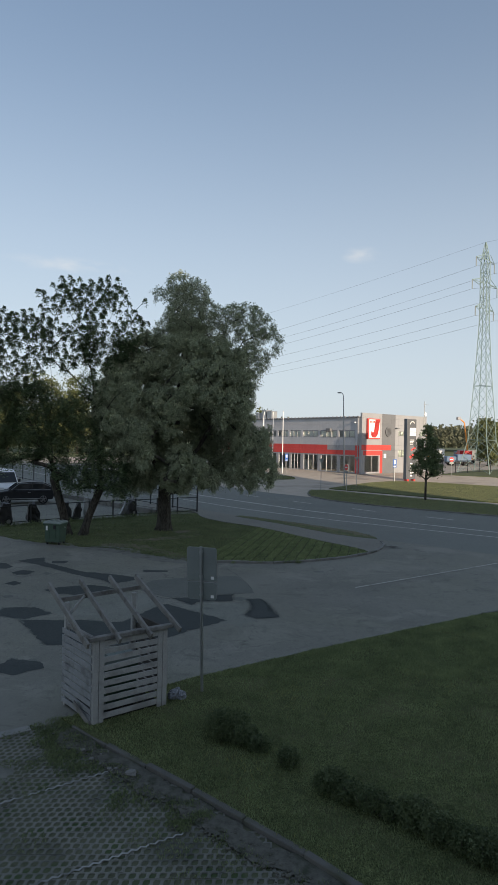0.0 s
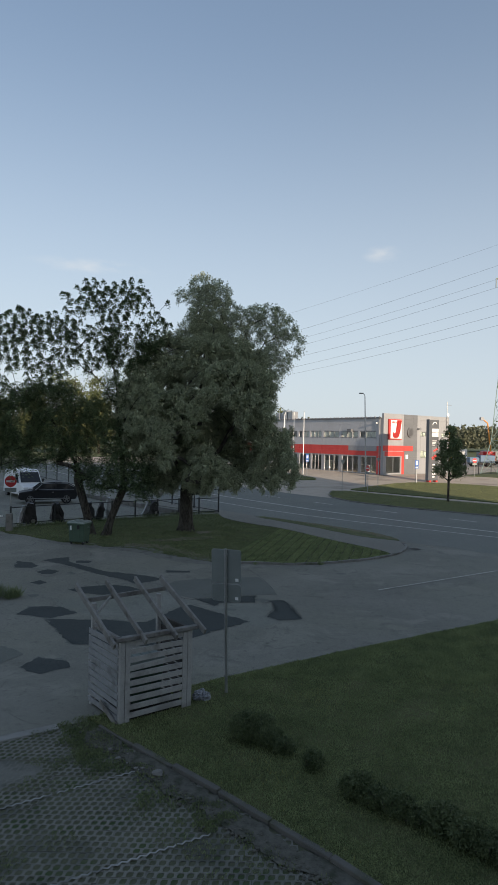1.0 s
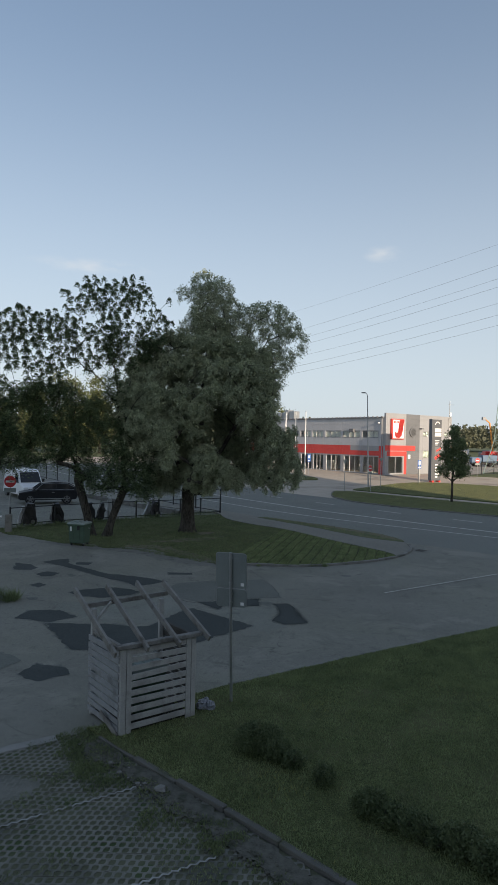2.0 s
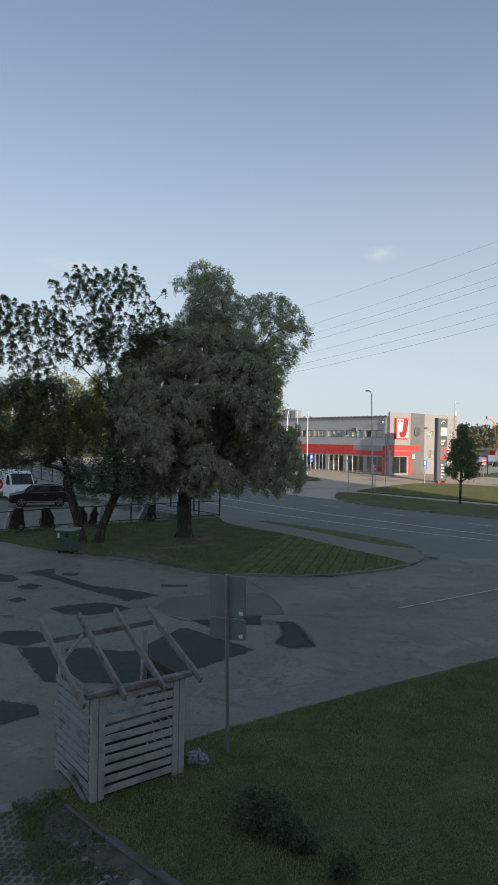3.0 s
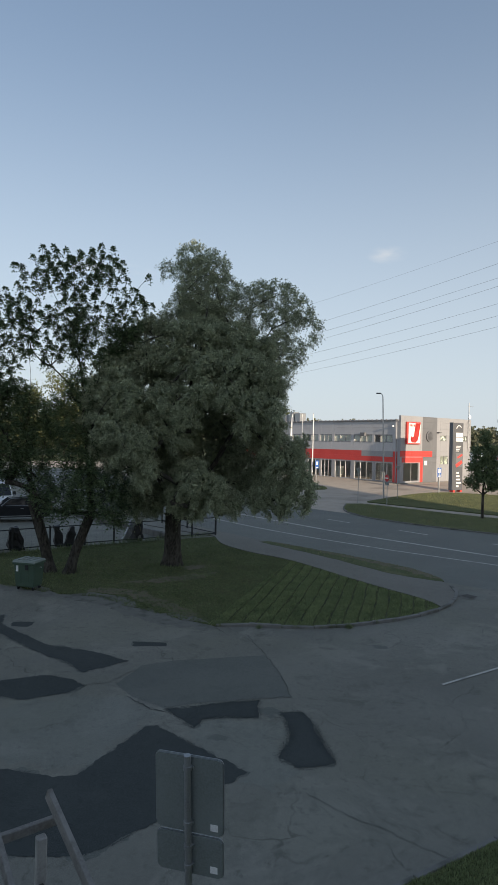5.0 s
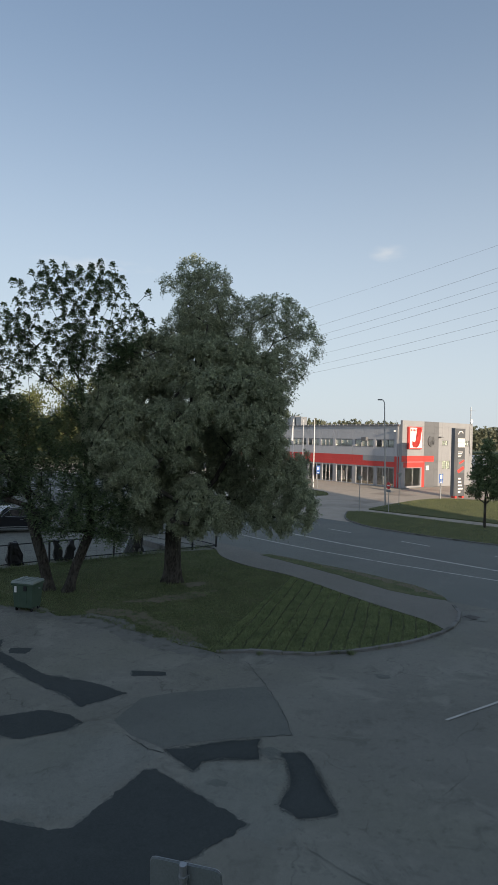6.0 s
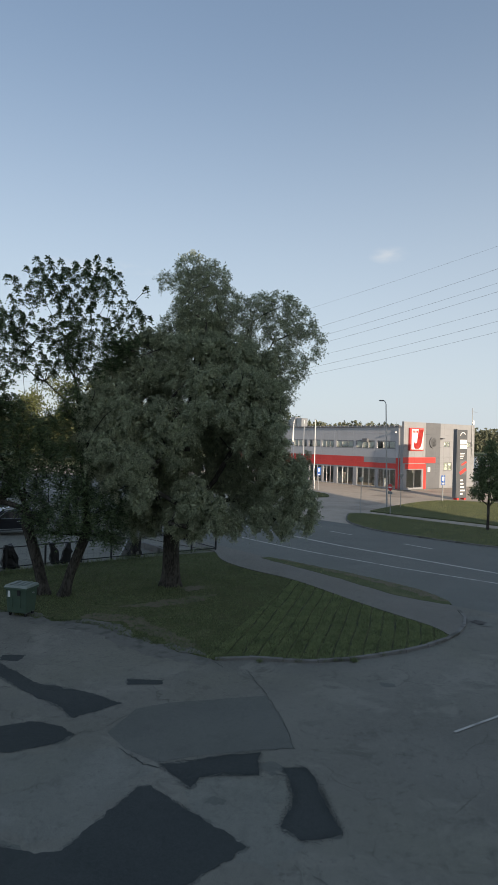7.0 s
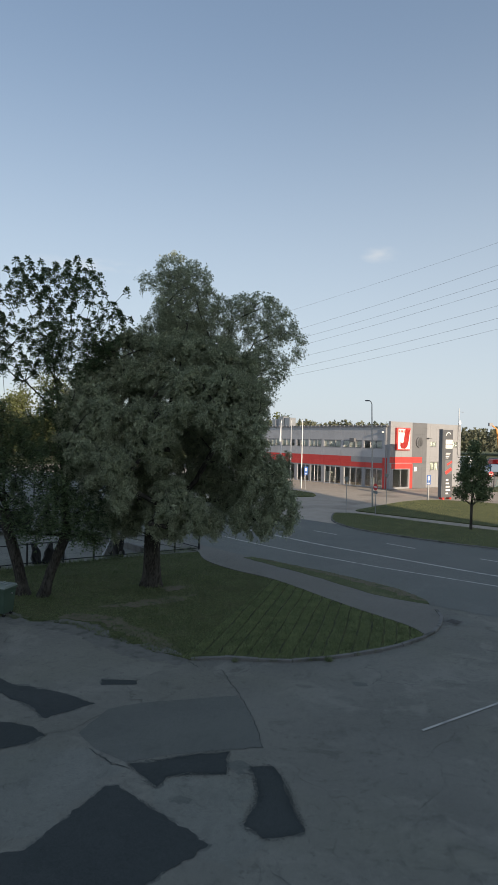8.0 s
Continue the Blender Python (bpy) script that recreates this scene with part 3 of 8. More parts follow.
for line, width, dash in (
    ([(-40, 95.5), (0.57, 49.85), (4.37, 45.6), (11.5, 38.6), (30, 23.0)], 0.23, None),
    ([(-40, 91.5), (-0.79, 46.5), (2.8, 42.8), (6.59, 39.4), (10.79, 36.2), (28, 23.5)], 0.15, None),
    ([(-40, 99.5), (4.0, 51.6), (10.44, 44.9), (16, 39.6), (30, 27)], 0.15, (2.0, 4.0)),
    ([(4.2, 21.33), (11.31, 26.23), (14.2, 28.2)], 0.07, None),
):
    tagged(ribbon("lane_line", line, width, M_PAINT, 0.014, dash), "worn white painted lane line", "road marking", "lane lines", "structure")

# The grass island with its footway and kerb
KERB_LINE = [(-1.49, 25.25), (-0.72, 25.42), (0.3, 25.33), (1.45, 25.35), (2.47, 25.65), (3.92, 26.3), (5.18, 27.15), (6.18, 28.1), (6.75, 29.0), (7.2, 30.0), (7.38, 31.0), (7.26, 32.1)]
near_rim = [(-22, 33.0), (-14.2, 32.3), (-11.5, 30.6), (-9.6, 29.4), (-7.42, 28.6), (-5.64, 28.2), (-4.2, 27.0), (-2.31, 25.8)]
walk_near = [(6.1, 28.2), (5.78, 29.1), (4.95, 30.25), (4.08, 31.4), (3.0, 33.0), (1.9, 34.7), (0.8, 36.1), (-0.95, 37.7), (-2.41, 39.8), (-3.0, 42.2)]
fence_rim = [(-5.5, 40.8), (-9.5, 38.0), (-12.3, 35.8), (-14.0, 33.6), (-22, 33.4)]
ISLAND = [(x + 0.16 * noise.noise((x * 1.9, y * 1.9, 3)), y + 0.30 * noise.noise((x * 1.7, y * 1.7, 7)) + 0.12 * noise.noise((x * 6, y * 6, 9))) for x, y in rounded(near_rim, 0.12, 0.02, 3, False)] + curve_through(KERB_LINE[:8], 4)[:-1] + curve_through(walk_near, 4) + fence_rim
tagged(sheet("grass_island", ISLAND, M_TURF, 0.014, 0.06), "mown grass island with a kerbed tip", "lawn", kind="structure")
WALK = curve_through(KERB_LINE[7:], 4) + [(6.88, 32.8), (5.97, 33.9), (4.33, 35.8), (2.43, 38.3), (-0.46, 41.3), (-6, 47.8), (-8, 46.2), (-3.1, 42.3)] + curve_through(walk_near, 4)[::-1][1:]
tagged(sheet("footway", WALK, M_WALK, 0.05, 0.1), "grey asphalt footway beside the road", "footway", kind="structure")
STRIP = curve_through([(-0.4, 40.6), (1.75, 38.15), (3.1, 36.5), (4.2, 34.9), (5.4, 33.4), (6.5, 32.5), (7.3, 32.1)], 4) + curve_through([(7.4, 32.5), (6.75, 34.2), (5.5, 35.8), (4.0, 37.4), (2.4, 38.9), (0.0, 41.0)], 4)
tagged(sheet("grass_strip", rounded(STRIP, 0.3, 0.05, 5), M_GRASS, 0.06, 0.1), "thin worn grass strip beside the road", "verge", kind="structure")
STRIP_SOIL = ragged([(7.38, 32.45), (6.75, 34.1), (5.5, 35.7), (4.0, 37.3), (2.4, 38.8), (0.4, 40.6), (2.3, 38.55), (3.75, 36.9), (5.1, 35.35), (6.2, 33.9), (6.9, 32.6)], 0.1, 8, 0.16)
tagged(sheet("bare_verge", STRIP_SOIL, M_WORN, 0.067), "bare dark soil along the grass strip", "soil", kind="structure")


def kerb(name, line, width=0.13, top=0.10, length=1.0, label="grey concrete kerb", mat=None, sunk=0.0):
    """Kerb stones end to end along a line, each a stone of its own; sunk: how deep its start has sunk."""
    owner = tagged(new(name), label, "kerb", kind="structure")
    pts = [Vector(p) for p in line]
    cum = [0.0]
    for a, b in zip(pts, pts[1:]):
        cum.append(cum[-1] + (b - a).length)
    rng = random.Random(len(line))

    def at(s):
        s = min(max(s, 0), cum[-1])
        i = max(k for k in range(len(cum)) if cum[k] <= s + 1e-9)
        i = min(i, len(pts) - 2)
        return pts[i].lerp(pts[i + 1], (s - cum[i]) / max(cum[i + 1] - cum[i], 1e-6))

    base = boxed(-width / 2, -length / 2 + 0.006, -0.2, width / 2, length / 2 - 0.006, 0, bevel=0.010)
    me = bpy.data.meshes.new("kerb_stone")
    base.to_mesh(me)
    base.free()
    me.materials.append(mat or M_KERB)
    for k in range(int(cum[-1] / length)):
        a, b = at(k * length), at((k + 1) * length)
        mid, d = (a + b) / 2, (b - a)
        st = new("kerb_stone", me)
        st.parent = owner
        st.matrix_world = pose(mid.x, mid.y, lie(mid.y) + top - sunk * max(0.0, 1 - k / 2) + rng.uniform(-0.012, 0.012), rng.uniform(-0.6, 0.6), rng.uniform(-2, 2), math.degrees(math.atan2(-d.x, d.y)) + rng.uniform(-0.6, 0.6))
    return owner


kerb("kerb_island", curve_through(KERB_LINE, 6), 0.13, 0.085)

# Verges across the road
FARKERB = [(6.9, 60.4), (6.4, 58.0), (6.29, 56.0), (6.61, 54.6), (7.9, 51.9), (10.6, 49.2), (13.1, 47.2), (15.9, 45.3), (25, 38.6), (45, 23)]
LOWTOP = [(7.19, 60.6), (8.82, 60.6), (11.33, 58.5), (15.59, 55.1), (18.55, 53.0), (30, 44.5), (50, 30)]
FAR_VERGE = curve_through(FARKERB, 4) + curve_through(LOWTOP, 3)[::-1]
tagged(sheet("grass_verge", FAR_VERGE, M_GRASS, 0.08, 0.12), "mown grass verge across the road", "verge", kind="structure")
kerb("kerb_verge", curve_through(FARKERB, 4))
UPLOW = [(9.1, 62.4), (13.08, 59.4), (19.3, 55.0), (30, 47), (50, 33)]
UPTOP = [(9.1, 62.7), (11.5, 65.7), (15.0, 69.7), (17.9, 71.6), (20.2, 71.7), (24.7, 70.0), (34, 64.5), (60, 48)]
UP_VERGE = curve_through(UPLOW, 3) + curve_through(UPTOP, 3)[::-1]
tagged(sheet("grass_bank", UP_VERGE, M_GRASS, 0.08, 0.12), "sunlit grass bank in front of the forecourt", "verge", kind="structure")
LEFT_BIT = curve_through([(-14, 80), (-4, 73), (5.0, 71.9), (6.4, 74.2), (4.4, 77.0), (-4, 85), (-16, 98), (-22, 95)], 3, True)
tagged(sheet("grass_corner", LEFT_BIT, M_GRASS, 0.08, 0.12), "grass corner beside the drive", "verge", kind="structure")
tagged(sheet("grass_tower", [(27, 82), (60, 66), (110, 90), (60, 118), (34, 92)], M_GRASS, 0.06, 0.1), "grass under the power pylon", "verge", kind="structure")

# The near lawn, its kerb, and the paver lot
LAWN_EDGE = [(-2.9, 11.0), (-2.2, 11.8), (-1.36, 12.5), (-0.66, 13.0), (0.28, 13.62), (1.0, 14.1), (1.99, 14.74), (2.5, 15.07), (3.6, 15.75), (5.37, 16.85), (6.98, 17.85), (14, 21.9), (32, 31.5)]
LOT_KERB = [(-3.05, 10.95), (-2.75, 10.7), (-2.32, 10.29), (-1.36, 9.5), (-0.43, 8.72), (0.36, 8.02), (1.03, 7.42), (1.6, 6.85), (4.0, 4.4)]
LAWN = rounded(LAWN_EDGE, 0.2, 0.025, 7, False) + [(46, 20), (40, 0), (12, -4)] + LOT_KERB[::-1]
tagged(sheet("lawn", LAWN, M_TURF, 0.05, 0.2), "mown lawn with clover and dry spots", "lawn", kind="structure")
kerb("kerb_lot", LOT_KERB[1:], 0.10, 0.072, 1.0, "dark weathered concrete kerb of the paver lot", M_KERBDARK, 0.022)
kerb("kerb_edging", [(-9.5, 7.05), (-3.3, 10.72)], 0.20, 0.022, 1.0, "pale flush concrete edging of the paver lot", M_EDGING)
kerb("kerb_yard", [(x - 0.02, y + 0.06) for x, y in curve_through(LAWN_EDGE[3:-1], 5)], 0.085, 0.05, 1.6, "pale worn concrete edging of the lawn")
tagged(sheet("lot_soil", [(-60, -23.5), (-4.33, 10.1), (-3.2, 10.75), (-3.0, 10.9)] + LOT_KERB[1:] + [(6, 0), (-10, -30)], M_DIRT, -0.012), "soil and weeds between the pavers", "soil", kind="structure")


# ---- the showroom building across the road ----
showroom = thing("showroom", pose(15.7, 80.0, 0.97, 0, 0, 39), "two-storey grey and red car showroom with glazed ground floor", "building")


def gridwall(name, cols, rows, holes, place, thick, mat, owner, gap=0.006, pick=None):
    """A wall of cladding panels on a grid, leaving the holes open. place(a, z, depth) gives a corner."""
    body = finish(name, bmesh.new(), mat, owner)
    cache = {}
    for a0, a1 in zip(cols, cols[1:]):
        for z0, z1 in zip(rows, rows[1:]):
            mid = ((a0 + a1) / 2, (z0 + z1) / 2)
            if any(h[0] < mid[0] < h[1] and h[2] < mid[1] < h[3] for h in holes):
                continue
            bm = bmesh.new()
            p, q = place(a0 + gap / 2, z0 + gap / 2, 0.0), place(a1 - gap / 2, z1 - gap / 2, thick)
            box(bm, *(min(s, t) for s, t in zip(p, q)), *(max(s, t) for s, t in zip(p, q)), bevel=0.003)
            finish("panel", bm, pick(*mid) if pick else mat, body)
    return body


LEN, HIGH = 34.0, 7.5
up_wins = [(1.17, 4.06), (4.41, 7.52), (7.96, 11.05), (11.49, 13.81), (14.13, 16.4), (16.8, 19.6), (20.0, 22.8)]
low_wins = [(1.08, 3.84), (4.25, 7.35), (7.92, 10.84), (11.4, 13.5), (13.8, 16.2), (16.7, 19.4), (19.9, 22.6)]
holes = [(a, b, 4.85, 5.83) for a, b in up_wins] + [(a, b, 0.12, 2.42) for a, b in low_wins]
cols = sorted({0.0, 0.4, LEN, 26.0, 29.0} | {v for w in up_wins + low_wins for v in w})
cols = [c for i, c in enumerate(cols) if i == 0 or c - cols[i - 1] > 0.005]


def left_pick(a, z):
    if z < 2.5 and 0.35 < a < 1.1:
        return M_RED
    if 2.5 < z < 3.12 and a > 0.35:
        return M_RED
    if 3.12 < z < 3.8:
        return M_RED if a > 6.1 or 0.35 < a < 1.1 else M_CLADMID
    return M_CLADMID if a < 0.4 or (a > 0.4 and z < 2.5) else M_CLAD


gridwall("facade", sorted(set(cols) | {6.13}), [0, 0.12, 2.42, 2.5, 3.12, 3.8, 4.85, 5.83, 6.7, HIGH], holes, lambda a, z, d: (d, a, z), 0.25, M_CLAD, showroom, pick=left_pick)

WIDE, TALL = 14.5, 8.15
side_wins = [(7.8, 9.1, 5.18, 5.94), (7.87, 9.6, 2.2, 3.35), (12.74, 13.7, 5.2, 6.0), (0.6, 3.6, 0.2, 2.5)]
side_cols = [0.0, 0.3, 0.6, 2.1, 3.6, 3.82, 4.16, 4.35, 6.2, 7.1, 7.8, 7.87, 9.1, 9.6, 11.0, 12.74, 13.7, WIDE]


def side_pick(a, z):
    if 3.2 < z < 3.9 and a < 6.2:
        return M_RED
    if 2.5 < z < 3.12 and 0.3 < a < 4.35:
        return M_RED
    if z < 2.5 and 3.82 < a < 4.35:
        return M_RED
    if 4.16 < a < 7.1:
        return M_CLADDARK
    return M_CLADMID


gridwall("side_wall", side_cols, [0, 0.2, 2.2, 2.5, 3.12, 3.2, 3.35, 3.9, 5.18, 5.94, 6.7, 7.5, TALL], side_wins, lambda a, z, d: (a, -0.05 + d, z), 0.3, M_CLAD, showroom, pick=side_pick)
part("rear_wall", boxed(WIDE - 0.3, 0.26, 0, WIDE, LEN, HIGH), M_CLAD, showroom)
part("end_wall", boxed(0, LEN + 0.005, 0, WIDE, LEN + 0.3, HIGH), M_CLAD, showroom)
part("roof", boxed(-0.18, 0.3, HIGH + 0.004, WIDE, LEN + 0.4, HIGH + 0.16, bevel=0.02), M_ROOF, showroom, "grey roof sheet with ribbed eaves")
part("upper_floor", boxed(0.3, 0.3, 3.2, WIDE - 0.35, LEN - 0.1, 3.5), M_CLADMID, showroom)
part("floor_slab", boxed(-0.6, -0.5, -0.3, WIDE, LEN, 0.06), M_KERB, showroom)
part("inner_wall", boxed(5.0, 0.4, 0.07, 5.2, LEN - 0.2, 7.4), M_CLADMID, showroom)
for k in range(44):
    part("eave_rib", boxed(-0.24, 0.45 + k * 0.75, HIGH + 0.03, -0.12, 0.62 + k * 0.75, HIGH + 0.22), M_ROOF, showroom)


def window(owner, y0, y1, z0, z1, side, panes, frame_mat, name="window", blind=False):
    """A framed window in the left facade (side 0) or in the side wall (side 1)."""
    w = new(name)
    w.parent = owner
    m = Matrix.Identity(4) if side == 0 else Matrix(((0, 1, 0, 0), (1, 0, 0, -0.05), (0, 0, 1, 0), (0, 0, 0, 1)))

    def bx(*a):
        bm = boxed(*a)
        bmesh.ops.transform(bm, verts=bm.verts[:], matrix=m)
        bmesh.ops.recalc_face_normals(bm, faces=bm.faces[:])
        return bm

    part("frame", bx(0.03, y0 + 0.005, z1 - 0.09, 0.13, y1 - 0.005, z1 - 0.005), frame_mat, w)
    part("sill", bx(-0.03, y0 + 0.005, z0 + 0.005, 0.13, y1 - 0.005, z0 + 0.07), frame_mat, w)
    bar = 0.028
    for k in range(panes + 1):
        y = y0 + 0.045 + (y1 - y0 - 0.09) * k / panes
        part("mullion", bx(0.03, y - bar, z0 + 0.07, 0.13, y + bar, z1 - 0.09), frame_mat, w)
    for k in range(panes):
        a, b = (y0 + 0.045 + (y1 - y0 - 0.09) * q / panes for q in (k, k + 1))
        g = part("pane", bx(0.07, a + 0.04, z0 + 0.07, 0.085, b - 0.04, z1 - 0.09), M_GLASS, w)
        g.visible_shadow = False
    if blind:
        for k in range(panes):
            if side == 1 or (k + int(y0 * 10)) % 5 != 3:
                a, b = (y0 + 0.045 + (y1 - y0 - 0.09) * q / panes for q in (k, k + 1))
                part("blind", bx(0.10, a + 0.045, z0 + 0.1, 0.115, b - 0.045, z1 - 0.12), M_SHUTTER if side else M_BLIND, w)
    return w


for a, b in up_wins:
    window(showroom, a, b, 4.85, 5.83, 0, 3, M_CLADMID, blind=True)
for a, b in low_wins:
    window(showroom, a, b, 0.12, 2.42, 0, 3, M_CLAD, "shop_window")
for a, b, z0, z1 in side_wins:
    window(showroom, a, b, z0, z1, 1, 2, M_CLADMID, blind=z0 > 1)
bm = bmesh.new()
r = bmesh.ops.create_cone(bm, cap_ends=False, segments=32, radius1=0.68, radius2=0.68, depth=0.2)
r2 = bmesh.ops.create_cone(bm, cap_ends=False, segments=32, radius1=0.55, radius2=0.55, depth=0.2)
bmesh.ops.bridge_loops(bm, edges=[e for e in bm.edges if e.is_boundary and e.verts[0].co.z > 0])
bmesh.ops.transform(bm, verts=bm.verts[:], matrix=pose(5.53, -0.1, 5.73, 90))
bmesh.ops.recalc_face_normals(bm, faces=bm.faces[:])
rw = part("round_window", bm, M_CLADDARK, showroom)
bm = bmesh.new()
bmesh.ops.create_cone(bm, cap_ends=True, segments=32, radius1=0.56, radius2=0.56, depth=0.03)
bmesh.ops.transform(bm, verts=bm.verts[:], matrix=pose(5.53, -0.075, 5.73, 90))
part("pane", bm, M_GLASS, rw)
part("crossbar", boxed(4.98, -0.15, 5.70, 6.08, -0.10, 5.76), M_CLADDARK, rw)

# What shows behind the glass: a counter and stands
part("counter", boxed(2.6, 5.0, 0.07, 3.3, 7.0, 1.1, bevel=0.03), M_CLADDARK, showroom)
part("display_stand", boxed(2.2, 12.0, 0.07, 3.0, 13.0, 1.5, bevel=0.03), M_WHITE, showroom)
part("display_stand", boxed(2.0, 14.6, 0.07, 2.7, 15.8, 1.2, bevel=0.03), M_CLADDARK, showroom)
part("air_conditioner", boxed(-0.38, 5.35, 5.62, -0.005, 6.15, 6.08, bevel=0.03), M_CLADDARK, showroom)
# Sign box with a plain red hook shape
sign_box = part("sign_box", boxed(0.84, -0.32, 4.72, 3.45, -0.055, 7.42, bevel=0.03), M_RED, showroom, "red-framed white sign box with a red hook shape")
part("sign_face", boxed(1.12, -0.335, 4.86, 3.36, -0.322, 7.30), M_WHITE, sign_box)
bm = bmesh.new()
hook = [(2.38, 7.29), (3.34, 7.29), (3.06, 5.8), (2.84, 5.2), (2.4, 4.9), (1.72, 4.94), (1.5, 5.25), (1.52, 5.75), (1.85, 5.55), (2.1, 5.7)]
f = bm.faces.new([bm.verts.new((x, -0.35, z)) for x, z in hook])
bmesh.ops.solidify(bm, geom=[f], thickness=0.012)
bmesh.ops.recalc_face_normals(bm, faces=bm.faces[:])
part("hook_shape", bm, M_RED, sign_box)
for k in range(4):
    part("bar", boxed(1.25 + k * 0.27, -0.347, 6.86, 1.43 + k * 0.27, -0.337, 7.12), M_RED, sign_box)
part("downpipe", rodded((-0.09, 0.55, 0.1), (-0.09, 0.55, 7.4), 0.06), M_CLADMID, showroom)
part("notice_board", boxed(4.6, -0.11, 2.15, 5.1, -0.055, 2.7), M_WHITE, showroom)
part("wall_lamp", boxed(7.0, -0.5, 6.22, 7.5, -0.055, 6.34, bevel=0.03), M_CLADDARK, showroom)
part("security_camera", boxed(-0.35, 0.9, 6.75, -0.005, 1.05, 6.95, bevel=0.03), M_WHITE, showroom)
for k, (a, b, h) in enumerate(((20.2, 1.2, 1.3), (21.6, 1.0, 1.5), (23.4, 0.8, 1.1))):
    part("roof_vent", boxed(2.0, a, HIGH + 0.17, 2.0 + b, a + b, HIGH + 0.17 + h, bevel=0.04), M_STEEL, showroom)
for z, s in ((HIGH, 2.5),):
    mast = part("antenna_mast", rodded((13.85, -0.12, 4.2), (13.85, -0.12, 10.4), 0.05), M_STEEL, showroom)
    for k in range(14):
        bm = bmesh.new()
        beam(bm, (13.62 + 0.46 * (k % 2), -0.15, 3.9 + k * 0.32), (14.08 - 0.46 * (k % 2), -0.15, 4.22 + k * 0.32), 0.03, 0.03, (0, 1, 0))
        part("brace", bm, M_STEEL, mast)
    part("aerial", boxed(13.6, -0.14, 9.9, 14.9, -0.1, 9.94), M_STEEL, mast)
    part("dish", rodded((13.85, -0.3, 8.5), (13.85, -0.12, 8.5), 0.28, 0.1, 12), M_WHITE, mast)

# Pylon sign beside the forecourt
psign = thing("pylon_sign", pose(20.35, 73.3, lie(73.3), 0, 0, 27), "tall dark grey pylon sign with white and red panels", "sign")
part("body", boxed(-0.7, -0.22, 0.2, 0.7, 0.35, 7.45, bevel=0.03), M_PYLON, psign)
part("edge_strip", boxed(-0.76, -0.2, 0.2, -0.703, 0.33, 7.5), M_CLADDARK, psign)
for x in (-0.5, 0.5):
    part("foot", boxed(x - 0.14, -0.26, -0.1, x + 0.14, 0.3, 0.196, bevel=0.02), M_RED, psign)
part("white_panel", boxed(-0.35, -0.235, 5.95, 0.62, -0.223, 6.4), M_WHITE, psign)
part("white_panel", boxed(-0.35, -0.235, 5.45, 0.62, -0.223, 5.88), M_WHITE, psign)
bm = bmesh.new()
arc = [(0.05 + 0.36 * math.cos(a), 6.75 + 0.42 * math.sin(a)) for a in (radians(q) for q in range(30, 190, 20))]
for (x0, z0), (x1, z1) in zip(arc, arc[1:]):
    beam(bm, (x0, -0.23, z0), (x1, -0.23, z1), 0.02, 0.09, (0, 0, 1))
part("arc_shape", bm, M_WHITE, psign)
part("picture_panel", boxed(-0.35, -0.235, 2.7, 0.62, -0.223, 4.2), M_CLADDARK, psign)
bm = bmesh.new()
beam(bm, (-0.3, -0.24, 2.8), (0.55, -0.24, 3.3), 0.01, 0.35)
beam(bm, (-0.1, -0.24, 3.7), (0.58, -0.24, 4.05), 0.01, 0.2)
part("red_stroke", bm, M_RED, psign)
for k in range(4):
    part("text_bar", boxed(-0.3, -0.232, 4.4 + 0.17 * k, 0.1 + 0.09 * (k * 5 % 4), -0.223, 4.47 + 0.17 * k), M_STICKER, psign)
for k in range(5):
    part("text_bar", boxed(-0.2, -0.232, 0.55 + 0.36 * k, 0.15 + 0.1 * (k * 3 % 4), -0.223, 0.72 + 0.36 * k), M_STICKER, psign)

# Apartment block behind the camera, whose shade lies over the yard
CORNER = Vector((0.839, 0.544)) * 45.5 + Vector((0.544, -0.839)) * 32
block = thing("apartment_block", pose(CORNER.x, CORNER.y, 0, 0, 0, 39), "plastered apartment block beside the lawn", "building")
part("wall", boxed(-95, -14, -0.1, 0, 0, 28), M_BLOCK, block)
part("roof", boxed(-95.3, -14.3, 28.004, 0.0, 0.0, 28.3), M_ROOF, block)
for fl in range(9):
    for k in range(22):
        w = part("window", boxed(-3.2 - k * 4.2, 0.003, 1.2 + fl * 2.9, -1.6 - k * 4.2, 0.05, 2.6 + fl * 2.9), M_WHITE, block)
        part("pane", boxed(-3.1 - k * 4.2, 0.052, 1.3 + fl * 2.9, -1.7 - k * 4.2, 0.06, 2.5 + fl * 2.9), M_CARGLASS, w)


# ---- trees ----
def lobes_sample(rng, lobes, n, core=0.25):
    vol = np.array([l[3] * l[4] * l[5] for l in lobes], float)
    pick = rng.choice(len(lobes), n, p=vol ** 0.8 / (vol ** 0.8).sum())
    d = unit(rng.normal(size=(n, 3)))
    r = rng.uniform(core, 1.0, (n, 1)) ** 0.5
    L = np.array(lobes, float)[pick]
    return L[:, :3] + d * r * L[:, 3:6]


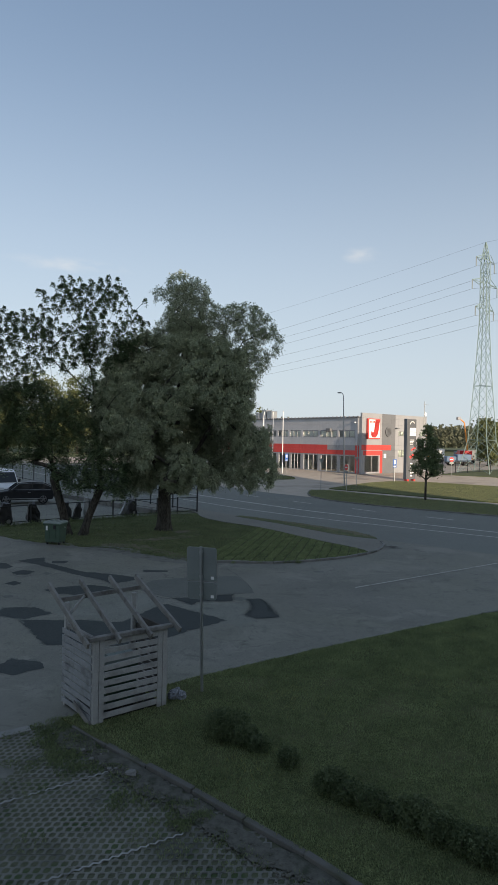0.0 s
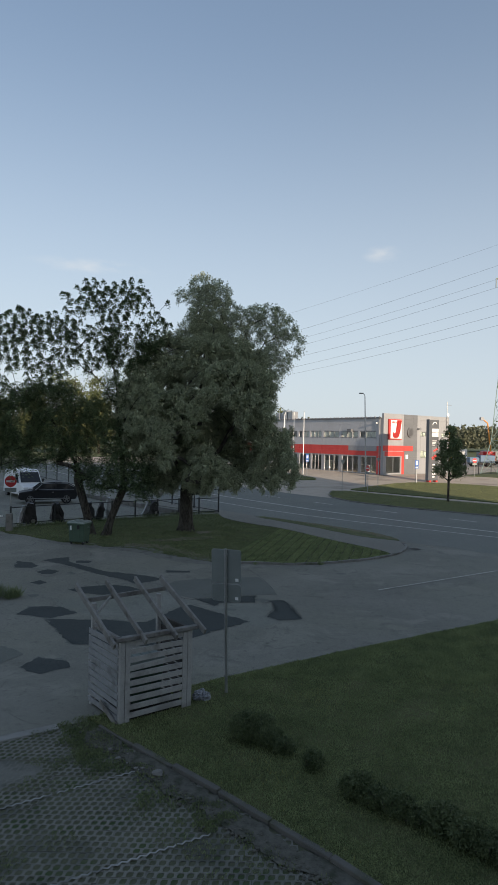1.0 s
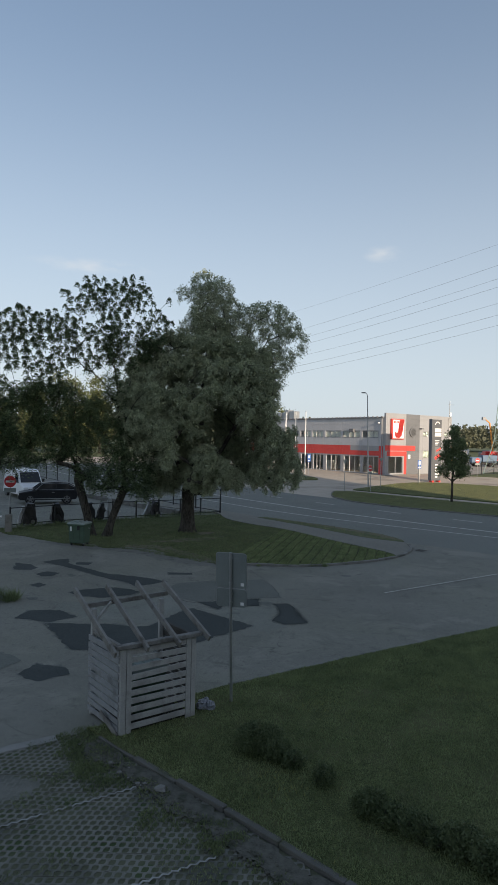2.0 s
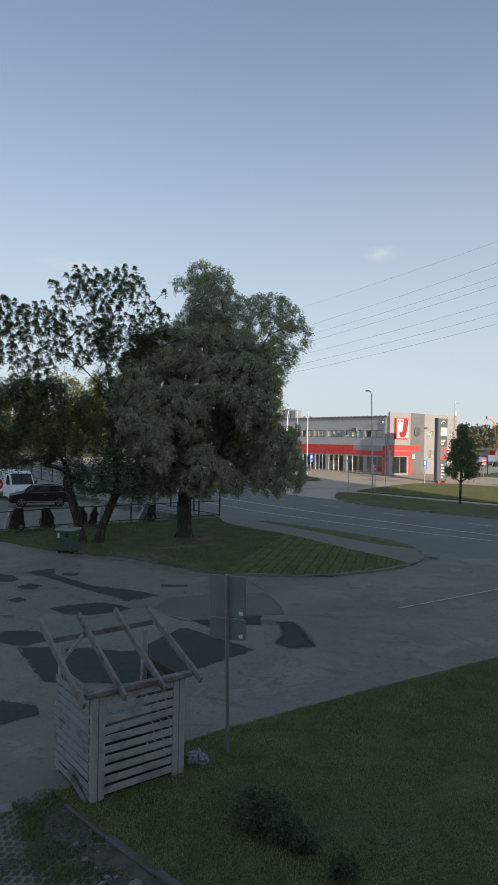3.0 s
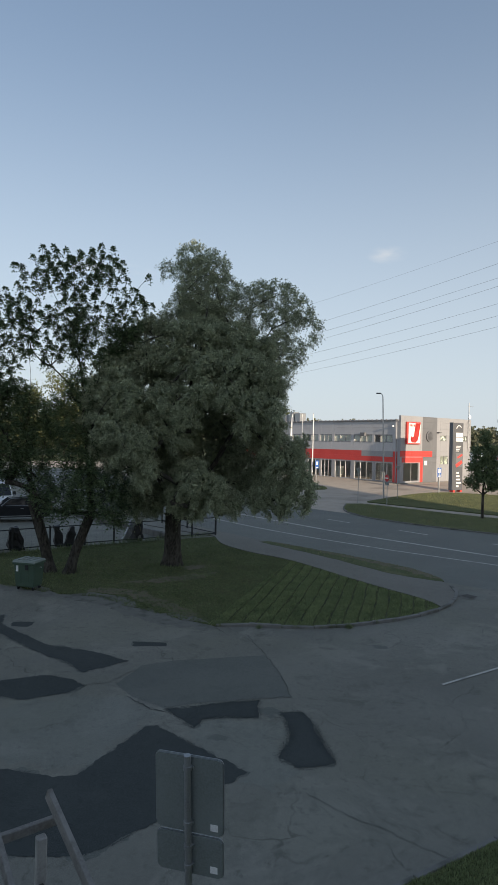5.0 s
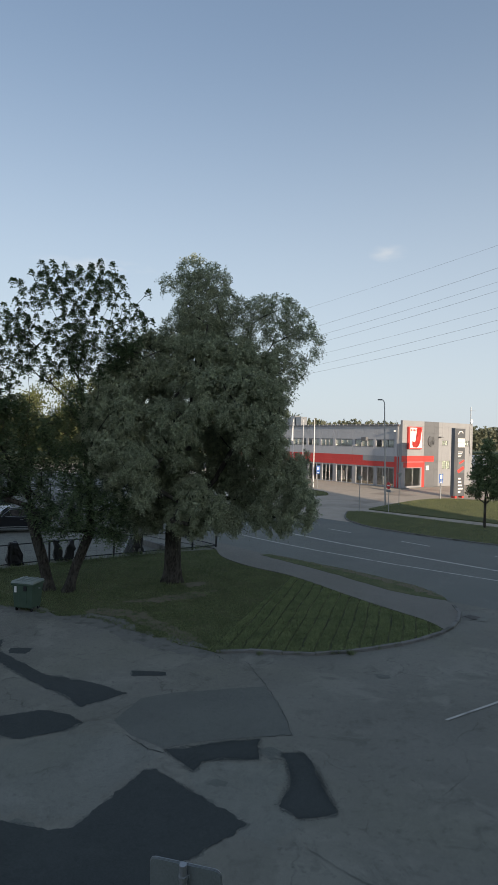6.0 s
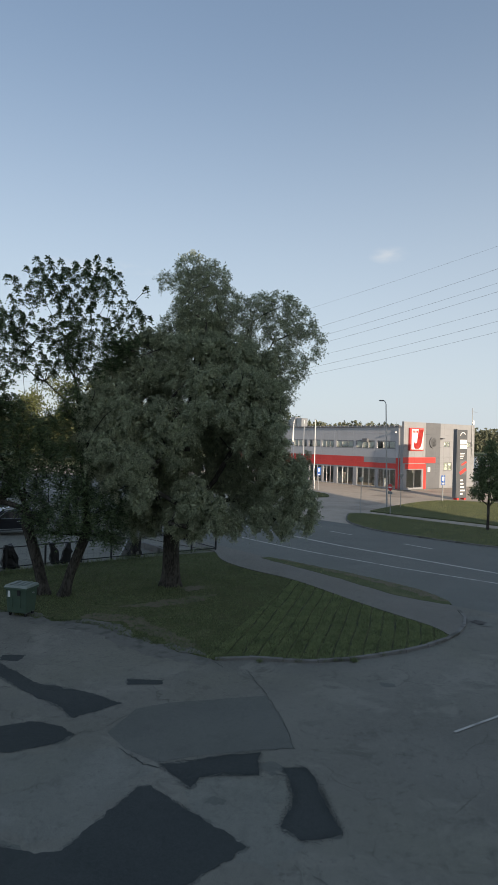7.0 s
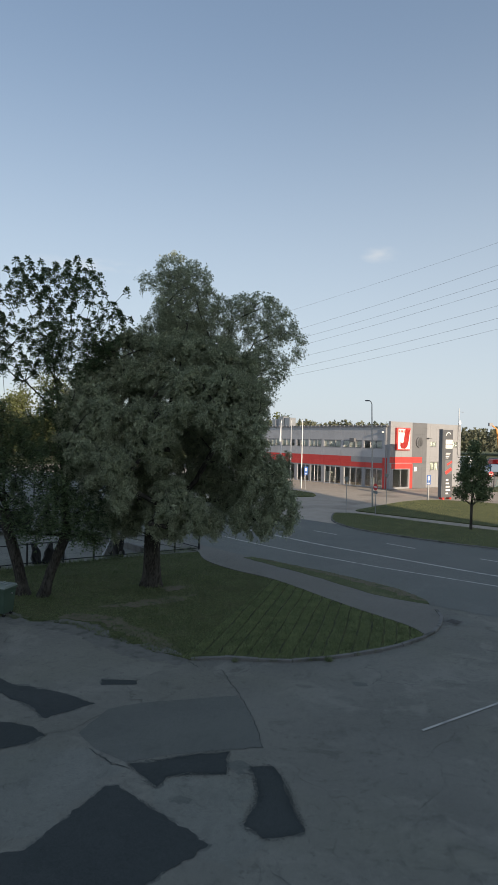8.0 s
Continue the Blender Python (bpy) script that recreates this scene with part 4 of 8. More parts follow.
def branches(trunks, tips, step=0.45, bend=0.25, rng=None, lift=0.08, rise=0.0, bare=1.8):
    """Grows limbs from the trunks' lines to the tips: nodes, their parents and the number of tips each carries."""
    nodes, parent = [], []
    for line in trunks:
        pts = [Vector(p) for p in line]
        last = min(range(len(nodes)), key=lambda i: (nodes[i] - pts[0]).length) if nodes else -1
        for a, b in zip(pts, pts[1:]):
            k = max(1, int((b - a).length / step))
            for i in range(k):
                nodes.append(a.lerp(b, i / k))
                parent.append(last)
                last = len(nodes) - 1
        nodes.append(pts[-1])
        parent.append(last)
    pos = np.zeros((60000, 3))
    n = len(nodes)
    pos[:n] = [tuple(v) for v in nodes]
    par = list(parent)
    base = pos[0]
    order = np.argsort(np.linalg.norm(tips - base, axis=1))
    ends = []
    for t in tips[order]:
        d = np.linalg.norm(pos[:n] - t, axis=1)
        high = not rise or t[2] > base[2] + 7.6
        cost = d + (0.6 if high else 0.1) * np.maximum(0, pos[:n, 2] - t[2] + 0.3) + (pos[:n, 2] < base[2] + bare) * 50
        if rise and high:
            flat = np.hypot(pos[:n, 0] - t[0], pos[:n, 1] - t[1])
            cost += rise * np.maximum(0, flat * 0.9 - (t[2] - pos[:n, 2]))
        j = int(np.argmin(cost))
        a, b = pos[j].copy(), t
        k = max(1, int(d[j] / step))
        side = rng.normal(size=3) * bend * d[j] * 0.3
        up = np.array([0, 0, lift * d[j]])
        for i in range(1, k + 1):
            s = i / k
            pos[n] = a + (b - a) * s + (side + up) * math.sin(math.pi * s) * 0.6
            par.append(j)
            j = n
            n += 1
        ends.append(j)
    pos = pos[:n]
    load = np.zeros(n)
    load[ends] = 1
    for i in range(n - 1, -1, -1):
        if par[i] >= 0:
            load[par[i]] += load[i]
    return pos, np.array(par), load, np.array(ends)


def limb_mesh(name, pos, par, load, thick, twig, mat, parent, sides=5, power=0.5, flare=None):
    """Tapered tubes along the limbs, as one mesh."""
    rad = np.maximum(twig, thick * (load / load.max()) ** power)
    if flare:
        rad = rad * (1 + flare * np.exp(-(pos[:, 2] - pos[0, 2]) / 0.35))
    keep = par >= 0
    a, b, ra, rb = pos[par[keep]], pos[keep], rad[par[keep]], rad[keep]
    ra = np.minimum(ra, rb * 1.8 + 0.004)
    d = unit(b - a)
    ref = np.where(np.abs(d[:, 2:3]) < 0.9, np.array([[0, 0, 1.0]]), np.array([[1.0, 0, 0]]))
    u = unit(np.cross(d, ref))
    v = np.cross(d, u)
    ang = np.arange(sides) * 2 * math.pi / sides
    ring = u[:, None] * np.cos(ang)[None, :, None] + v[:, None] * np.sin(ang)[None, :, None]
    co = np.stack([a[:, None] + ring * ra[:, None, None], b[:, None] + d[:, None] * 0.03 + ring * rb[:, None, None]], 1).reshape(-1, 3)
    m = len(a)
    i = np.arange(sides)
    quad = np.stack([i, (i + 1) % sides, (i + 1) % sides + sides, i + sides], 1)
    faces = (np.arange(m)[:, None, None] * 2 * sides + quad[None]).reshape(-1, 4).astype(np.int32)
    me = bpy.data.meshes.new(name)
    me.vertices.add(len(co))
    me.vertices.foreach_set("co", co.astype(np.float32).ravel())
    me.loops.add(faces.size)
    me.loops.foreach_set("vertex_index", faces.ravel())
    me.polygons.add(len(faces))
    me.polygons.foreach_set("loop_start", np.arange(0, faces.size, 4, dtype=np.int32))
    me.update()
    me.validate()
    me.shade_smooth()
    me.materials.append(mat)
    ob = new(name, me)
    ob.parent = parent
    return ob


def leaves_at(rng, centres, length, width, droop, spread):
    """Leaf vectors: hanging by droop, otherwise turned at random."""
    n = len(centres)
    d = rng.normal(size=(n, 3)) * spread
    d[:, 2] -= droop
    d = unit(d)
    w = unit(np.cross(d, rng.normal(size=(n, 3))))
    l = length * rng.uniform(0.6, 1.3, (n, 1))
    return d * l / 2, w * width * rng.uniform(0.7, 1.2, (n, 1)) / 2


# The big willow
WX, WY = -4.22, 34.0
willow = thing("willow_tree", pose(0, 0, 0), "large grey-green willow with a dense weeping crown and thick trunk", "tree")
crown_top = [(-3.50, 34.0, 13.74, 0.76, 0.73, 0.70), (-2.74, 34.0, 13.29, 0.81, 0.78, 0.75), (-4.01, 33.8, 13.05, 0.48, 0.48, 0.48), (-4.74, 33.8, 13.21, 0.30, 0.32, 0.35), (-3.21, 34.0, 12.31, 1.14, 1.03, 0.92), (-3.69, 33.6, 11.73, 0.69, 0.77, 0.85), (-2.25, 33.9, 12.09, 0.75, 0.86, 0.97), (-4.43, 33.6, 11.32, 0.38, 0.43, 0.48), (-3.13, 33.5, 11.31, 1.06, 0.90, 0.74)]
crown_arm = [(-1.35, 33.8, 12.07, 0.59, 0.56, 0.53), (-0.50, 33.8, 12.14, 0.69, 0.61, 0.53), (0.36, 33.7, 12.02, 0.80, 0.72, 0.64), (1.11, 33.7, 11.42, 0.64, 0.64, 0.64), (1.79, 33.7, 10.71, 0.34, 0.41, 0.48), (0.59, 33.6, 10.94, 0.79, 0.66, 0.53), (-0.61, 33.6, 11.11, 0.64, 0.61, 0.58), (1.83, 33.7, 10.07, 0.16, 0.24, 0.32), (1.04, 33.6, 9.62, 0.45, 0.57, 0.69), (0.84, 33.6, 8.92, 0.32, 0.46, 0.60), (0.29, 33.5, 9.91, 0.48, 0.58, 0.69), (0.36, 33.4, 7.53, 0.33, 0.55, 0.75), (-1.54, 33.7, 11.11, 0.69, 0.67, 0.64)]
crown_dome = [(-5.33, 33.2, 10.51, 0.66, 0.59, 0.53), (-6.07, 33.0, 10.04, 0.63, 0.60, 0.57), (-4.63, 33.0, 10.32, 0.66, 0.65, 0.65), (-3.69, 32.8, 10.25, 0.88, 0.78, 0.67), (-2.46, 32.7, 10.09, 0.93, 0.85, 0.77), (-1.22, 32.8, 9.92, 0.88, 0.83, 0.77), (-0.23, 32.9, 9.49, 0.78, 0.75, 0.72), (0.12, 33.1, 8.50, 0.48, 0.68, 0.85)]
crown_front = [(-4.02, 32.6, 9.05, 0.77, 0.82, 0.87), (-2.42, 32.1, 8.62, 1.06, 0.96, 0.86), (-1.11, 32.0, 8.58, 1.05, 0.98, 0.90), (-0.09, 32.4, 8.09, 0.76, 0.86, 0.97), (-5.25, 32.5, 9.09, 0.82, 0.85, 0.87), (-6.49, 32.6, 9.08, 0.68, 0.65, 0.62)]
crown_left = [(-6.39, 31.9, 8.48, 0.86, 0.71, 0.55), (-6.87, 31.7, 7.45, 0.80, 0.83, 0.85), (-7.43, 31.8, 6.39, 0.45, 0.68, 0.90), (-5.77, 31.5, 7.25, 0.89, 0.89, 0.89), (-6.42, 31.4, 6.05, 0.99, 0.97, 0.94), (-5.42, 31.2, 5.42, 0.84, 0.86, 0.88), (-7.05, 31.6, 5.20, 0.55, 0.57, 0.60), (-4.84, 31.1, 4.41, 0.42, 0.50, 0.58), (-5.08, 31.1, 3.92, 0.29, 0.39, 0.49), (-6.12, 31.3, 4.62, 0.49, 0.49, 0.49)]
crown_column = [(-4.36, 31.7, 7.14, 0.75, 0.82, 0.90), (-3.54, 31.6, 6.66, 0.75, 0.79, 0.84), (-3.78, 31.7, 5.76, 0.50, 0.57, 0.65), (-4.54, 31.7, 6.04, 0.50, 0.60, 0.70), (-3.24, 31.7, 7.32, 0.50, 0.52, 0.55)]
crown_ledge = [(-2.55, 31.5, 7.61, 0.74, 0.64, 0.54), (-1.60, 31.4, 7.42, 0.79, 0.66, 0.54), (-0.76, 31.5, 7.10, 0.74, 0.71, 0.69), (-0.99, 31.5, 6.35, 0.44, 0.52, 0.59), (-0.63, 33.2, 6.05, 0.52, 0.60, 0.68), (-0.07, 31.9, 6.84, 0.65, 0.75, 0.85), (0.22, 32.3, 6.06, 0.44, 0.64, 0.84)]
crown_curtain = [(-3.08, 32.0, 3.92, 0.86, 0.91, 0.96), (-3.59, 32.2, 3.09, 0.51, 0.58, 0.66), (-2.27, 32.2, 3.37, 0.66, 0.76, 0.86), (-1.48, 32.7, 3.00, 0.46, 0.54, 0.62), (-3.03, 32.2, 2.85, 0.46, 0.48, 0.51), (-1.95, 32.5, 2.75, 0.41, 0.41, 0.41)]
crown_right = [(0.23, 32.5, 4.89, 0.61, 0.77, 0.92), (0.89, 32.7, 5.11, 0.51, 0.69, 0.87), (1.37, 33.0, 5.30, 0.26, 0.52, 0.78), (1.22, 32.7, 4.14, 0.61, 0.80, 0.98), (1.76, 32.9, 3.68, 0.26, 0.47, 0.67), (0.78, 32.6, 3.31, 0.66, 0.69, 0.72), (-0.25, 32.9, 3.22, 0.57, 0.67, 0.78), (1.64, 32.8, 2.98, 0.26, 0.31, 0.36), (0.48, 32.7, 2.73, 0.41, 0.39, 0.36)]
crown_back = [(-6.61, 33.8, 8.50, 1.08, 1.08, 1.08), (-6.84, 33.2, 6.85, 1.19, 1.25, 1.32), (-6.11, 33.0, 5.28, 1.05, 0.98, 0.92), (-5.12, 34.5, 8.89, 1.24, 0.79, 1.38), (-7.25, 32.8, 6.03, 0.66, 0.85, 1.04), (-4.09, 33.6, 5.59, 1.07, 1.30, 1.60), (-5.93, 34.7, 3.08, 0.67, 0.50, 1.00), (-6.44, 34.5, 3.08, 0.39, 0.31, 0.66), (-5.22, 34.8, 3.03, 0.56, 0.45, 0.95), (-4.22, 33.3, 3.31, 0.42, 0.56, 0.69), (-5.6, 33.6, 3.0, 0.75, 0.6, 0.9), (-4.95, 33.4, 2.8, 0.45, 0.45, 0.6), (-3.3, 33.5, 2.75, 0.5, 0.5, 0.65), (-5.53, 34.2, 4.48, 0.82, 0.87, 0.93), (-2.58, 35.6, 8.79, 2.14, 1.28, 2.13), (-4.94, 35.4, 6.74, 1.42, 1.06, 2.13), (-0.70, 35.4, 7.67, 1.19, 0.99, 2.12), (-3.30, 35.2, 10.98, 1.41, 0.76, 1.12), (-1.90, 35.0, 4.82, 1.73, 0.92, 1.34), (-0.74, 34.6, 3.75, 1.10, 0.63, 0.99), (-4.55, 35.0, 4.21, 1.12, 0.64, 1.01), (-0.09, 34.8, 5.14, 0.83, 0.66, 1.38), (-2.33, 34.8, 6.34, 1.39, 0.75, 1.11)]
rng = np.random.default_rng(11)
airy = crown_top + crown_arm
dense = crown_dome + crown_front + crown_left + crown_column + crown_ledge + crown_curtain + crown_right + crown_back
lobes = airy + dense
tips = lobes_sample(rng, lobes, 600)
stems = [[(WX, WY, 0.0), (WX + 0.05, WY, 1.2), (WX - 0.05, WY, 2.6), (WX + 0.1, WY + 0.1, 4.5), (WX + 0.6, WY + 0.1, 7.5), (WX + 0.9, WY, 10.5), (WX + 0.8, WY, 13.2)], [(WX - 0.05, WY, 2.6), (WX - 1.0, WY - 0.6, 4.8), (WX - 1.9, WY - 1.4, 7.0)], [(WX - 0.05, WY, 2.4), (WX + 1.8, WY + 0.2, 4.6), (WX + 3.2, WY + 0.2, 7.2), (WX + 3.6, WY - 0.1, 9.4), (WX + 4.2, WY - 0.2, 10.6), (WX + 5.4, WY - 0.3, 11.2)], [(WX + 3.6, WY - 0.1, 9.4), (WX + 3.2, WY - 0.1, 11.0), (WX + 3.4, WY - 0.1, 12.0)]]
pos, par, load, ends = branches(stems, tips[::2], 0.45, 0.2, rng)
limb_mesh("bough", pos, par, load, 0.30, 0.006, M_BARK, willow, 7, 0.62)


def bole(name, x, y, high, radius, owner, seed, lean=(0.0, 0.0), sides=40, rings=26):
    """A furrowed lower trunk with root flare."""
    bm = bmesh.new()
    rows = []
    for j in range(rings + 1):
        z = -0.15 + (high + 0.15) * j / rings
        row = []
        for i in range(sides):
            a = 2 * math.pi * i / sides
            r = radius * (1 - 0.10 * z / high) * (1 + 0.6 * math.exp(-max(z, 0) / 0.36) * (0.75 + 0.25 * math.sin(a * 5 + seed)))
            p = Vector((math.cos(a) * 2.2, math.sin(a) * 2.2, z * 0.9 + seed))
            furrow = noise.noise(Vector((math.cos(a) * 7, math.sin(a) * 7, z * 1.3 + seed)))
            r *= 1 + 0.10 * noise.noise(p) + 0.09 * furrow
            row.append(bm.verts.new((x + lean[0] * z + r * math.cos(a), y + lean[1] * z + r * math.sin(a), z)))
        rows.append(row)
    for lo, hi in zip(rows, rows[1:]):
        for i in range(sides):
            k = (i + 1) % sides
            bm.faces.new((lo[i], lo[k], hi[k], hi[i]))
    return part(name, bm, M_BARK, owner, "furrowed grey-brown trunk", smooth=True)


bole("trunk", WX, WY, 2.9, 0.37, willow, 3.0)


def skin_clumps(rng, lobes, per_area, clear=0.82, apart=0.3):
    """Points spread over the outer skin of many lobes, with their outward directions."""
    L = np.array(lobes, float)
    spots, outs = [], []
    for i, l in enumerate(L):
        area = 4 * math.pi * (l[3] * l[4] * l[5]) ** (2 / 3)
        n = int(area * per_area)
        d = unit(rng.normal(size=(n, 3)))
        p = l[:3] + d * l[3:6] * rng.uniform(0.74, 1.0, (n, 1))
        o = unit(d / l[3:6])
        deep = (np.linalg.norm((p[:, None] - L[None, :, :3]) / L[None, :, 3:6], axis=2) < clear).sum(1) - 1
        ok = deep + (rng.uniform(size=n) < 0.5 * (d[:, 1] > 0.4)) <= 0
        spots.append(p[ok])
        outs.append(o[ok])
    p, o = np.concatenate(spots), np.concatenate(outs)
    keep = []
    for i in rng.permutation(len(p)):
        if not keep or np.min(((p[keep] - p[i]) ** 2).sum(1)) > apart ** 2:
            keep.append(i)
    return p[keep], o[keep]


def sprays(rng, heart, face, strands, per, reach, fan, lift, fall, leaf, wide):
    """Fine leafy shoots that leave each spot outwards and then hang: leaf centres, lengths and widths."""
    count = len(heart)
    n = count * strands
    vigour = np.repeat(rng.uniform(0.75, 1.3, (count, 1)), strands, 0)
    start = np.repeat(heart, strands, 0) + rng.normal(size=(n, 3)) * 0.085
    d = unit(np.repeat(face, strands, 0) * 0.9 + rng.normal(size=(n, 3)) * fan + (0, 0, lift))
    long = rng.uniform(*reach, (n, 1)) * vigour
    s_ = np.linspace(0.08, 1.0, per)[None, :, None]
    line = start[:, None] + d[:, None] * long[:, None] * s_ * (1 - 0.45 * s_)
    line[..., 2] -= (fall * long[:, None] * s_ ** 1.8)[..., 0]
    way_ = d[:, None] * (1 - 0.8 * s_)
    way_ = np.concatenate([way_[..., :2], way_[..., 2:] - 1.5 * fall * s_], -1)
    c = line.reshape(-1, 3) + rng.normal(size=(n * per, 3)) * 0.018
    g = unit(way_.reshape(-1, 3) + rng.normal(size=(n * per, 3)) * (1.2, 1.2, 0.9))
    w = unit(np.cross(g, rng.normal(size=g.shape)))
    size = rng.uniform(0.7, 1.25, (n * per, 1))
    return c, g * leaf * size, w * wide * size


heavy, heavy_face = skin_clumps(rng, dense, 13.0, 0.82, 0.315)
fine, fine_face = skin_clumps(rng, airy, 18.0, 0.74, 0.215)
inner = lobes_sample(rng, airy, 190, 0.0)
fine, fine_face = np.concatenate([fine, inner]), np.concatenate([fine_face, unit(rng.normal(size=inner.shape))])
some = rng.permutation(len(heavy))[:700]
rim = rng.permutation(len(fine))[:420]
sets = [
    sprays(rng, heavy, heavy_face, 40, 9, (0.08, 0.32), 0.8, 0.3, 0.5, 0.037, 0.0138),
    sprays(rng, fine, fine_face, 18, 9, (0.10, 0.33), 0.85, 0.4, 0.4, 0.034, 0.0120),
    sprays(rng, heavy[some], heavy_face[some], 2, 12, (0.35, 0.6), 0.5, 0.1, 0.8, 0.035, 0.0120),
    sprays(rng, fine[rim], fine_face[rim], 3, 13, (0.3, 0.55), 0.5, 0.6, 0.3, 0.034, 0.0110),
]
c, a, w = (np.concatenate(v) for v in zip(*sets))
blade_mesh("crown", c - a, a * 2, w, M_WILLOW, "narrow grey-green leaves on hanging sprays", willow)
c = lobes_sample(rng, [(x, y, z, a * 0.72, b * 0.72, q * 0.72) for x, y, z, a, b, q in dense], 72000, 0.0)
a, w = leaves_at(rng, c, 0.24, 0.12, 0.6, 0.7)
cards("inner_foliage", c, a, w, M_WILLOW, willow)


def apart(p, least):
    """Thins points so that they keep a distance."""
    keep = [0]
    for i in range(1, len(p)):
        if np.min(((p[keep] - p[i]) ** 2).sum(1)) > least ** 2:
            keep.append(i)
    return p[keep]


def ash(base, stems, lobes, low, n, m, seed, label, thick=0.30):
    """An airy tree with leaf rosettes at the ends of its twigs."""
    rng = np.random.default_rng(seed)
    t = thing("ash_tree", pose(0, 0, 0), label, "tree")
    top, bottom = apart(lobes_sample(rng, lobes, n * 3, 0.06), 0.37)[:n], apart(lobes_sample(rng, low, m * 2), 0.22)[:m]
    gap = np.array([noise.noise(p * 0.55 + np.array((seed, 0, 0))) for p in top])
    top = top[gap > -0.27]
    tips = np.concatenate([top, bottom])
    pos, par, load, ends = branches(stems, tips, 0.35, 0.10, rng, 0.03, 0.8, 2.4)
    limb_mesh("bough", pos, par, load, thick, 0.009, M_BARK, t, 6, 0.84)
    (x0, y0, z0), (x1, y1, z1) = stems[0][0], stems[0][1]
    bole("trunk", x0, y0, 1.2, thick * 1.02, t, x0, ((x1 - x0) / (z1 - z0), (y1 - y0) / (z1 - z0)), 24, 12)
    # rosettes: compound leaves that spread from a twig's end and droop, with leaflets in pairs
    cs, als, acs = [], [], []
    for spots, fronds, pairs, reach, leaf, wide in ((top, 15, 3, (0.08, 0.19), 0.052, 0.029), (bottom, 8, 5, (0.26, 0.46), 0.06, 0.023)):
        k = len(spots) * fronds
        d = unit(rng.normal(size=(k, 3)) * (1, 1, 0.8) + (0, 0, 0.05))
        long = rng.uniform(*reach, (k, 1, 1))
        s_ = np.linspace(0.25, 1.0, pairs)[None, :, None]
        line = np.repeat(spots, fronds, 0)[:, None] + d[:, None] * long * s_
        line[..., 2] -= ((1.3 if leaf < 0.055 else 0.7) * long * s_ ** 2)[..., 0]
        side = unit(np.cross(d, (0, 0, 1.0)))[:, None]
        for sgn in (-1, 1):
            g = unit(side * sgn + d[:, None] * 0.7 + rng.normal(size=line.shape) * 0.25 - (0, 0, 0.35))
            cs.append((line + g * 0.05).reshape(-1, 3))
            als.append((g * leaf).reshape(-1, 3))
            acs.append((unit(np.cross(g, rng.normal(size=g.shape) * 0.5 + (0, 0, 1))) * wide).reshape(-1, 3))
    cards("crown", np.concatenate(cs), np.concatenate(als), np.concatenate(acs), M_ASH, t, "clusters of dark pinnate leaves")
    return t


left_lobes = [(-11.0, 31.7, 8.2, 1.0, 1.0, 1.0), (-13.0, 31.8, 10.8, 1.6, 1.3, 1.3), (-11.2, 31.9, 10.6, 1.2, 1.2, 1.3), (-14.9, 32.0, 9.0, 1.4, 1.4, 1.8), (-12.2, 31.8, 8.6, 1.8, 1.3, 1.2), (-10.2, 31.8, 9.2, 0.8, 0.9, 1.0), (-13.8, 31.8, 7.6, 1.2, 1.2, 1.0)]
left_low = [(-12.0, 31.6, 7.5, 1.7, 1.2, 0.7), (-9.7, 31.6, 6.6, 0.7, 0.8, 0.8), (-12.6, 31.5, 6.0, 1.7, 1.3, 1.5), (-10.7, 31.4, 5.7, 1.3, 1.2, 1.5), (-14.4, 31.6, 5.4, 1.5, 1.3, 1.8), (-9.5, 31.3, 4.9, 0.8, 0.9, 1.2), (-11.4, 31.2, 4.5, 1.6, 1.0, 0.9), (-10.6, 31.7, 7.4, 0.8, 0.9, 0.7), (-9.2, 31.2, 3.6, 0.7, 0.7, 0.7), (-13.0, 31.2, 4.2, 1.2, 0.9, 0.8)]
ash((-8.98, 31.9), [[(-8.98, 31.9, 0.0), (-9.25, 31.85, 1.2), (-9.7, 31.7, 2.9), (-9.85, 31.7, 4.6), (-10.3, 31.8, 6.6), (-11.0, 31.9, 8.6), (-11.5, 32.0, 10.8)], [(-9.85, 31.7, 4.6), (-9.95, 31.75, 6.5), (-9.95, 31.8, 8.2), (-10.1, 31.8, 9.6)], [(-9.6, 31.6, 3.4), (-10.5, 31.65, 5.0), (-11.7, 31.75, 7.0), (-12.6, 31.8, 9.0), (-13.1, 31.8, 10.8)], [(-10.5, 31.65, 5.0), (-12.2, 31.7, 6.4), (-13.8, 31.8, 8.4)]], left_lobes, left_low, 740, 900, 21, "airy ash tree with dark leaf clusters and leaning trunk", 0.215)
right_lobes = [(-9.3, 31.8, 9.4, 0.8, 0.9, 0.9), (-9.3, 31.8, 12.5, 1.5, 1.2, 1.1), (-7.3, 31.9, 12.6, 1.4, 1.2, 1.1), (-5.6, 32.0, 11.9, 0.9, 0.9, 1.0), (-9.8, 31.8, 11.0, 0.9, 1.0, 1.0), (-8.0, 31.8, 10.6, 1.2, 1.1, 1.5), (-8.1, 31.8, 9.8, 0.7, 0.8, 1.0), (-6.2, 32.0, 10.4, 0.9, 1.0, 1.2), (-7.1, 31.9, 8.9, 0.7, 0.9, 0.9)]
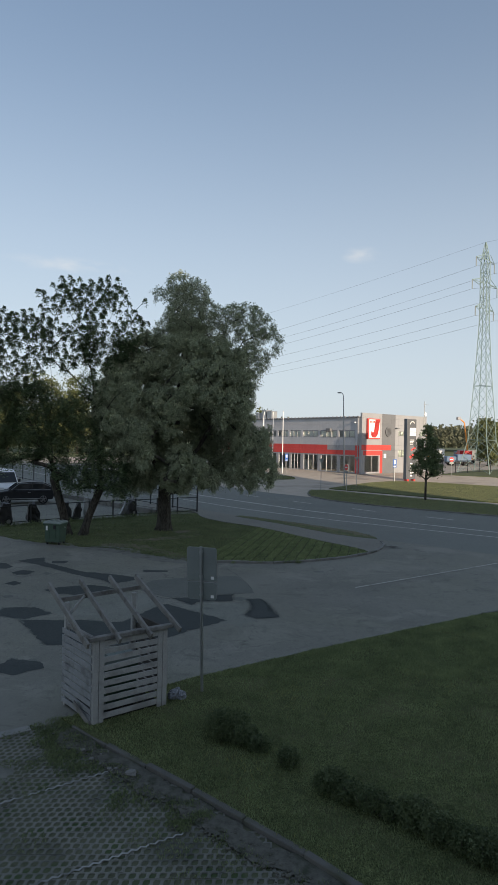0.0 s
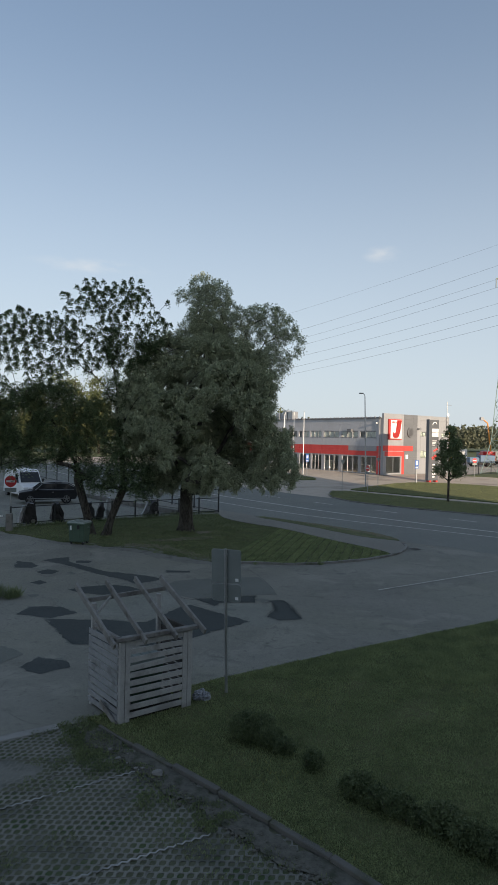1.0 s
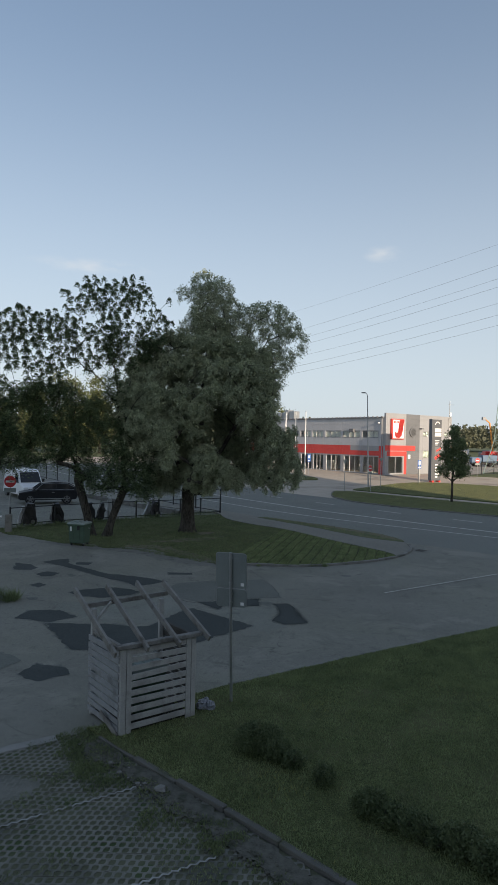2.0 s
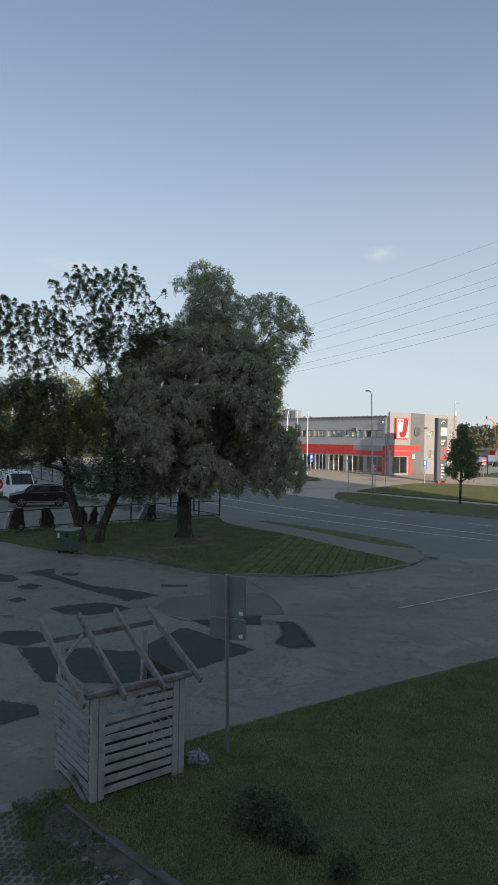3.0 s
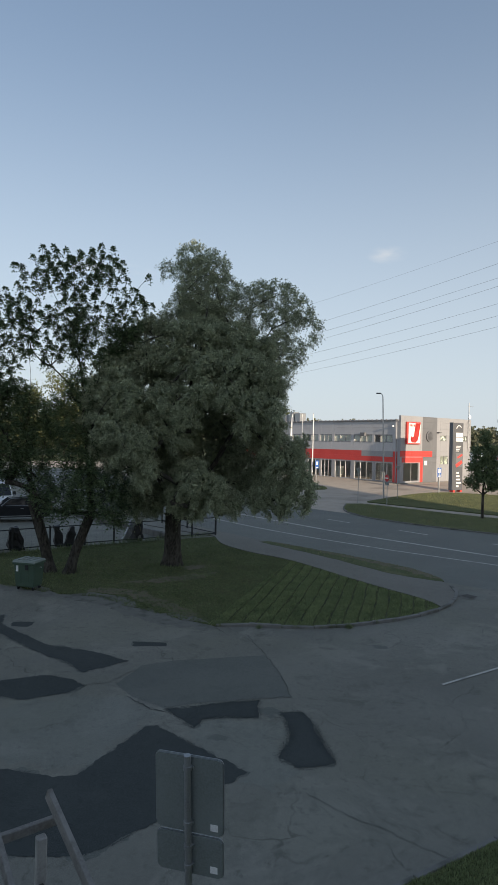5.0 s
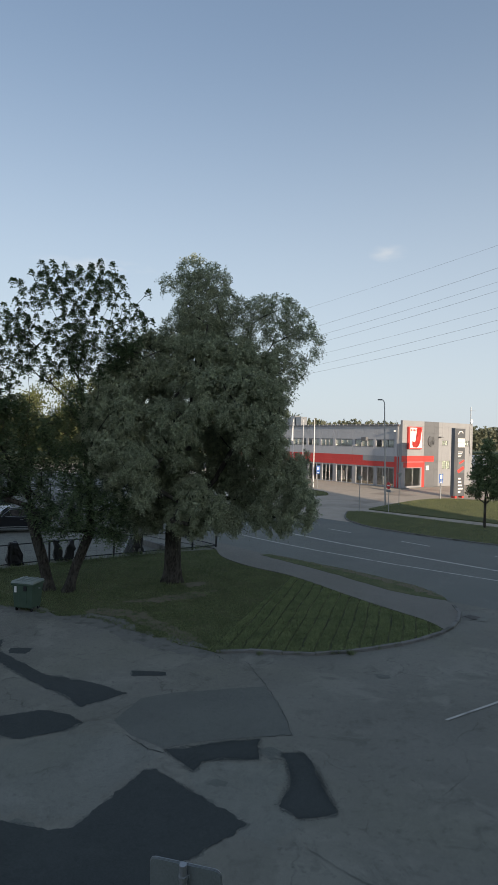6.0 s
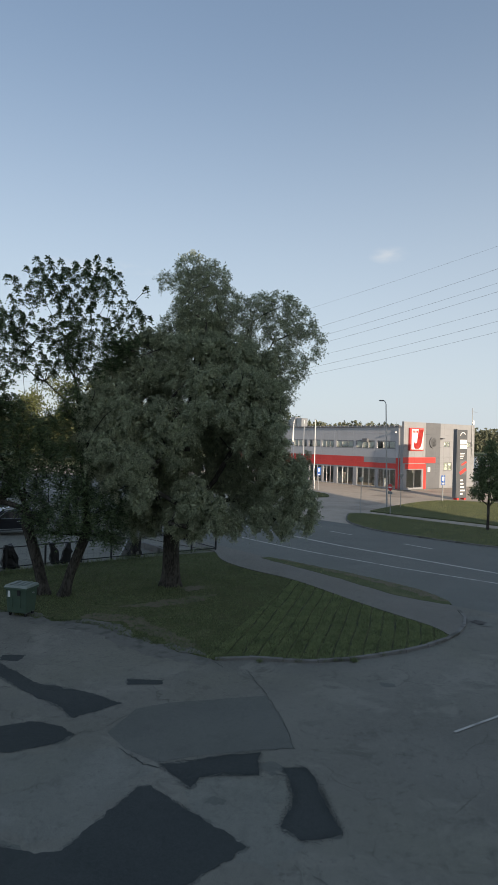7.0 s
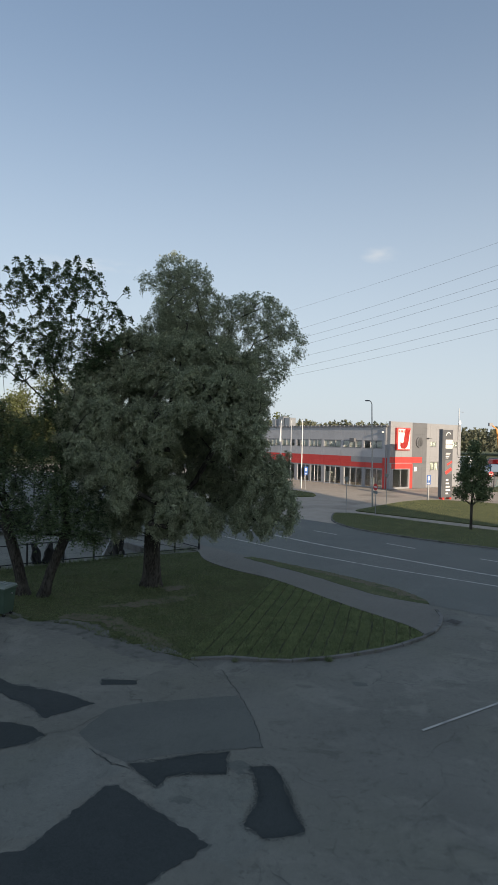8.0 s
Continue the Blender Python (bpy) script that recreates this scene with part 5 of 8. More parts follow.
right_low = [(-8.0, 31.8, 10.0, 0.5, 0.6, 1.1), (-6.5, 32.0, 9.9, 0.5, 0.6, 0.8), (-7.3, 31.9, 7.3, 0.4, 0.6, 0.8), (-7.9, 31.2, 5.2, 0.9, 0.8, 1.2), (-7.4, 31.0, 3.8, 0.9, 0.8, 1.0), (-8.3, 31.0, 3.1, 0.8, 0.7, 0.7), (-6.6, 31.0, 2.9, 0.5, 0.5, 0.5), (-6.5, 31.6, 3.9, 0.9, 0.8, 0.9), (-6.2, 32.0, 2.6, 0.6, 0.7, 0.5), (-8.7, 31.4, 6.4, 0.7, 0.7, 1.0), (-7.9, 31.6, 7.8, 0.6, 0.7, 0.9)]
ash((-8.15, 31.7), [[(-8.15, 31.7, 0.0), (-7.85, 31.65, 1.0), (-7.25, 31.6, 2.5), (-7.35, 31.6, 4.5), (-7.7, 31.7, 7.5), (-8.0, 31.8, 9.5), (-8.2, 31.8, 11.8)], [(-7.7, 31.7, 7.5), (-7.0, 31.9, 9.6), (-6.6, 32.0, 11.8)], [(-7.0, 31.9, 9.6), (-6.2, 32.0, 10.6), (-5.6, 32.0, 11.6)]], right_lobes, right_low, 760, 560, 22, "taller airy ash tree with dark leaf clusters", 0.205)

# The young tree on the far verge
rng = np.random.default_rng(31)
sx, sy, sz = 16.3, 53.5, lie(53.5) + 0.08
young = thing("young_tree", pose(0, 0, 0), "young linden tree with a dense oval dark green crown", "tree")
tips = lobes_sample(rng, [(sx + 0.15, sy, sz + 2.75, 1.4, 1.3, 0.65), (sx + 0.05, sy, sz + 3.8, 1.25, 1.15, 0.8), (sx + 0.1, sy, sz + 4.9, 1.0, 0.95, 0.8), (sx + 0.1, sy, sz + 6.0, 0.45, 0.45, 0.9)], 230)
pos, par, load, ends = branches([[(sx, sy, sz - 0.1), (sx + 0.02, sy, sz + 1.8), (sx + 0.1, sy, sz + 4.0), (sx + 0.15, sy, sz + 6.5)]], tips, 0.4, 0.2, rng)
limb_mesh("trunk", pos, par, load, 0.10, 0.01, M_BARK, young, 6, 0.5, 0.2)
c = np.repeat(tips, 34, 0) + rng.normal(size=(len(tips) * 34, 3)) * 0.13
a, w = leaves_at(rng, c, 0.17, 0.11, 0.5, 0.6)
cards("crown", c, a, w, M_SAPLING, young, "dense dark green leaves")


# ---- patches and cracks in the yard ----
FRAYED = []


def patch(outline, mat, label, up=0.006, wobble=0.035, seed=1):
    """A patch of asphalt with a ragged rim, and the thin feathered skin that it wears down to."""
    tagged(sheet("asphalt_patch", ragged(outline, 0.05, seed, wobble * 1.9), mat, up), label, "asphalt patch", "asphalt patches", "structure")
    if mat == M_PATCH:
        FRAYED.append(outline)
        tagged(sheet("worn_rim", ragged(outline, 0.05, seed + 50, wobble * 3.6, 0.01), M_PATCH_OLD, up - 0.003), "worn thin rim of an asphalt patch", "asphalt patch", "worn rims", "structure")


dark = "dark newer asphalt patch with a ragged edge"
patch([(0.35, 19.53), (0.79, 19.6), (1.01, 19.02), (1.11, 18.25), (1.27, 17.64), (0.95, 17.5), (0.62, 17.42), (0.28, 17.74), (0.52, 18.41), (0.55, 18.77), (0.46, 19.14)], M_PATCH, dark, 0.006, 0.03, 2)
patch([(-2.01, 19.52), (-1.13, 19.81), (-0.12, 20.11), (-0.14, 19.3), (-0.81, 19.25), (-1.24, 19.16), (-1.36, 18.76), (-1.68, 19.13)], M_PATCH, dark, seed=3)
patch([(-2.3, 18.72), (-2.1, 18.76), (-0.26, 17.22), (-1.08, 16.34), (-2.3, 15.0), (-4.6, 14.9), (-6.0, 16.9), (-4.06, 16.98), (-3.47, 16.8), (-3.08, 16.92)], M_PATCH, dark, seed=4)
patch([(-8.2, 25.78), (-8.58, 25.47), (-9.05, 24.95), (-8.12, 24.41), (-7.2, 23.66), (-6.15, 22.73), (-4.96, 21.91), (-4.35, 21.31), (-3.47, 22.16), (-4.01, 22.48), (-4.83, 22.88), (-5.89, 23.12), (-6.91, 23.97), (-7.84, 24.74)], M_PATCH, dark, seed=5)
patch([(-6.4, 20.3), (-6.05, 20.67), (-5.28, 21.08), (-4.89, 21.05), (-4.03, 20.54), (-4.35, 20.15), (-5.15, 19.7), (-5.9, 19.85)], M_PATCH, dark, seed=6)
patch([(-3.67, 23.64), (-2.72, 23.62), (-2.68, 23.36), (-3.58, 23.28)], M_PATCH, dark, 0.006, 0.02, 7)
patch([(-7.66, 25.04), (-6.99, 25.11), (-7.0, 24.6), (-7.5, 24.6)], M_PATCH, dark, seed=8)
patch([(-5.26, 13.33), (-5.1, 13.97), (-4.37, 13.78), (-4.19, 13.41), (-4.67, 12.98), (-5.0, 13.05)], M_PATCH, dark, seed=9)
patch([(-6.9, 14.9), (-6.2, 14.6), (-5.5, 14.15), (-5.8, 13.4), (-7.2, 13.6)], M_PATCH_OLD, "worn grey asphalt patch", seed=10)
patch([(-6.9, 18.1), (-6.0, 18.2), (-5.3, 17.6), (-5.9, 17.0), (-7.0, 17.3)], M_PATCH, dark, seed=16)
patch([(-9.98, 24.68), (-9.31, 24.39), (-8.78, 23.93), (-8.92, 23.47), (-9.6, 23.4)], M_PATCH, dark, seed=17)
patch([(-8.47, 22.83), (-8.21, 23.28), (-7.64, 23.03), (-7.78, 22.51), (-8.12, 22.42)], M_PATCH, dark, seed=18)
patch([(-7.32, 22.76), (-7.22, 22.97), (-6.91, 22.7), (-7.05, 22.49)], M_PATCH_OLD, "small worn asphalt patch", 0.006, 0.02, 19)
patch([(-8.06, 21.1), (-7.83, 21.43), (-7.48, 21.2), (-7.63, 20.81)], M_PATCH, dark, 0.006, 0.02, 20)
patch([(3.02, 24.0), (3.4, 23.95), (3.42, 23.72), (3.1, 23.7)], M_PATCH_OLD, "small worn asphalt patch", 0.006, 0.02, 11)
patch([(-3.4, 20.69), (-3.04, 21.9), (-2.3, 22.3), (-0.01, 22.9), (0.39, 21.62), (0.6, 20.35), (-0.12, 20.2), (-1.54, 19.83), (-2.1, 19.56), (-2.91, 20.1)], M_PATCH_OLD, "large worn asphalt patch with a straight cut edge", 0.004, 0.012, 12)

def crumbs_along(name, lines, per_metre, spread, sizes, mat, up, seed, label):
    """Small flat flakes strewn along outlines, thinning out to both sides."""
    rnd = random.Random(seed)
    bm = bmesh.new()
    for line in lines:
        for (x0, y0), (x1, y1) in zip(line, line[1:]):
            long = math.hypot(x1 - x0, y1 - y0)
            for _ in range(int(long * per_metre)):
                u = rnd.random()
                dense = 0.35 + 0.65 * max(0.0, noise.noise((x0 + (x1 - x0) * u, y0 + (y1 - y0) * u, seed)) * 2 + 0.4)
                if rnd.random() > dense:
                    continue
                x, y = x0 + (x1 - x0) * u + rnd.gauss(0, spread), y0 + (y1 - y0) * u + rnd.gauss(0, spread)
                r, z, turn_ = rnd.uniform(*sizes), up + rnd.uniform(0, 0.0012), rnd.uniform(0, 6.28)
                rim = [(x + r * rnd.uniform(0.6, 1.3) * 1.5 * math.cos(turn_ + q * 0.9), y + r * rnd.uniform(0.6, 1.3) * math.sin(turn_ + q * 0.9)) for q in range(7)]
                bm.faces.new([bm.verts.new((a, b, lie(b) + z)) for a, b in rim])
    bmesh.ops.recalc_face_normals(bm, faces=bm.faces[:])
    for f in bm.faces:
        if f.normal.z < 0:
            f.normal_flip()
    tagged(finish(name, bm, mat), label, "crumbs", kind="stuff")


crumbs_along("asphalt_crumbs", [o + o[:1] for o in FRAYED[2:6]], 150, 0.022, (0.003, 0.009), M_PATCH, 0.0062, 301, "fine dark crumbs frayed from asphalt patches")
crumbs_along("asphalt_crumbs", [o + o[:1] for o in FRAYED[:2]], 700, 0.05, (0.003, 0.010), M_PATCH, 0.0076, 302, "fine dark crumbs frayed from asphalt patches")

for k, (spot, grain) in enumerate((([(-6.6, 18.9), (-5.2, 19.5), (-4.1, 20.0), (-2.9, 20.0), (-2.2, 19.3), (-2.5, 18.4), (-3.0, 17.3), (-3.9, 17.1), (-5.2, 17.6)], 0.2), ([(-1.5, 18.7), (-1.1, 19.1), (0.3, 19.1), (0.45, 18.5), (0.2, 17.8), (0.7, 17.3), (0.2, 16.6), (-0.5, 17.1)], 0.16))):
    tagged(sheet("crumbled_asphalt", ragged(spot, 0.07, 90 + k, grain), M_CRUMBLED, 0.0025), "pale crumbled old asphalt between patches", "asphalt", "crumbled asphalt", "structure")
for k, (x, y, r) in enumerate(((0.05, 19.55, 0.16), (0.22, 19.3, 0.11), (-0.9, 18.4, 0.12), (-6.9, 19.2, 0.1), (-7.3, 19.4, 0.12))):
    spot = [(x + r * (1.5 + 0.5 * math.sin(3 * q + k)) * math.cos(q), y + r * math.sin(q)) for q in (i * math.pi / 5 for i in range(10))]
    tagged(sheet("tar_stain", ragged(spot, 0.025, 110 + k, 0.13), M_PATCH_OLD, 0.0034 + 0.0003 * k), "thin dark tar stain on the asphalt", "stain", "tar stains", "structure")
SAND_KERB = [(7.7 + 0.62 * math.cos(q) * (1 + 0.2 * math.sin(3 * q)), 30.0 + 0.62 * math.sin(q)) for q in (i * math.pi / 12 for i in range(24))]
tagged(sheet("sandy_edge", ragged(SAND_KERB, 0.08, 99, 0.07), M_CRUMBLED, 0.012), "pale grit washed along the kerb", "grit", "sandy edges", "structure")

for k, spot in enumerate(([(-6.6, 28.9), (-5.2, 28.6), (-3.9, 27.3), (-2.4, 26.1), (-2.2, 26.5), (-3.6, 28.0), (-4.6, 29.3), (-6.2, 29.5)], [(-5.6, 30.4), (-4.2, 30.5), (-2.6, 31.6), (-2.2, 32.6), (-3.2, 32.2), (-4.4, 31.2)], [(-3.3, 33.0), (-2.6, 33.6), (-3.0, 34.2), (-3.8, 33.6)])):
    tagged(sheet("bare_patch", ragged(spot, 0.1, 40 + k, 0.18), M_WORN, 0.02), "worn bare soil in the grass", "soil", "bare soil patches", "structure")


SAND_EDGE = [(-11.0, 29.6), (-9.2, 28.5), (-7.3, 27.85), (-5.6, 27.25), (-4.4, 26.1), (-3.1, 25.25), (-1.75, 24.85), (-1.5, 25.35), (-2.3, 26.0), (-4.1, 27.2), (-5.6, 28.4), (-7.4, 28.8), (-9.6, 29.6)]
tagged(sheet("sandy_edge", ragged(SAND_EDGE, 0.09, 61, 0.22), M_SAND, 0.005), "sand and soil washed out along the grass edge", "soil", "sandy edges", "structure")
for k, spot in enumerate(([(-6.9, 28.35), (-5.7, 28.15), (-4.9, 27.5), (-4.3, 27.0), (-4.5, 27.7), (-5.3, 28.4), (-6.4, 28.75)], [(-3.3, 26.35), (-2.4, 25.75), (-1.7, 25.5), (-2.1, 26.1), (-2.9, 26.6)], [(-9.2, 29.3), (-8.2, 28.8), (-7.6, 28.75), (-8.0, 29.2), (-8.9, 29.6)])):
    tagged(sheet("sandy_edge", ragged(spot, 0.08, 64 + k, 0.12), M_SAND, 0.019), "sand and soil washed out along the grass edge", "soil", "sandy edges", "structure")


SOIL_STRIP = [(-2.85, 10.62), (-2.35, 10.22), (-1.36, 9.4), (-0.46, 8.62), (0.33, 7.92), (1.0, 7.32), (1.55, 6.78), (1.25, 6.55), (0.75, 7.0), (0.3, 7.5), (-0.15, 7.75), (-0.55, 8.15), (-0.95, 8.5), (-1.5, 9.0), (-2.1, 9.55), (-2.6, 10.0), (-2.95, 10.35)]
tagged(sheet("soil_strip", ragged(SOIL_STRIP, 0.06, 71, 0.13), M_STRIPSOIL, 0.017), "dark soil washed over the pavers along the kerb", "soil", kind="structure")
for k, spot in enumerate(([(-4.6, 9.2), (-3.89, 9.53), (-3.42, 9.29), (-3.25, 8.99), (-3.47, 8.79), (-3.84, 8.45), (-4.6, 8.2)], [(-5.2, 8.2), (-4.5, 8.1), (-4.3, 7.6), (-5.0, 7.3)])):
    tagged(sheet("silt_drift", ragged(spot, 0.06, 80 + k, 0.16), M_SAND, -0.009), "grey silt that fills the holes of pavers", "silt", "silt drifts", "structure")


def crack(line, width, seed):
    """An open crack whose width comes and goes."""
    pts = rounded(line, 0.07, 0.03, seed, False)
    near_, far_ = [], []
    for i, (x, y) in enumerate(pts):
        (x0, y0), (x1, y1) = pts[max(i - 1, 0)], pts[min(i + 1, len(pts) - 1)]
        l = math.hypot(x1 - x0, y1 - y0) or 1.0
        h = width * 0.5 * max(0.15, 0.75 + 1.1 * noise.noise((x * 3.1, y * 3.1, seed)) + 0.5 * noise.noise((x * 14, y * 14, seed))) * min(1.0, 0.15 + 0.4 * min(i, len(pts) - 1 - i))
        near_.append((x - (y1 - y0) / l * h, y + (x1 - x0) / l * h))
        far_.append((x + (y1 - y0) / l * h, y - (x1 - x0) / l * h))
    tagged(sheet("crack", near_ + far_[::-1], M_PATCH_OLD if width < 0.02 else M_PATCH, 0.0075), "dark open crack in the asphalt", "crack", "cracks", "structure")


crack([(-1.5, 25.1), (-1.2, 24.7)], 0.03, 1)
crack([(-0.55, 24.6), (-0.25, 23.7), (0.02, 22.95)], 0.025, 2)
crack([(0.02, 22.95), (0.39, 21.62), (0.6, 20.35), (-0.1, 20.2)], 0.02, 3)
crack([(-4.05, 20.64), (-3.58, 20.78), (-3.27, 21.45), (-2.64, 22.08)], 0.018, 4)
crack([(-3.0, 20.1), (-2.36, 19.49), (-1.99, 19.39)], 0.03, 7)
crack([(-1.2, 19.0), (-0.75, 18.5), (-0.3, 18.05)], 0.014, 5)
crack([(0.68, 16.71), (1.28, 16.14), (1.74, 15.87), (2.26, 15.48), (2.6, 15.28)], 0.016, 6)
crack([(1.74, 15.82), (1.85, 15.28), (1.97, 14.91)], 0.018, 8)
crack([(2.4, 16.07), (2.84, 15.66), (2.96, 15.53)], 0.010, 9)
drain = thing("storm_drain", pose(7.6, 29.9, 0.008, 0, 0, 40), "cast iron storm drain grate set in asphalt", "drain")
part("surround", boxed(-0.3, -0.3, -0.04, 0.3, 0.3, 0.004, bevel=0.01), M_KERB, drain)
for k in range(7):
    part("bar", boxed(-0.22, -0.21 + k * 0.062, 0.0, 0.22, -0.18 + k * 0.062, 0.012), M_KERBDARK, drain)

# ---- the slatted bin shelter ----
shelter = thing("bin_shelter", pose(-2.425, 10.69, 0, 0, 0, 36.5), "weathered white slatted timber bin shelter with bare rafters", "shelter")
SW, SDEP = 1.48, 1.40
jit = random.Random(5)


def racked(p):
    """The frame has racked: its back stands askew of its front."""
    return (p[0] - 0.07 * p[1], p[1] * 0.85, p[2])


def board(name, a, b, w, h, up=(0, 0, 1), mat=None):
    a, b = racked(a), racked(b)
    return part(name, beamed(a, b, w, h, up), mat or M_TIMBER, shelter)


for x in (0.045, SW - 0.045):
    board("post", (x, 0.05, 0.0), (x, 0.05, 1.5), 0.09, 0.09, (0, 1, 0))
    board("post", (x, SDEP - 0.05, 0.0), (x, SDEP - 0.05, 1.97), 0.09, 0.09, (0, 1, 0))
for x in (0.05, 0.155, SW - 0.155, SW - 0.05):
    board("corner_board", (x, -0.015, 0.02), (x, -0.015, 1.52), 0.095, 0.025, (0, 1, 0))
for k in range(10):
    z = 0.15 + k * 0.1435
    tilt = jit.uniform(-0.012, 0.012)
    board("slat", (0.20, -0.002, z + tilt), (SW - 0.20, -0.002, z - tilt + 0.01), 0.022, 0.098)
for k in range(11):
    z = 0.13 + k * 0.1305
    tilt = jit.uniform(-0.012, 0.012)
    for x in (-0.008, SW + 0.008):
        # Both walls carry shade in their colour: inner shade right, side shade left
        board("side_slat", (x, 0.04, z + tilt), (x, SDEP + 0.03, z - tilt), 0.022, 0.102 if k > 2 else 0.092, mat=M_INSIDE if x > 0 else M_SIDESHADE)
board("front_rail", (-0.1, -0.01, 1.565), (SW + 0.1, -0.01, 1.55), 0.11, 0.075, mat=M_OLDWOOD)
board("back_rail", (-0.15, SDEP, 2.02), (SW + 0.12, SDEP, 2.05), 0.06, 0.085, mat=M_OLDWOOD)
board("side_rail", (0.06, 0.02, 1.53), (0.06, SDEP, 1.53), 0.07, 0.06, mat=M_OLDWOOD)
# Right rail takes the dark tone of the shaded inside too
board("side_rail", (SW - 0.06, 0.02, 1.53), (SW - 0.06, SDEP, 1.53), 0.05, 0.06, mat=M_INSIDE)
board("brace", (0.06, SDEP - 0.05, 1.70), (0.38, SDEP - 0.05, 2.05), 0.04, 0.07, (0, 1, 0))
for k, x in enumerate((-0.21, 0.41, 1.03, 1.64)):
    end = 1.53 if k == 3 else 1.66
    board("rafter", (x - (0.0 if k == 0 else 0.02), -0.27, (1.53, 1.51, 1.49, 1.50)[k]), (x - (0.09 if k == 3 else 0.0), end, (2.29, 2.29, 2.28, 2.26)[k]), 0.05, 0.115, mat=M_OLDWOOD)
board("loose_board", (-0.03, 0.02, 0.03), (-0.10, 0.62, 0.30), 0.022, 0.09, mat=M_OLDWOOD)
board("loose_board", (0.3, 0.3, 0.2), (1.3, 1.0, 1.2), 0.03, 0.09, mat=M_OLDWOOD)
# Added floor, coloured dark so the slat gaps read as shade
floor_ = boxed(0.05, 0.06, -0.1, SW - 0.05, SDEP - 0.06, 0.075)
for v in floor_.verts:
    v.co = racked(v.co)
part("floor", floor_, M_SHADEDFLOOR, shelter, "floor coloured dark as the shaded inside")

# Crumpled bag beside it
bm = bmesh.new()
for cx, cy, cz, r in ((-1.12, 11.85, 0.13, 0.12), (-0.97, 11.86, 0.11, 0.11), (-1.04, 11.93, 0.16, 0.09)):
    r_ = bmesh.ops.create_icosphere(bm, subdivisions=4, radius=r)
    for v in r_["verts"]:
        n = (0.28 - abs(noise.noise(v.co * 13 + Vector((cx * 9, cy, cz)))) * 0.9) * 0.9 + noise.noise(v.co * 30) * 0.14
        v.co = v.co * 0.8 * (1 + n) + Vector((cx, cy, cz - 0.02))
bag = tagged(finish("plastic_bag", bm, M_BAG), "crumpled pale grey plastic bag on the grass", "bag")

rubble = random.Random(44)
for k in range(9):
    u = rubble.uniform(0.05, 0.95)
    x, y = -2.4 + 2.3 * u + rubble.uniform(-0.12, 0.1), 10.0 - 2.05 * u + rubble.uniform(-0.12, 0.05)
    bm = bmesh.new()
    bmesh.ops.create_icosphere(bm, subdivisions=2, radius=1.0)
    size = 0.075 if k == 0 else rubble.uniform(0.015, 0.035)
    for v in bm.verts:
        v.co *= size * (1 + 0.5 * noise.noise(v.co * 1.6 + Vector((k * 3.1, 0, 0))))
        v.co = Vector((x + v.co.x * 1.3, y + v.co.y, 0.02 + size * 0.3 + v.co.z * 0.6))
    tagged(finish("rubble_stone", bm, M_KERB), "pale broken piece of concrete on the soil", "stone", "rubble stones")

# Clods and crumbs of soil along the kerb
crumbs = bmesh.new()
for k in range(420):
    u = rubble.random()
    x, y = -2.7 + 4.1 * u - abs(rubble.gauss(0, 0.16)) - 0.02, 10.45 - 3.65 * u - abs(rubble.gauss(0, 0.16)) - 0.02
    size = rubble.uniform(0.008, 0.03)
    m = Matrix.Translation((x, y, 0.012 + size * 0.2)) @ Matrix.Rotation(rubble.uniform(0, 6.28), 4, "Z") @ Matrix.Diagonal((size * 1.4, size, size * 0.7, 1))
    bmesh.ops.create_icosphere(crumbs, subdivisions=1, radius=1.0, matrix=m)
tagged(finish("soil_crumbs", crumbs, M_STRIPSOIL), "dark clods of soil along the kerb", "soil", kind="stuff")

# ---- the sign post ----
post = thing("road_sign", pose(-0.585, 12.20, 0.05, 5.0, 0, -13), "road sign on a steel pole seen from its grey back", "road sign")
part("pole", rodded((0, 0, -0.3), (0, 0, 2.97), 0.03, n=12), M_STEEL, post)


def plate(z0, z1, w):
    bm = boxed(-w / 2, 0.032, z0, w / 2, 0.045, z1)
    vert = [e for e in bm.edges if abs(e.verts[0].co.y - e.verts[1].co.y) > 0.005]
    bmesh.ops.bevel(bm, geom=vert, offset=0.05, segments=4, profile=0.5, affect="EDGES")
    p = part("plate", bm, M_SIGNBACK, post, "grey back of a sign plate")
    bm = boxed(-w / 2 - 0.008, 0.046, z0 - 0.008, w / 2 + 0.008, 0.052, z1 + 0.008)
    vert = [e for e in bm.edges if abs(e.verts[0].co.y - e.verts[1].co.y) > 0.003]
    bmesh.ops.bevel(bm, geom=vert, offset=0.055, segments=4, profile=0.5, affect="EDGES")
    part("rim", bm, M_STEEL, p, "pale folded rim")
    part("sticker", boxed(w / 2 - 0.11, 0.029, z0 + 0.04, w / 2 - 0.045, 0.0315, z0 + 0.1), M_STICKER, p)
    for z in (z0 + 0.1, z1 - 0.08):
        part("bracket", boxed(-0.05, 0.012, z - 0.014, 0.05, 0.03, z + 0.014, bevel=0.004), M_SIGNBACK, p)
        part("clamp", rodded((0, 0, z - 0.018), (0, 0, z + 0.018), 0.038, n=12), M_STEEL, p)


plate(2.27, 2.94, 0.60)
plate(1.89, 2.24, 0.59)

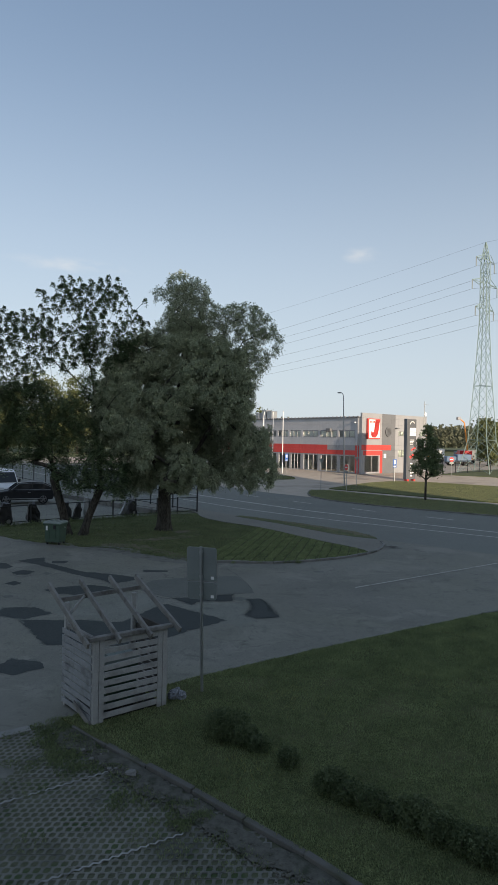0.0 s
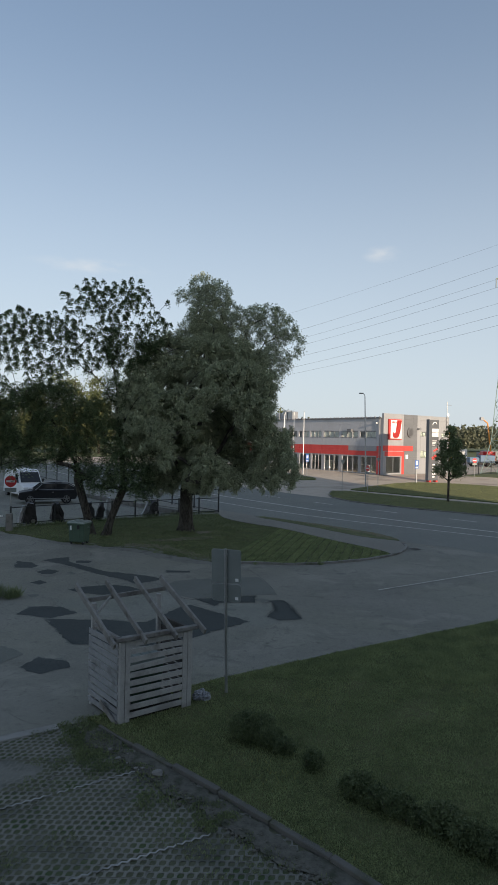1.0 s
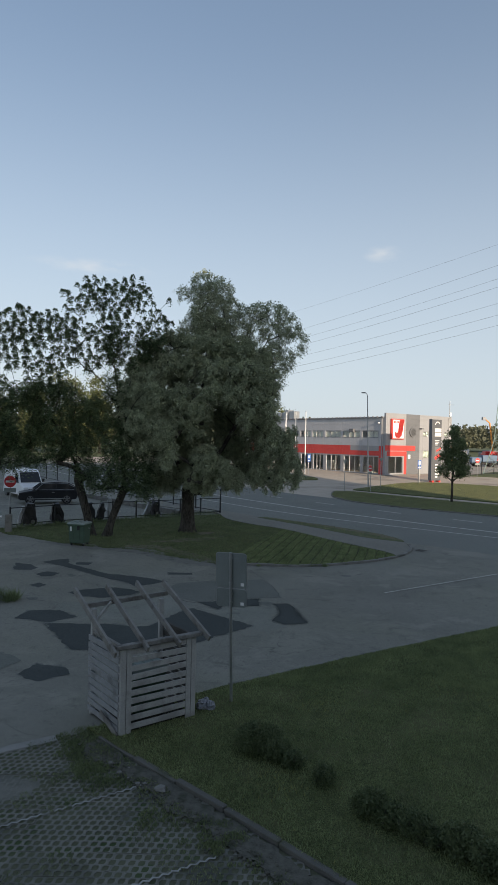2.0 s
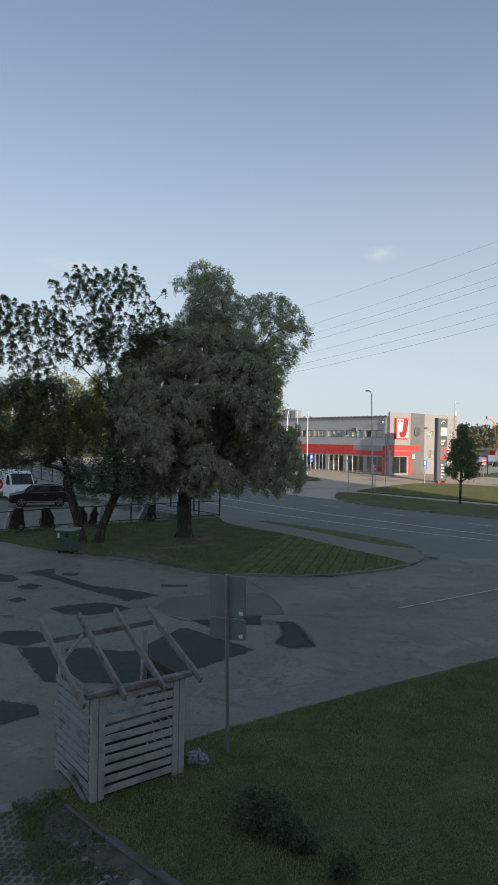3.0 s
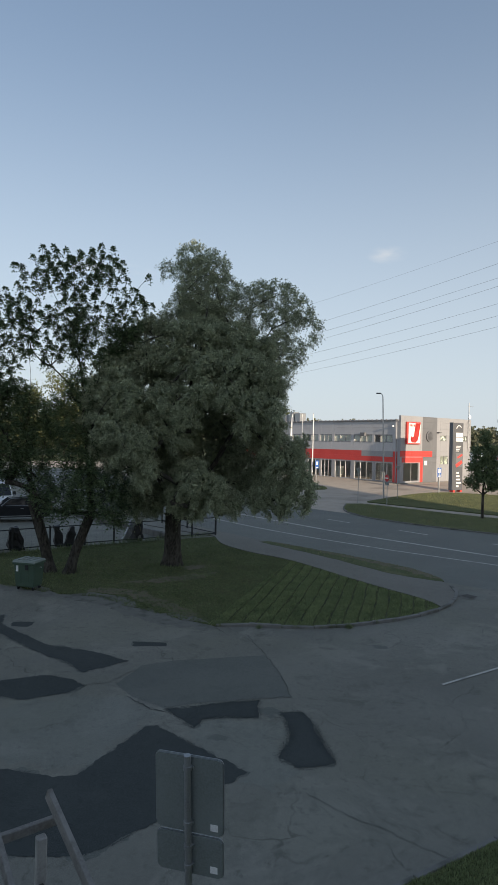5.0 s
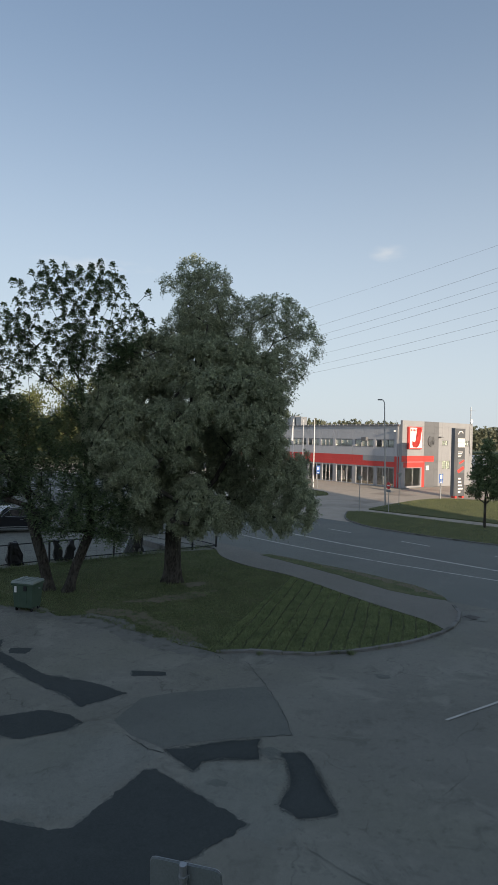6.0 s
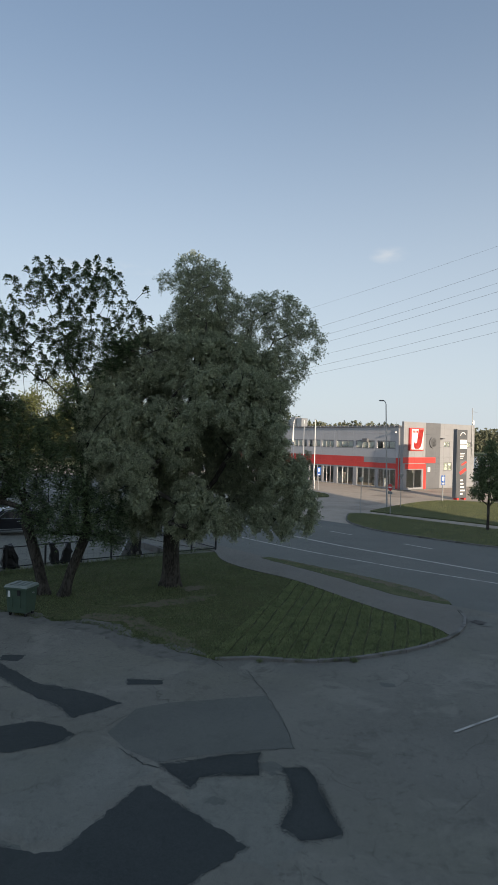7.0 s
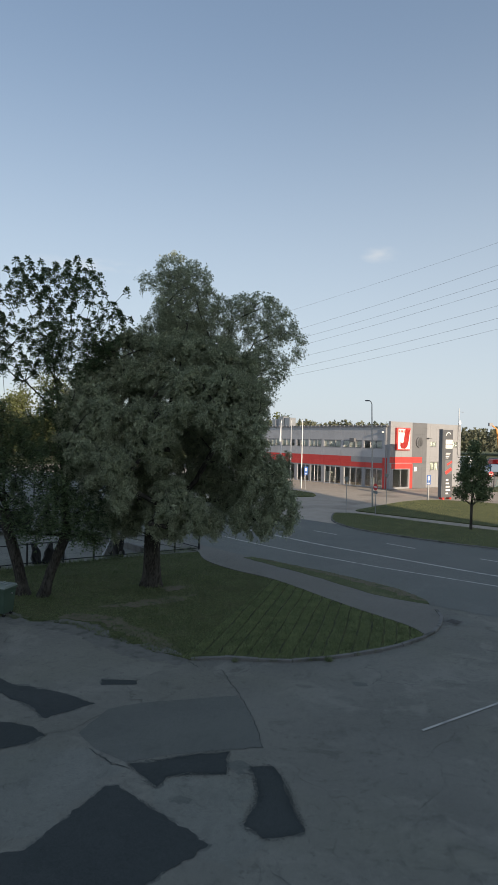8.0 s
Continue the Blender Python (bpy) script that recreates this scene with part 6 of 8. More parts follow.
# ---- the green waste container ----
bin_ = thing("waste_container", pose(-8.75, 29.05, 0, 0, 0, -12) @ Matrix.Diagonal((0.76, 0.84, 1.06, 1)), "dark green wheeled waste container with a faded lid", "waste container")
bm = bmesh.new()
lo = [bm.verts.new(p) for p in ((-0.49, -0.34, 0.12), (0.49, -0.34, 0.12), (0.49, 0.32, 0.12), (-0.49, 0.32, 0.12))]
hi = [bm.verts.new(p) for p in ((-0.55, -0.42, 0.93), (0.55, -0.42, 0.93), (0.55, 0.4, 0.93), (-0.55, 0.4, 0.93))]
bm.faces.new(lo[::-1])
bm.faces.new(hi)
for k in range(4):
    bm.faces.new((lo[k], lo[(k + 1) % 4], hi[(k + 1) % 4], hi[k]))
bmesh.ops.bevel(bm, geom=bm.edges[:], offset=0.035, segments=3, profile=0.5, affect="EDGES")
part("body", bm, M_BINGREEN, bin_)
part("rim", boxed(-0.6, -0.47, 0.9, 0.6, 0.44, 0.965, bevel=0.02), M_BINGREEN, bin_)
bm = boxed(-0.61, -0.48, 0.972, 0.61, 0.45, 1.05)
top = [v for v in bm.verts if v.co.z > 1.0]
for v in top:
    v.co.x *= 0.92
    v.co.y *= 0.88
bmesh.ops.bevel(bm, geom=bm.edges[:], offset=0.02, segments=2, profile=0.5, affect="EDGES")
lid = part("lid", bm, M_BINLID, bin_, "faded pale green lid")
for x in (-0.3, 0.0, 0.3):
    part("ridge", boxed(x - 0.06, -0.38, 1.05, x + 0.06, 0.34, 1.075, bevel=0.01), M_BINLID, lid)
for x in (-0.2, 0.2):
    part("rib", boxed(x - 0.02, -0.402, 0.3, x + 0.02, -0.33, 0.89, bevel=0.008), M_BINGREEN, bin_)
part("lock_plate", boxed(0.08, -0.455, 0.72, 0.24, -0.40, 0.9, bevel=0.01), M_BLACK, bin_)
part("label", boxed(-0.4, -0.447, 0.66, -0.3, -0.385, 0.86), M_STICKER, bin_, "white label sticker")
for x in (-0.4, 0.4):
    for y in (-0.24, 0.26):
        w = part("wheel", rodded((x - 0.025, y, 0.08), (x + 0.025, y, 0.08), 0.08, n=14), M_TYRE, bin_)
        part("fork", boxed(x - 0.035, y - 0.03, 0.09, x + 0.035, y + 0.03, 0.19, bevel=0.006), M_STEEL, w)
for x in (-0.62, 0.62):
    part("trunnion", rodded((x - 0.04, 0, 0.78), (x + 0.04, 0, 0.78), 0.025, n=10), M_STEEL, bin_)
copy_thing(bin_, pose(-2.41, 10.70, 0.075, 0, 0, 36.5) @ pose(0.66, 0.50, 0, 0, 0, 180) @ Matrix.Diagonal((0.78, 0.84, 0.86, 1)))


# ---- fences round the parking yard ----
def fence(name, line, high, every, label, bars, group):
    """Dark steel posts, rails and upright wires along a line."""
    owner = thing(name, pose(0, 0, 0), label, "fence", group)
    pts = [Vector(p) for p in line]
    for a, b in zip(pts, pts[1:]):
        n = max(1, round((b - a).length / every))
        for k in range(n):
            p, q = a.lerp(b, k / n), a.lerp(b, (k + 1) / n)
            zp, zq = lie(p.y) + 0.02, lie(q.y) + 0.02
            part("fence_post", rodded((p.x, p.y, zp - 0.2), (p.x, p.y, zp + high + 0.08), 0.052, n=4), M_FENCE, owner)
            for h in (0.12, high):
                part("rail", rodded((p.x, p.y, zp + h), (q.x, q.y, zq + h), 0.028, n=5), M_FENCE, owner)
            bm = bmesh.new()
            m = int((q - p).length / bars)
            for i in range(1, m):
                s = p.lerp(q, i / m)
                z = zp + (zq - zp) * i / m
                rod(bm, (s.x, s.y, z + 0.12), (s.x, s.y, z + high), 0.0016, n=3, cap=False)
            for h in (0.4, 0.7):
                rod(bm, (p.x, p.y, zp + h), (q.x, q.y, zq + h), 0.0022, n=3, cap=False)
            part("wire_panel", bm, M_FENCE, owner, "thin wire mesh panel")
    e = pts[-1]
    part("fence_post", rodded((e.x, e.y, lie(e.y) - 0.2), (e.x, e.y, lie(e.y) + high + 0.1), 0.045, n=6), M_FENCE, owner)
    return owner


fence("yard_fence", [(-14.2, 34.0), (-12.35, 36.0), (-9.5, 38.3), (-5.6, 41.0), (-3.05, 42.7)], 1.05, 1.5, "low dark steel fence with wire panels along the grass", 0.3, "fences")
fence("roadside_fence", [(-3.05, 42.9), (-9.0, 49.5), (-16.0, 57.5), (-26.0, 69.0), (-40.0, 85.0)], 1.6, 2.9, "taller dark steel fence beside the road", 0.2, "fences")

# Low wall of rough concrete blocks between the yard and the road
low_wall = thing("low_wall", pose(0, 0, 0), "low rough concrete block wall at the yard's edge", "wall")
wall_line = [Vector(p) for p in ((-5.7, 41.1), (-7.25, 42.9), (-10.4, 46.4), (-16.0, 52.2))]
wall_rng = random.Random(17)
for p, q in zip(wall_line, wall_line[1:]):
    count = round((q - p).length / 0.62)
    for k in range(count):
        m_ = p.lerp(q, (k + 0.5) / count)
        d_ = (q - p).normalized()
        bm = boxed(-0.30, -0.13, -0.05, 0.30, 0.13, 0.33 + wall_rng.uniform(-0.04, 0.03), bevel=0.025)
        for v in bm.verts:
            v.co += Vector((noise.noise(v.co * 5 + Vector((k, 0, 0))), noise.noise(v.co * 5 + Vector((0, k, 0))), 0)) * 0.02
        bmesh.ops.transform(bm, verts=bm.verts[:], matrix=pose(m_.x, m_.y, lie(m_.y), 0, 0, math.degrees(math.atan2(d_.y, d_.x)) + wall_rng.uniform(-2, 2)))
        part("block", bm, M_KERB, low_wall)

# Boom barrier and its sign at the yard's gate
gate = thing("boom_barrier", pose(-13.6, 32.4, 0, 0, 0, 10), "red and white boom barrier with a pale motor housing", "barrier")
part("housing", boxed(-0.16, -0.16, 0.0, 0.16, 0.16, 0.95, bevel=0.02), M_KERB, gate)
for k in range(10):
    part("boom_stripe", boxed(-0.3 - 0.5 * k - 0.5, -0.2, 0.8, -0.3 - 0.5 * k, -0.165, 0.89), (M_WHITE, M_SIGNRED)[k % 2], gate)


def disc_sign(x, y, high, r, kind, label, turn=0.0, thin=0.03, zbase=None):
    """A sign pole: a no-entry disc, a blue plate, or the back of a triangle."""
    z = (lie(y) if zbase is None else zbase)
    t = thing("traffic_sign", pose(x, y, z, 0, 0, turn), label, "road sign", "traffic signs")
    part("pole", rodded((0, 0, -0.2), (0, 0, high + r), thin, n=8), M_STEEL, t)
    bm = bmesh.new()
    if kind == "no_entry":
        rod(bm, (0, -0.055, high), (0, -0.035, high), r, n=28)
        p = part("disc", bm, M_SIGNRED, t, "red no-entry disc with a white bar")
        part("bar", boxed(-r * 0.72, -0.066, high - r * 0.17, r * 0.72, -0.056, high + r * 0.17), M_WHITE, p)
        part("plate", boxed(-r, -0.05, high - r * 1.9, r, -0.035, high - r * 1.15), M_SIGNBACK, t)
    elif kind == "blue":
        box(bm, -r, -0.05, high - r, r, -0.035, high + r, bevel=0.006)
        p = part("plate", bm, M_SIGNBLUE, t, "blue plate with white marks")
        part("mark", boxed(-r * 0.55, -0.06, high - r * 0.5, -r * 0.1, -0.051, high + r * 0.6), M_WHITE, p)
        part("mark", boxed(r * 0.1, -0.06, high - r * 0.5, r * 0.5, -0.051, high + r * 0.6), M_WHITE, p)
        q = part("lower_plate", boxed(-r, -0.05, high - r * 1.75, r, -0.035, high - r * 1.1, bevel=0.006), M_SIGNBLUE, t)
        part("mark", boxed(-r * 0.7, -0.06, high - r * 1.55, r * 0.6, -0.051, high - r * 1.3), M_WHITE, q)
    else:
        vs = [bm.verts.new((sx * r, yy, high + sz * r)) for yy in (-0.05, -0.03) for sx, sz in ((-1, 0.7), (1, 0.7), (0, -1.0))]
        bm.faces.new(vs[:3][::-1])
        bm.faces.new(vs[3:])
        for k in range(3):
            bm.faces.new((vs[k], vs[(k + 1) % 3], vs[3 + (k + 1) % 3], vs[3 + k]))
        bmesh.ops.recalc_face_normals(bm, faces=bm.faces[:])
        part("triangle", bm, M_SIGNBACK, t, "grey back of a triangular sign")
    return t


disc_sign(-14.6, 34.9, 2.5, 0.33, "no_entry", "round red no-entry sign on a dark post by the gate", 8, 0.03)
disc_sign(7.96, 60.7, 3.0, 0.28, "triangle", "grey back of a give-way sign on a pole", 5)
disc_sign(10.6, 61.2, 2.35, 0.31, "no_entry", "red no-entry sign beside the drive", -66)
disc_sign(12.4, 65.4, 3.0, 0.26, "triangle", "grey back of a give-way sign by the bank", 10)
disc_sign(17.95, 71.3, 2.35, 0.36, "blue", "blue and white information sign on a pale post", 42, 0.07)
disc_sign(5.7, 78.6, 2.3, 0.34, "blue", "blue parking sign in front of the showroom", 50)
disc_sign(27.66, 80.0, 2.2, 0.31, "no_entry", "red no-entry sign by the tower fence", 12)

# Street lamp and flagpoles
lamp = thing("street_lamp", pose(11.1, 65.3, lie(65.3), 0, 0, 0), "tall grey steel street lamp with a curved arm", "street lamp")
part("pole", rodded((0, 0, -0.2), (-0.30, 0, 9.75), 0.085, 0.05, 10), M_STEEL, lamp)
arm = bmesh.new()
arc = [(-0.30 - 0.3 * (1 - math.cos(a)), 0, 9.7 + 0.4 * math.sin(a)) for a in (radians(q) for q in range(0, 91, 15))]
for p, q in zip(arc, arc[1:]):
    rod(arm, p, q, 0.04, n=8)
part("arm", arm, M_STEEL, lamp)
part("lamp_head", boxed(-0.95, -0.1, 10.03, -0.5, 0.1, 10.15, bevel=0.04), M_CLADDARK, lamp)
for k, (x, y) in enumerate(((5.25, 79.4), (4.05, 81.2), (2.9, 83.0))):
    fp = thing("flagpole", pose(x, y, lie(y)), "white flagpole in front of the showroom", "flagpole", "flagpoles")
    part("pole", rodded((0, 0, -0.1), (0, 0, 8.1), 0.075, 0.045, 10), M_WHITE, fp)
    part("cap", rodded((0, 0, 8.1), (0, 0, 8.2), 0.07, 0.03, 10), M_STEEL, fp)
    if k == 2:
        part("furled_flag", rodded((-0.12, 0, 5.4), (-0.05, 0, 7.9), 0.16, 0.05, 7), M_WHITE, fp)


# ---- the power line ----
tower = thing("power_pylon", pose(34.6, 87.5, lie(87.5), 0, 0, 41.5), "pale green steel lattice power pylon", "pylon")
LEVELS = [(0, 2.45), (2.4, 1.9), (4.8, 1.42), (7.4, 1.26), (10, 1.10), (12.6, 0.94), (15.2, 0.79), (17.6, 0.68), (19.8, 0.59), (21.8, 0.52), (23.6, 0.49), (25.4, 0.49), (27.2, 0.49), (29.0, 0.49), (30.6, 0.46), (32.2, 0.24), (33.4, 0.03)]
SIGNS = ((-1, -1), (1, -1), (1, 1), (-1, 1))
for sx, sy in SIGNS:
    for (z0, w0), (z1, w1) in zip(LEVELS, LEVELS[1:]):
        part("leg", beamed((sx * w0, sy * w0, z0), (sx * w1, sy * w1, z1), 0.09, 0.09, (sx, sy, 0)), M_LATTICE, tower)
for (z0, w0), (z1, w1) in zip(LEVELS[:-2], LEVELS[1:-1]):
    for k in range(4):
        (ax, ay), (bx, by) = SIGNS[k], SIGNS[(k + 1) % 4]
        part("brace", beamed((ax * w0, ay * w0, z0), (bx * w1, by * w1, z1), 0.045, 0.045), M_LATTICE, tower)
        part("brace", beamed((bx * w0, by * w0, z0), (ax * w1, ay * w1, z1), 0.045, 0.045), M_LATTICE, tower)
        if int(z1 * 10) in (48, 126, 254, 290):
            part("ring_bar", beamed((ax * w1, ay * w1, z1), (bx * w1, by * w1, z1), 0.07, 0.07), M_LATTICE, tower)
ARMS = ((23.6, 2.7), (27.2, 3.7), (30.6, 2.7))
for z, reach in ARMS:
    for s in (-1, 1):
        bm = bmesh.new()
        for w in (-0.5, 0.5):
            beam(bm, (s * 0.5, w, z), (s * reach, 0, z + 0.15), 0.07, 0.07)
            beam(bm, (s * 0.5, w, z + 0.9), (s * reach, 0, z + 0.15), 0.06, 0.06)
            beam(bm, (s * 1.2, w * 0.55, z + 0.08), (s * 1.2, -w * 0.55, z + 0.08), 0.05, 0.05)
        arm_ = part("arm", bm, M_LATTICE, tower)
        part("insulator", rodded((s * reach, 0, z + 0.1), (s * reach, 0, z - 1.2), 0.065, n=8), M_SIGNBACK, arm_)


def cable(p, q, sag, name="power_cable", thick=0.022):
    """A hanging cable between two points."""
    cu = bpy.data.curves.new(name, "CURVE")
    cu.dimensions = "3D"
    cu.bevel_depth, cu.bevel_resolution = 0.022, 0
    sp = cu.splines.new("POLY")
    n = 24
    sp.points.add(n)
    for i in range(n + 1):
        s = i / n
        v = Vector(p).lerp(Vector(q), s)
        sp.points[i].co = (v.x, v.y, v.z - 4 * sag * s * (1 - s), 1)
    cu.materials.append(M_WIRE)
    cu.bevel_depth = thick
    return tagged(new(name, cu), "thin grey overhead power cable", "cable", "power cables")


turn = Matrix.Rotation(radians(41.5), 3, "Z")
z0 = lie(87.5)
AWAY = Vector((-0.62, 0.785, 0)) * 230
for z, reach in ARMS:
    for s in (-1, 1):
        p = turn @ Vector((s * reach, 0, 0)) + Vector((34.6, 87.5, z0 + z - 1.2))
        cable(p, p + AWAY, 6.0, thick=0.016)
        cable(p, p - AWAY * 0.9, 4.5, thick=0.016)
top = Vector((34.6, 87.5, z0 + 33.4))
cable(top, top + AWAY, 4.5, thick=0.012)
cable(top, top - AWAY * 0.9, 3.0, thick=0.012)

# ---- the work yard beyond, and the woods ----
def rough_truck(x, y, turn_, colour, label, long=6.5, high=2.6):
    t = thing("truck", pose(x, y, lie(y), 0, 0, turn_), label, "truck", "vehicles in the work yard")
    part("cargo_box", boxed(-long / 2, -1.2, 0.9, long / 2 - 2.0, 1.2, high + 0.4, bevel=0.05), colour, t)
    part("cab", boxed(long / 2 - 1.9, -1.1, 0.7, long / 2, 1.1, high, bevel=0.15), colour, t)
    part("windscreen", boxed(long / 2 + 0.004, -0.95, 1.6, long / 2 + 0.02, 0.95, high - 0.25), M_CARGLASS, t)
    part("chassis", boxed(-long / 2, -0.9, 0.5, long / 2 - 0.2, 0.9, 0.88), M_BLACK, t)
    for xx in (-long / 2 + 0.9, long / 2 - 1.0):
        for yy in (-1.0, 1.0):
            part("wheel", rodded((xx, yy - 0.15, 0.48), (xx, yy + 0.15, 0.48), 0.48, n=16), M_TYRE, t)
    return t


rough_truck(46.3, 127, 82, M_SIGNRED, "red box truck in the far work yard", 5.0, 2.4)
rough_truck(40.8, 115, 175, M_BLUEVAN, "blue-grey box truck in the far work yard", 4.6, 1.8)
rough_truck(38.0, 130, 80, M_CLADMID, "grey van in the far work yard", 4.8, 1.9)
rough_truck(45.0, 141, 85, M_WHITE, "white box truck in the far work yard", 6.0, 2.6)
rough_truck(50.5, 138, 100, M_CLADDARK, "dark grey truck in the far work yard", 6.0, 2.5)
rough_truck(39.5, 142, 60, M_BLUEVAN, "blue van in the far work yard", 4.6, 2.0)
rough_truck(42.5, 133, 70, M_WHITE, "white van in the far work yard", 5.5, 2.3)
for x, y, h, lean in ((48.4, 131, 9.6, -0.6), (42.0, 140, 8.5, 0.3), (38.0, 150, 8.0, 0.2)):
    cr = thing("aerial_lift", pose(x, y, lie(y)), "orange aerial work lift with its boom raised", "work lift", "work lifts")
    part("base", boxed(-1.2, -0.9, 0.3, 1.2, 0.9, 1.3, bevel=0.1), M_ORANGE, cr)
    for xx in (-1.0, 1.0):
        for yy in (-0.9, 0.9):
            part("wheel", rodded((xx, yy - 0.14, 0.36), (xx, yy + 0.14, 0.36), 0.42, n=14), M_TYRE, cr)
    part("boom", beamed((0.4, 0, 1.4), (lean, 0, h * 0.92), 0.24, 0.3, (0, 1, 0)), M_ORANGE, cr)
    part("boom", beamed((lean, 0, h * 0.92), (lean - 1.0, 0, h), 0.25, 0.25, (0, 1, 0)), M_ORANGE, cr)
    part("basket", boxed(lean - 1.6, -0.4, h - 0.2, lean - 0.9, 0.4, h + 0.45, bevel=0.03), M_CLADMID, cr)
tagged(sheet("work_yard", [(31, 96), (60, 112), (95, 135), (90, 190), (20, 190), (26, 120)], M_YARD, 0.01), "gravelled work yard beyond the fence", "yard", kind="structure")
fence("tower_fence", [(27.5, 83.0), (40.0, 93.5), (60, 110)], 1.8, 3.0, "grey wire fence round the work yard", 0.5, "fences")


def clump_tree(rng, x, y, high, wide, count, size, mat, label, name="broadleaf_tree", conic=0.0):
    """A far tree: trunk, limbs and an uneven crown of leaf clumps."""
    t = thing(name, pose(0, 0, 0), label, "tree", "far trees")
    z = lie(y)
    n = 16
    h = rng.uniform(0.28, 0.95, n)
    lob = []
    for q in h:
        r = wide * (0.42 - 0.22 * abs(q - 0.5)) * (1 - conic * q)
        a = rng.uniform(0, 6.28)
        d = rng.uniform(0, wide * 0.32) * (1 - 0.6 * q)
        lob.append((x + d * math.cos(a), y + d * math.sin(a), z + q * high - r * 0.4, r * 0.75, r * 0.75, r * 0.6))
    tips = lobes_sample(rng, lob, 110)
    pos, par, load, ends = branches([[(x, y, z - 0.2), (x, y, z + high * 0.35), (x, y, z + high * 0.85)]], tips, 1.0, 0.2, rng)
    limb_mesh("trunk", pos, par, load, 0.02 * high, 0.03, M_BARK, t, 5)
    c = np.repeat(tips, count // 110, 0)
    c = c + rng.normal(size=c.shape) * wide * 0.055
    a, w = leaves_at(rng, c, size, size * 0.7, 0.3, 0.8)
    cards("crown", c, a, w, mat, t)
    return t


rng = np.random.default_rng(77)
for x, y, h, w in ((-58, 150, 17, 13), (-49.5, 152, 20.5, 14), (-41.5, 152, 20.0, 13), (-45.5, 158, 17, 13), (-33, 168, 17, 12), (-70, 158, 17, 13), (-84, 165, 18, 14), (-22, 172, 15, 11)):
    clump_tree(rng, x, y, h, w, 7000, 0.55, M_FAR, "sunlit yellow-green tree across the road")
for x, y, h, w in ((63, 150, 6.5, 7), (72, 160, 8, 9), (82, 150, 12, 10), (4, 128, 11.5, 7), (47.5, 117, 9.5, 7.5), (53.5, 121, 11.5, 8.5)):
    clump_tree(rng, x, y, h, w, 5500, 0.5, M_FAR, "broadleaf tree at the edge of the work yard")

# Far woods: a belt of pines, uncountable
rng = np.random.default_rng(91)
cs, als, acs = [], [], []
for k in range(1700):
    x = rng.uniform(-190, 300)
    y = rng.uniform(330, 420)
    h = rng.uniform(12.8, 15.6) + 2.0 * (x < 70) + lie(y)
    m = 52
    q = rng.uniform(0.25, 1.0, m)
    r = (1.02 - q) * 3.6 * rng.uniform(0.5, 1.0, m) + 0.2
    a = rng.uniform(0, 6.28, m)
    cs.append(np.stack([x + r * np.cos(a), y + r * np.sin(a), q * h], 1))
c = np.concatenate(cs)
a, w = leaves_at(rng, c, 1.9, 1.3, 0.2, 0.8)
blade_mesh("far_woods", c - a, a * 2, w, M_PINE, "dark pine woods along the horizon")


# ---- parked vehicles in the yard ----
def slab(name, side, w0, w1, mat, owner, bevel=0.05, zsplit=None, label=""):
    """A body from its side outline (x, z), narrowing from half width w0 at the bottom to w1 at the top."""
    bm = bmesh.new()
    zs = [z for x, z in side]
    lo, hi = min(zs), max(zs)
    rows = []
    for s in (-1, 1):
        rows.append([bm.verts.new((x, s * (w0 + (w1 - w0) * (z - lo) / (hi - lo)), z)) for x, z in side])
    bm.faces.new(rows[0])
    bm.faces.new(rows[1][::-1])
    n = len(side)
    for k in range(n):
        bm.faces.new((rows[0][k], rows[1][k], rows[1][(k + 1) % n], rows[0][(k + 1) % n]))
    bmesh.ops.recalc_face_normals(bm, faces=bm.faces[:])
    bmesh.ops.bevel(bm, geom=bm.edges[:], offset=bevel, segments=2, profile=0.5, affect="EDGES")
    return part(name, bm, mat, owner, label, smooth=False)


def side_glass(owner, pts, w0, w1, lo, hi):
    for s in (-1, 1):
        bm = bmesh.new()
        vs = [bm.verts.new((x, s * (w0 + (w1 - w0) * (z - lo) / (hi - lo) + 0.012), z)) for x, z in pts]
        bm.faces.new(vs if s < 0 else vs[::-1])
        part("side_window", bm, M_CARGLASS, owner)


def wheels(owner, xs_, half, r):
    for x in xs_:
        for s in (-1, 1):
            w = new("wheel")
            w.parent = owner
            part("tyre", rodded((x, s * (half - 0.2), r), (x, s * (half + 0.01), r), r, n=22), M_TYRE, w)
            part("rim", rodded((x, s * (half - 0.02), r), (x, s * (half + 0.025), r), r * 0.66, n=18), M_TYRE, w)
            for k in range(5):
                a = 2 * math.pi * k / 5 + 0.3
                tip = (x + r * 0.62 * math.cos(a), s * (half + 0.03), r + r * 0.62 * math.sin(a))
                part("spoke", rodded((x, s * (half + 0.03), r), tip, r * 0.13, r * 0.17, 6), M_RIM, w)
            ring = bmesh.new()
            for k in range(18):
                a, b = 2 * math.pi * k / 18, 2 * math.pi * (k + 1) / 18
                rod(ring, (x + r * 0.66 * math.cos(a), s * (half + 0.025), r + r * 0.66 * math.sin(a)), (x + r * 0.66 * math.cos(b), s * (half + 0.025), r + r * 0.66 * math.sin(b)), r * 0.045, n=5)
            part("rim", ring, M_RIM, w)


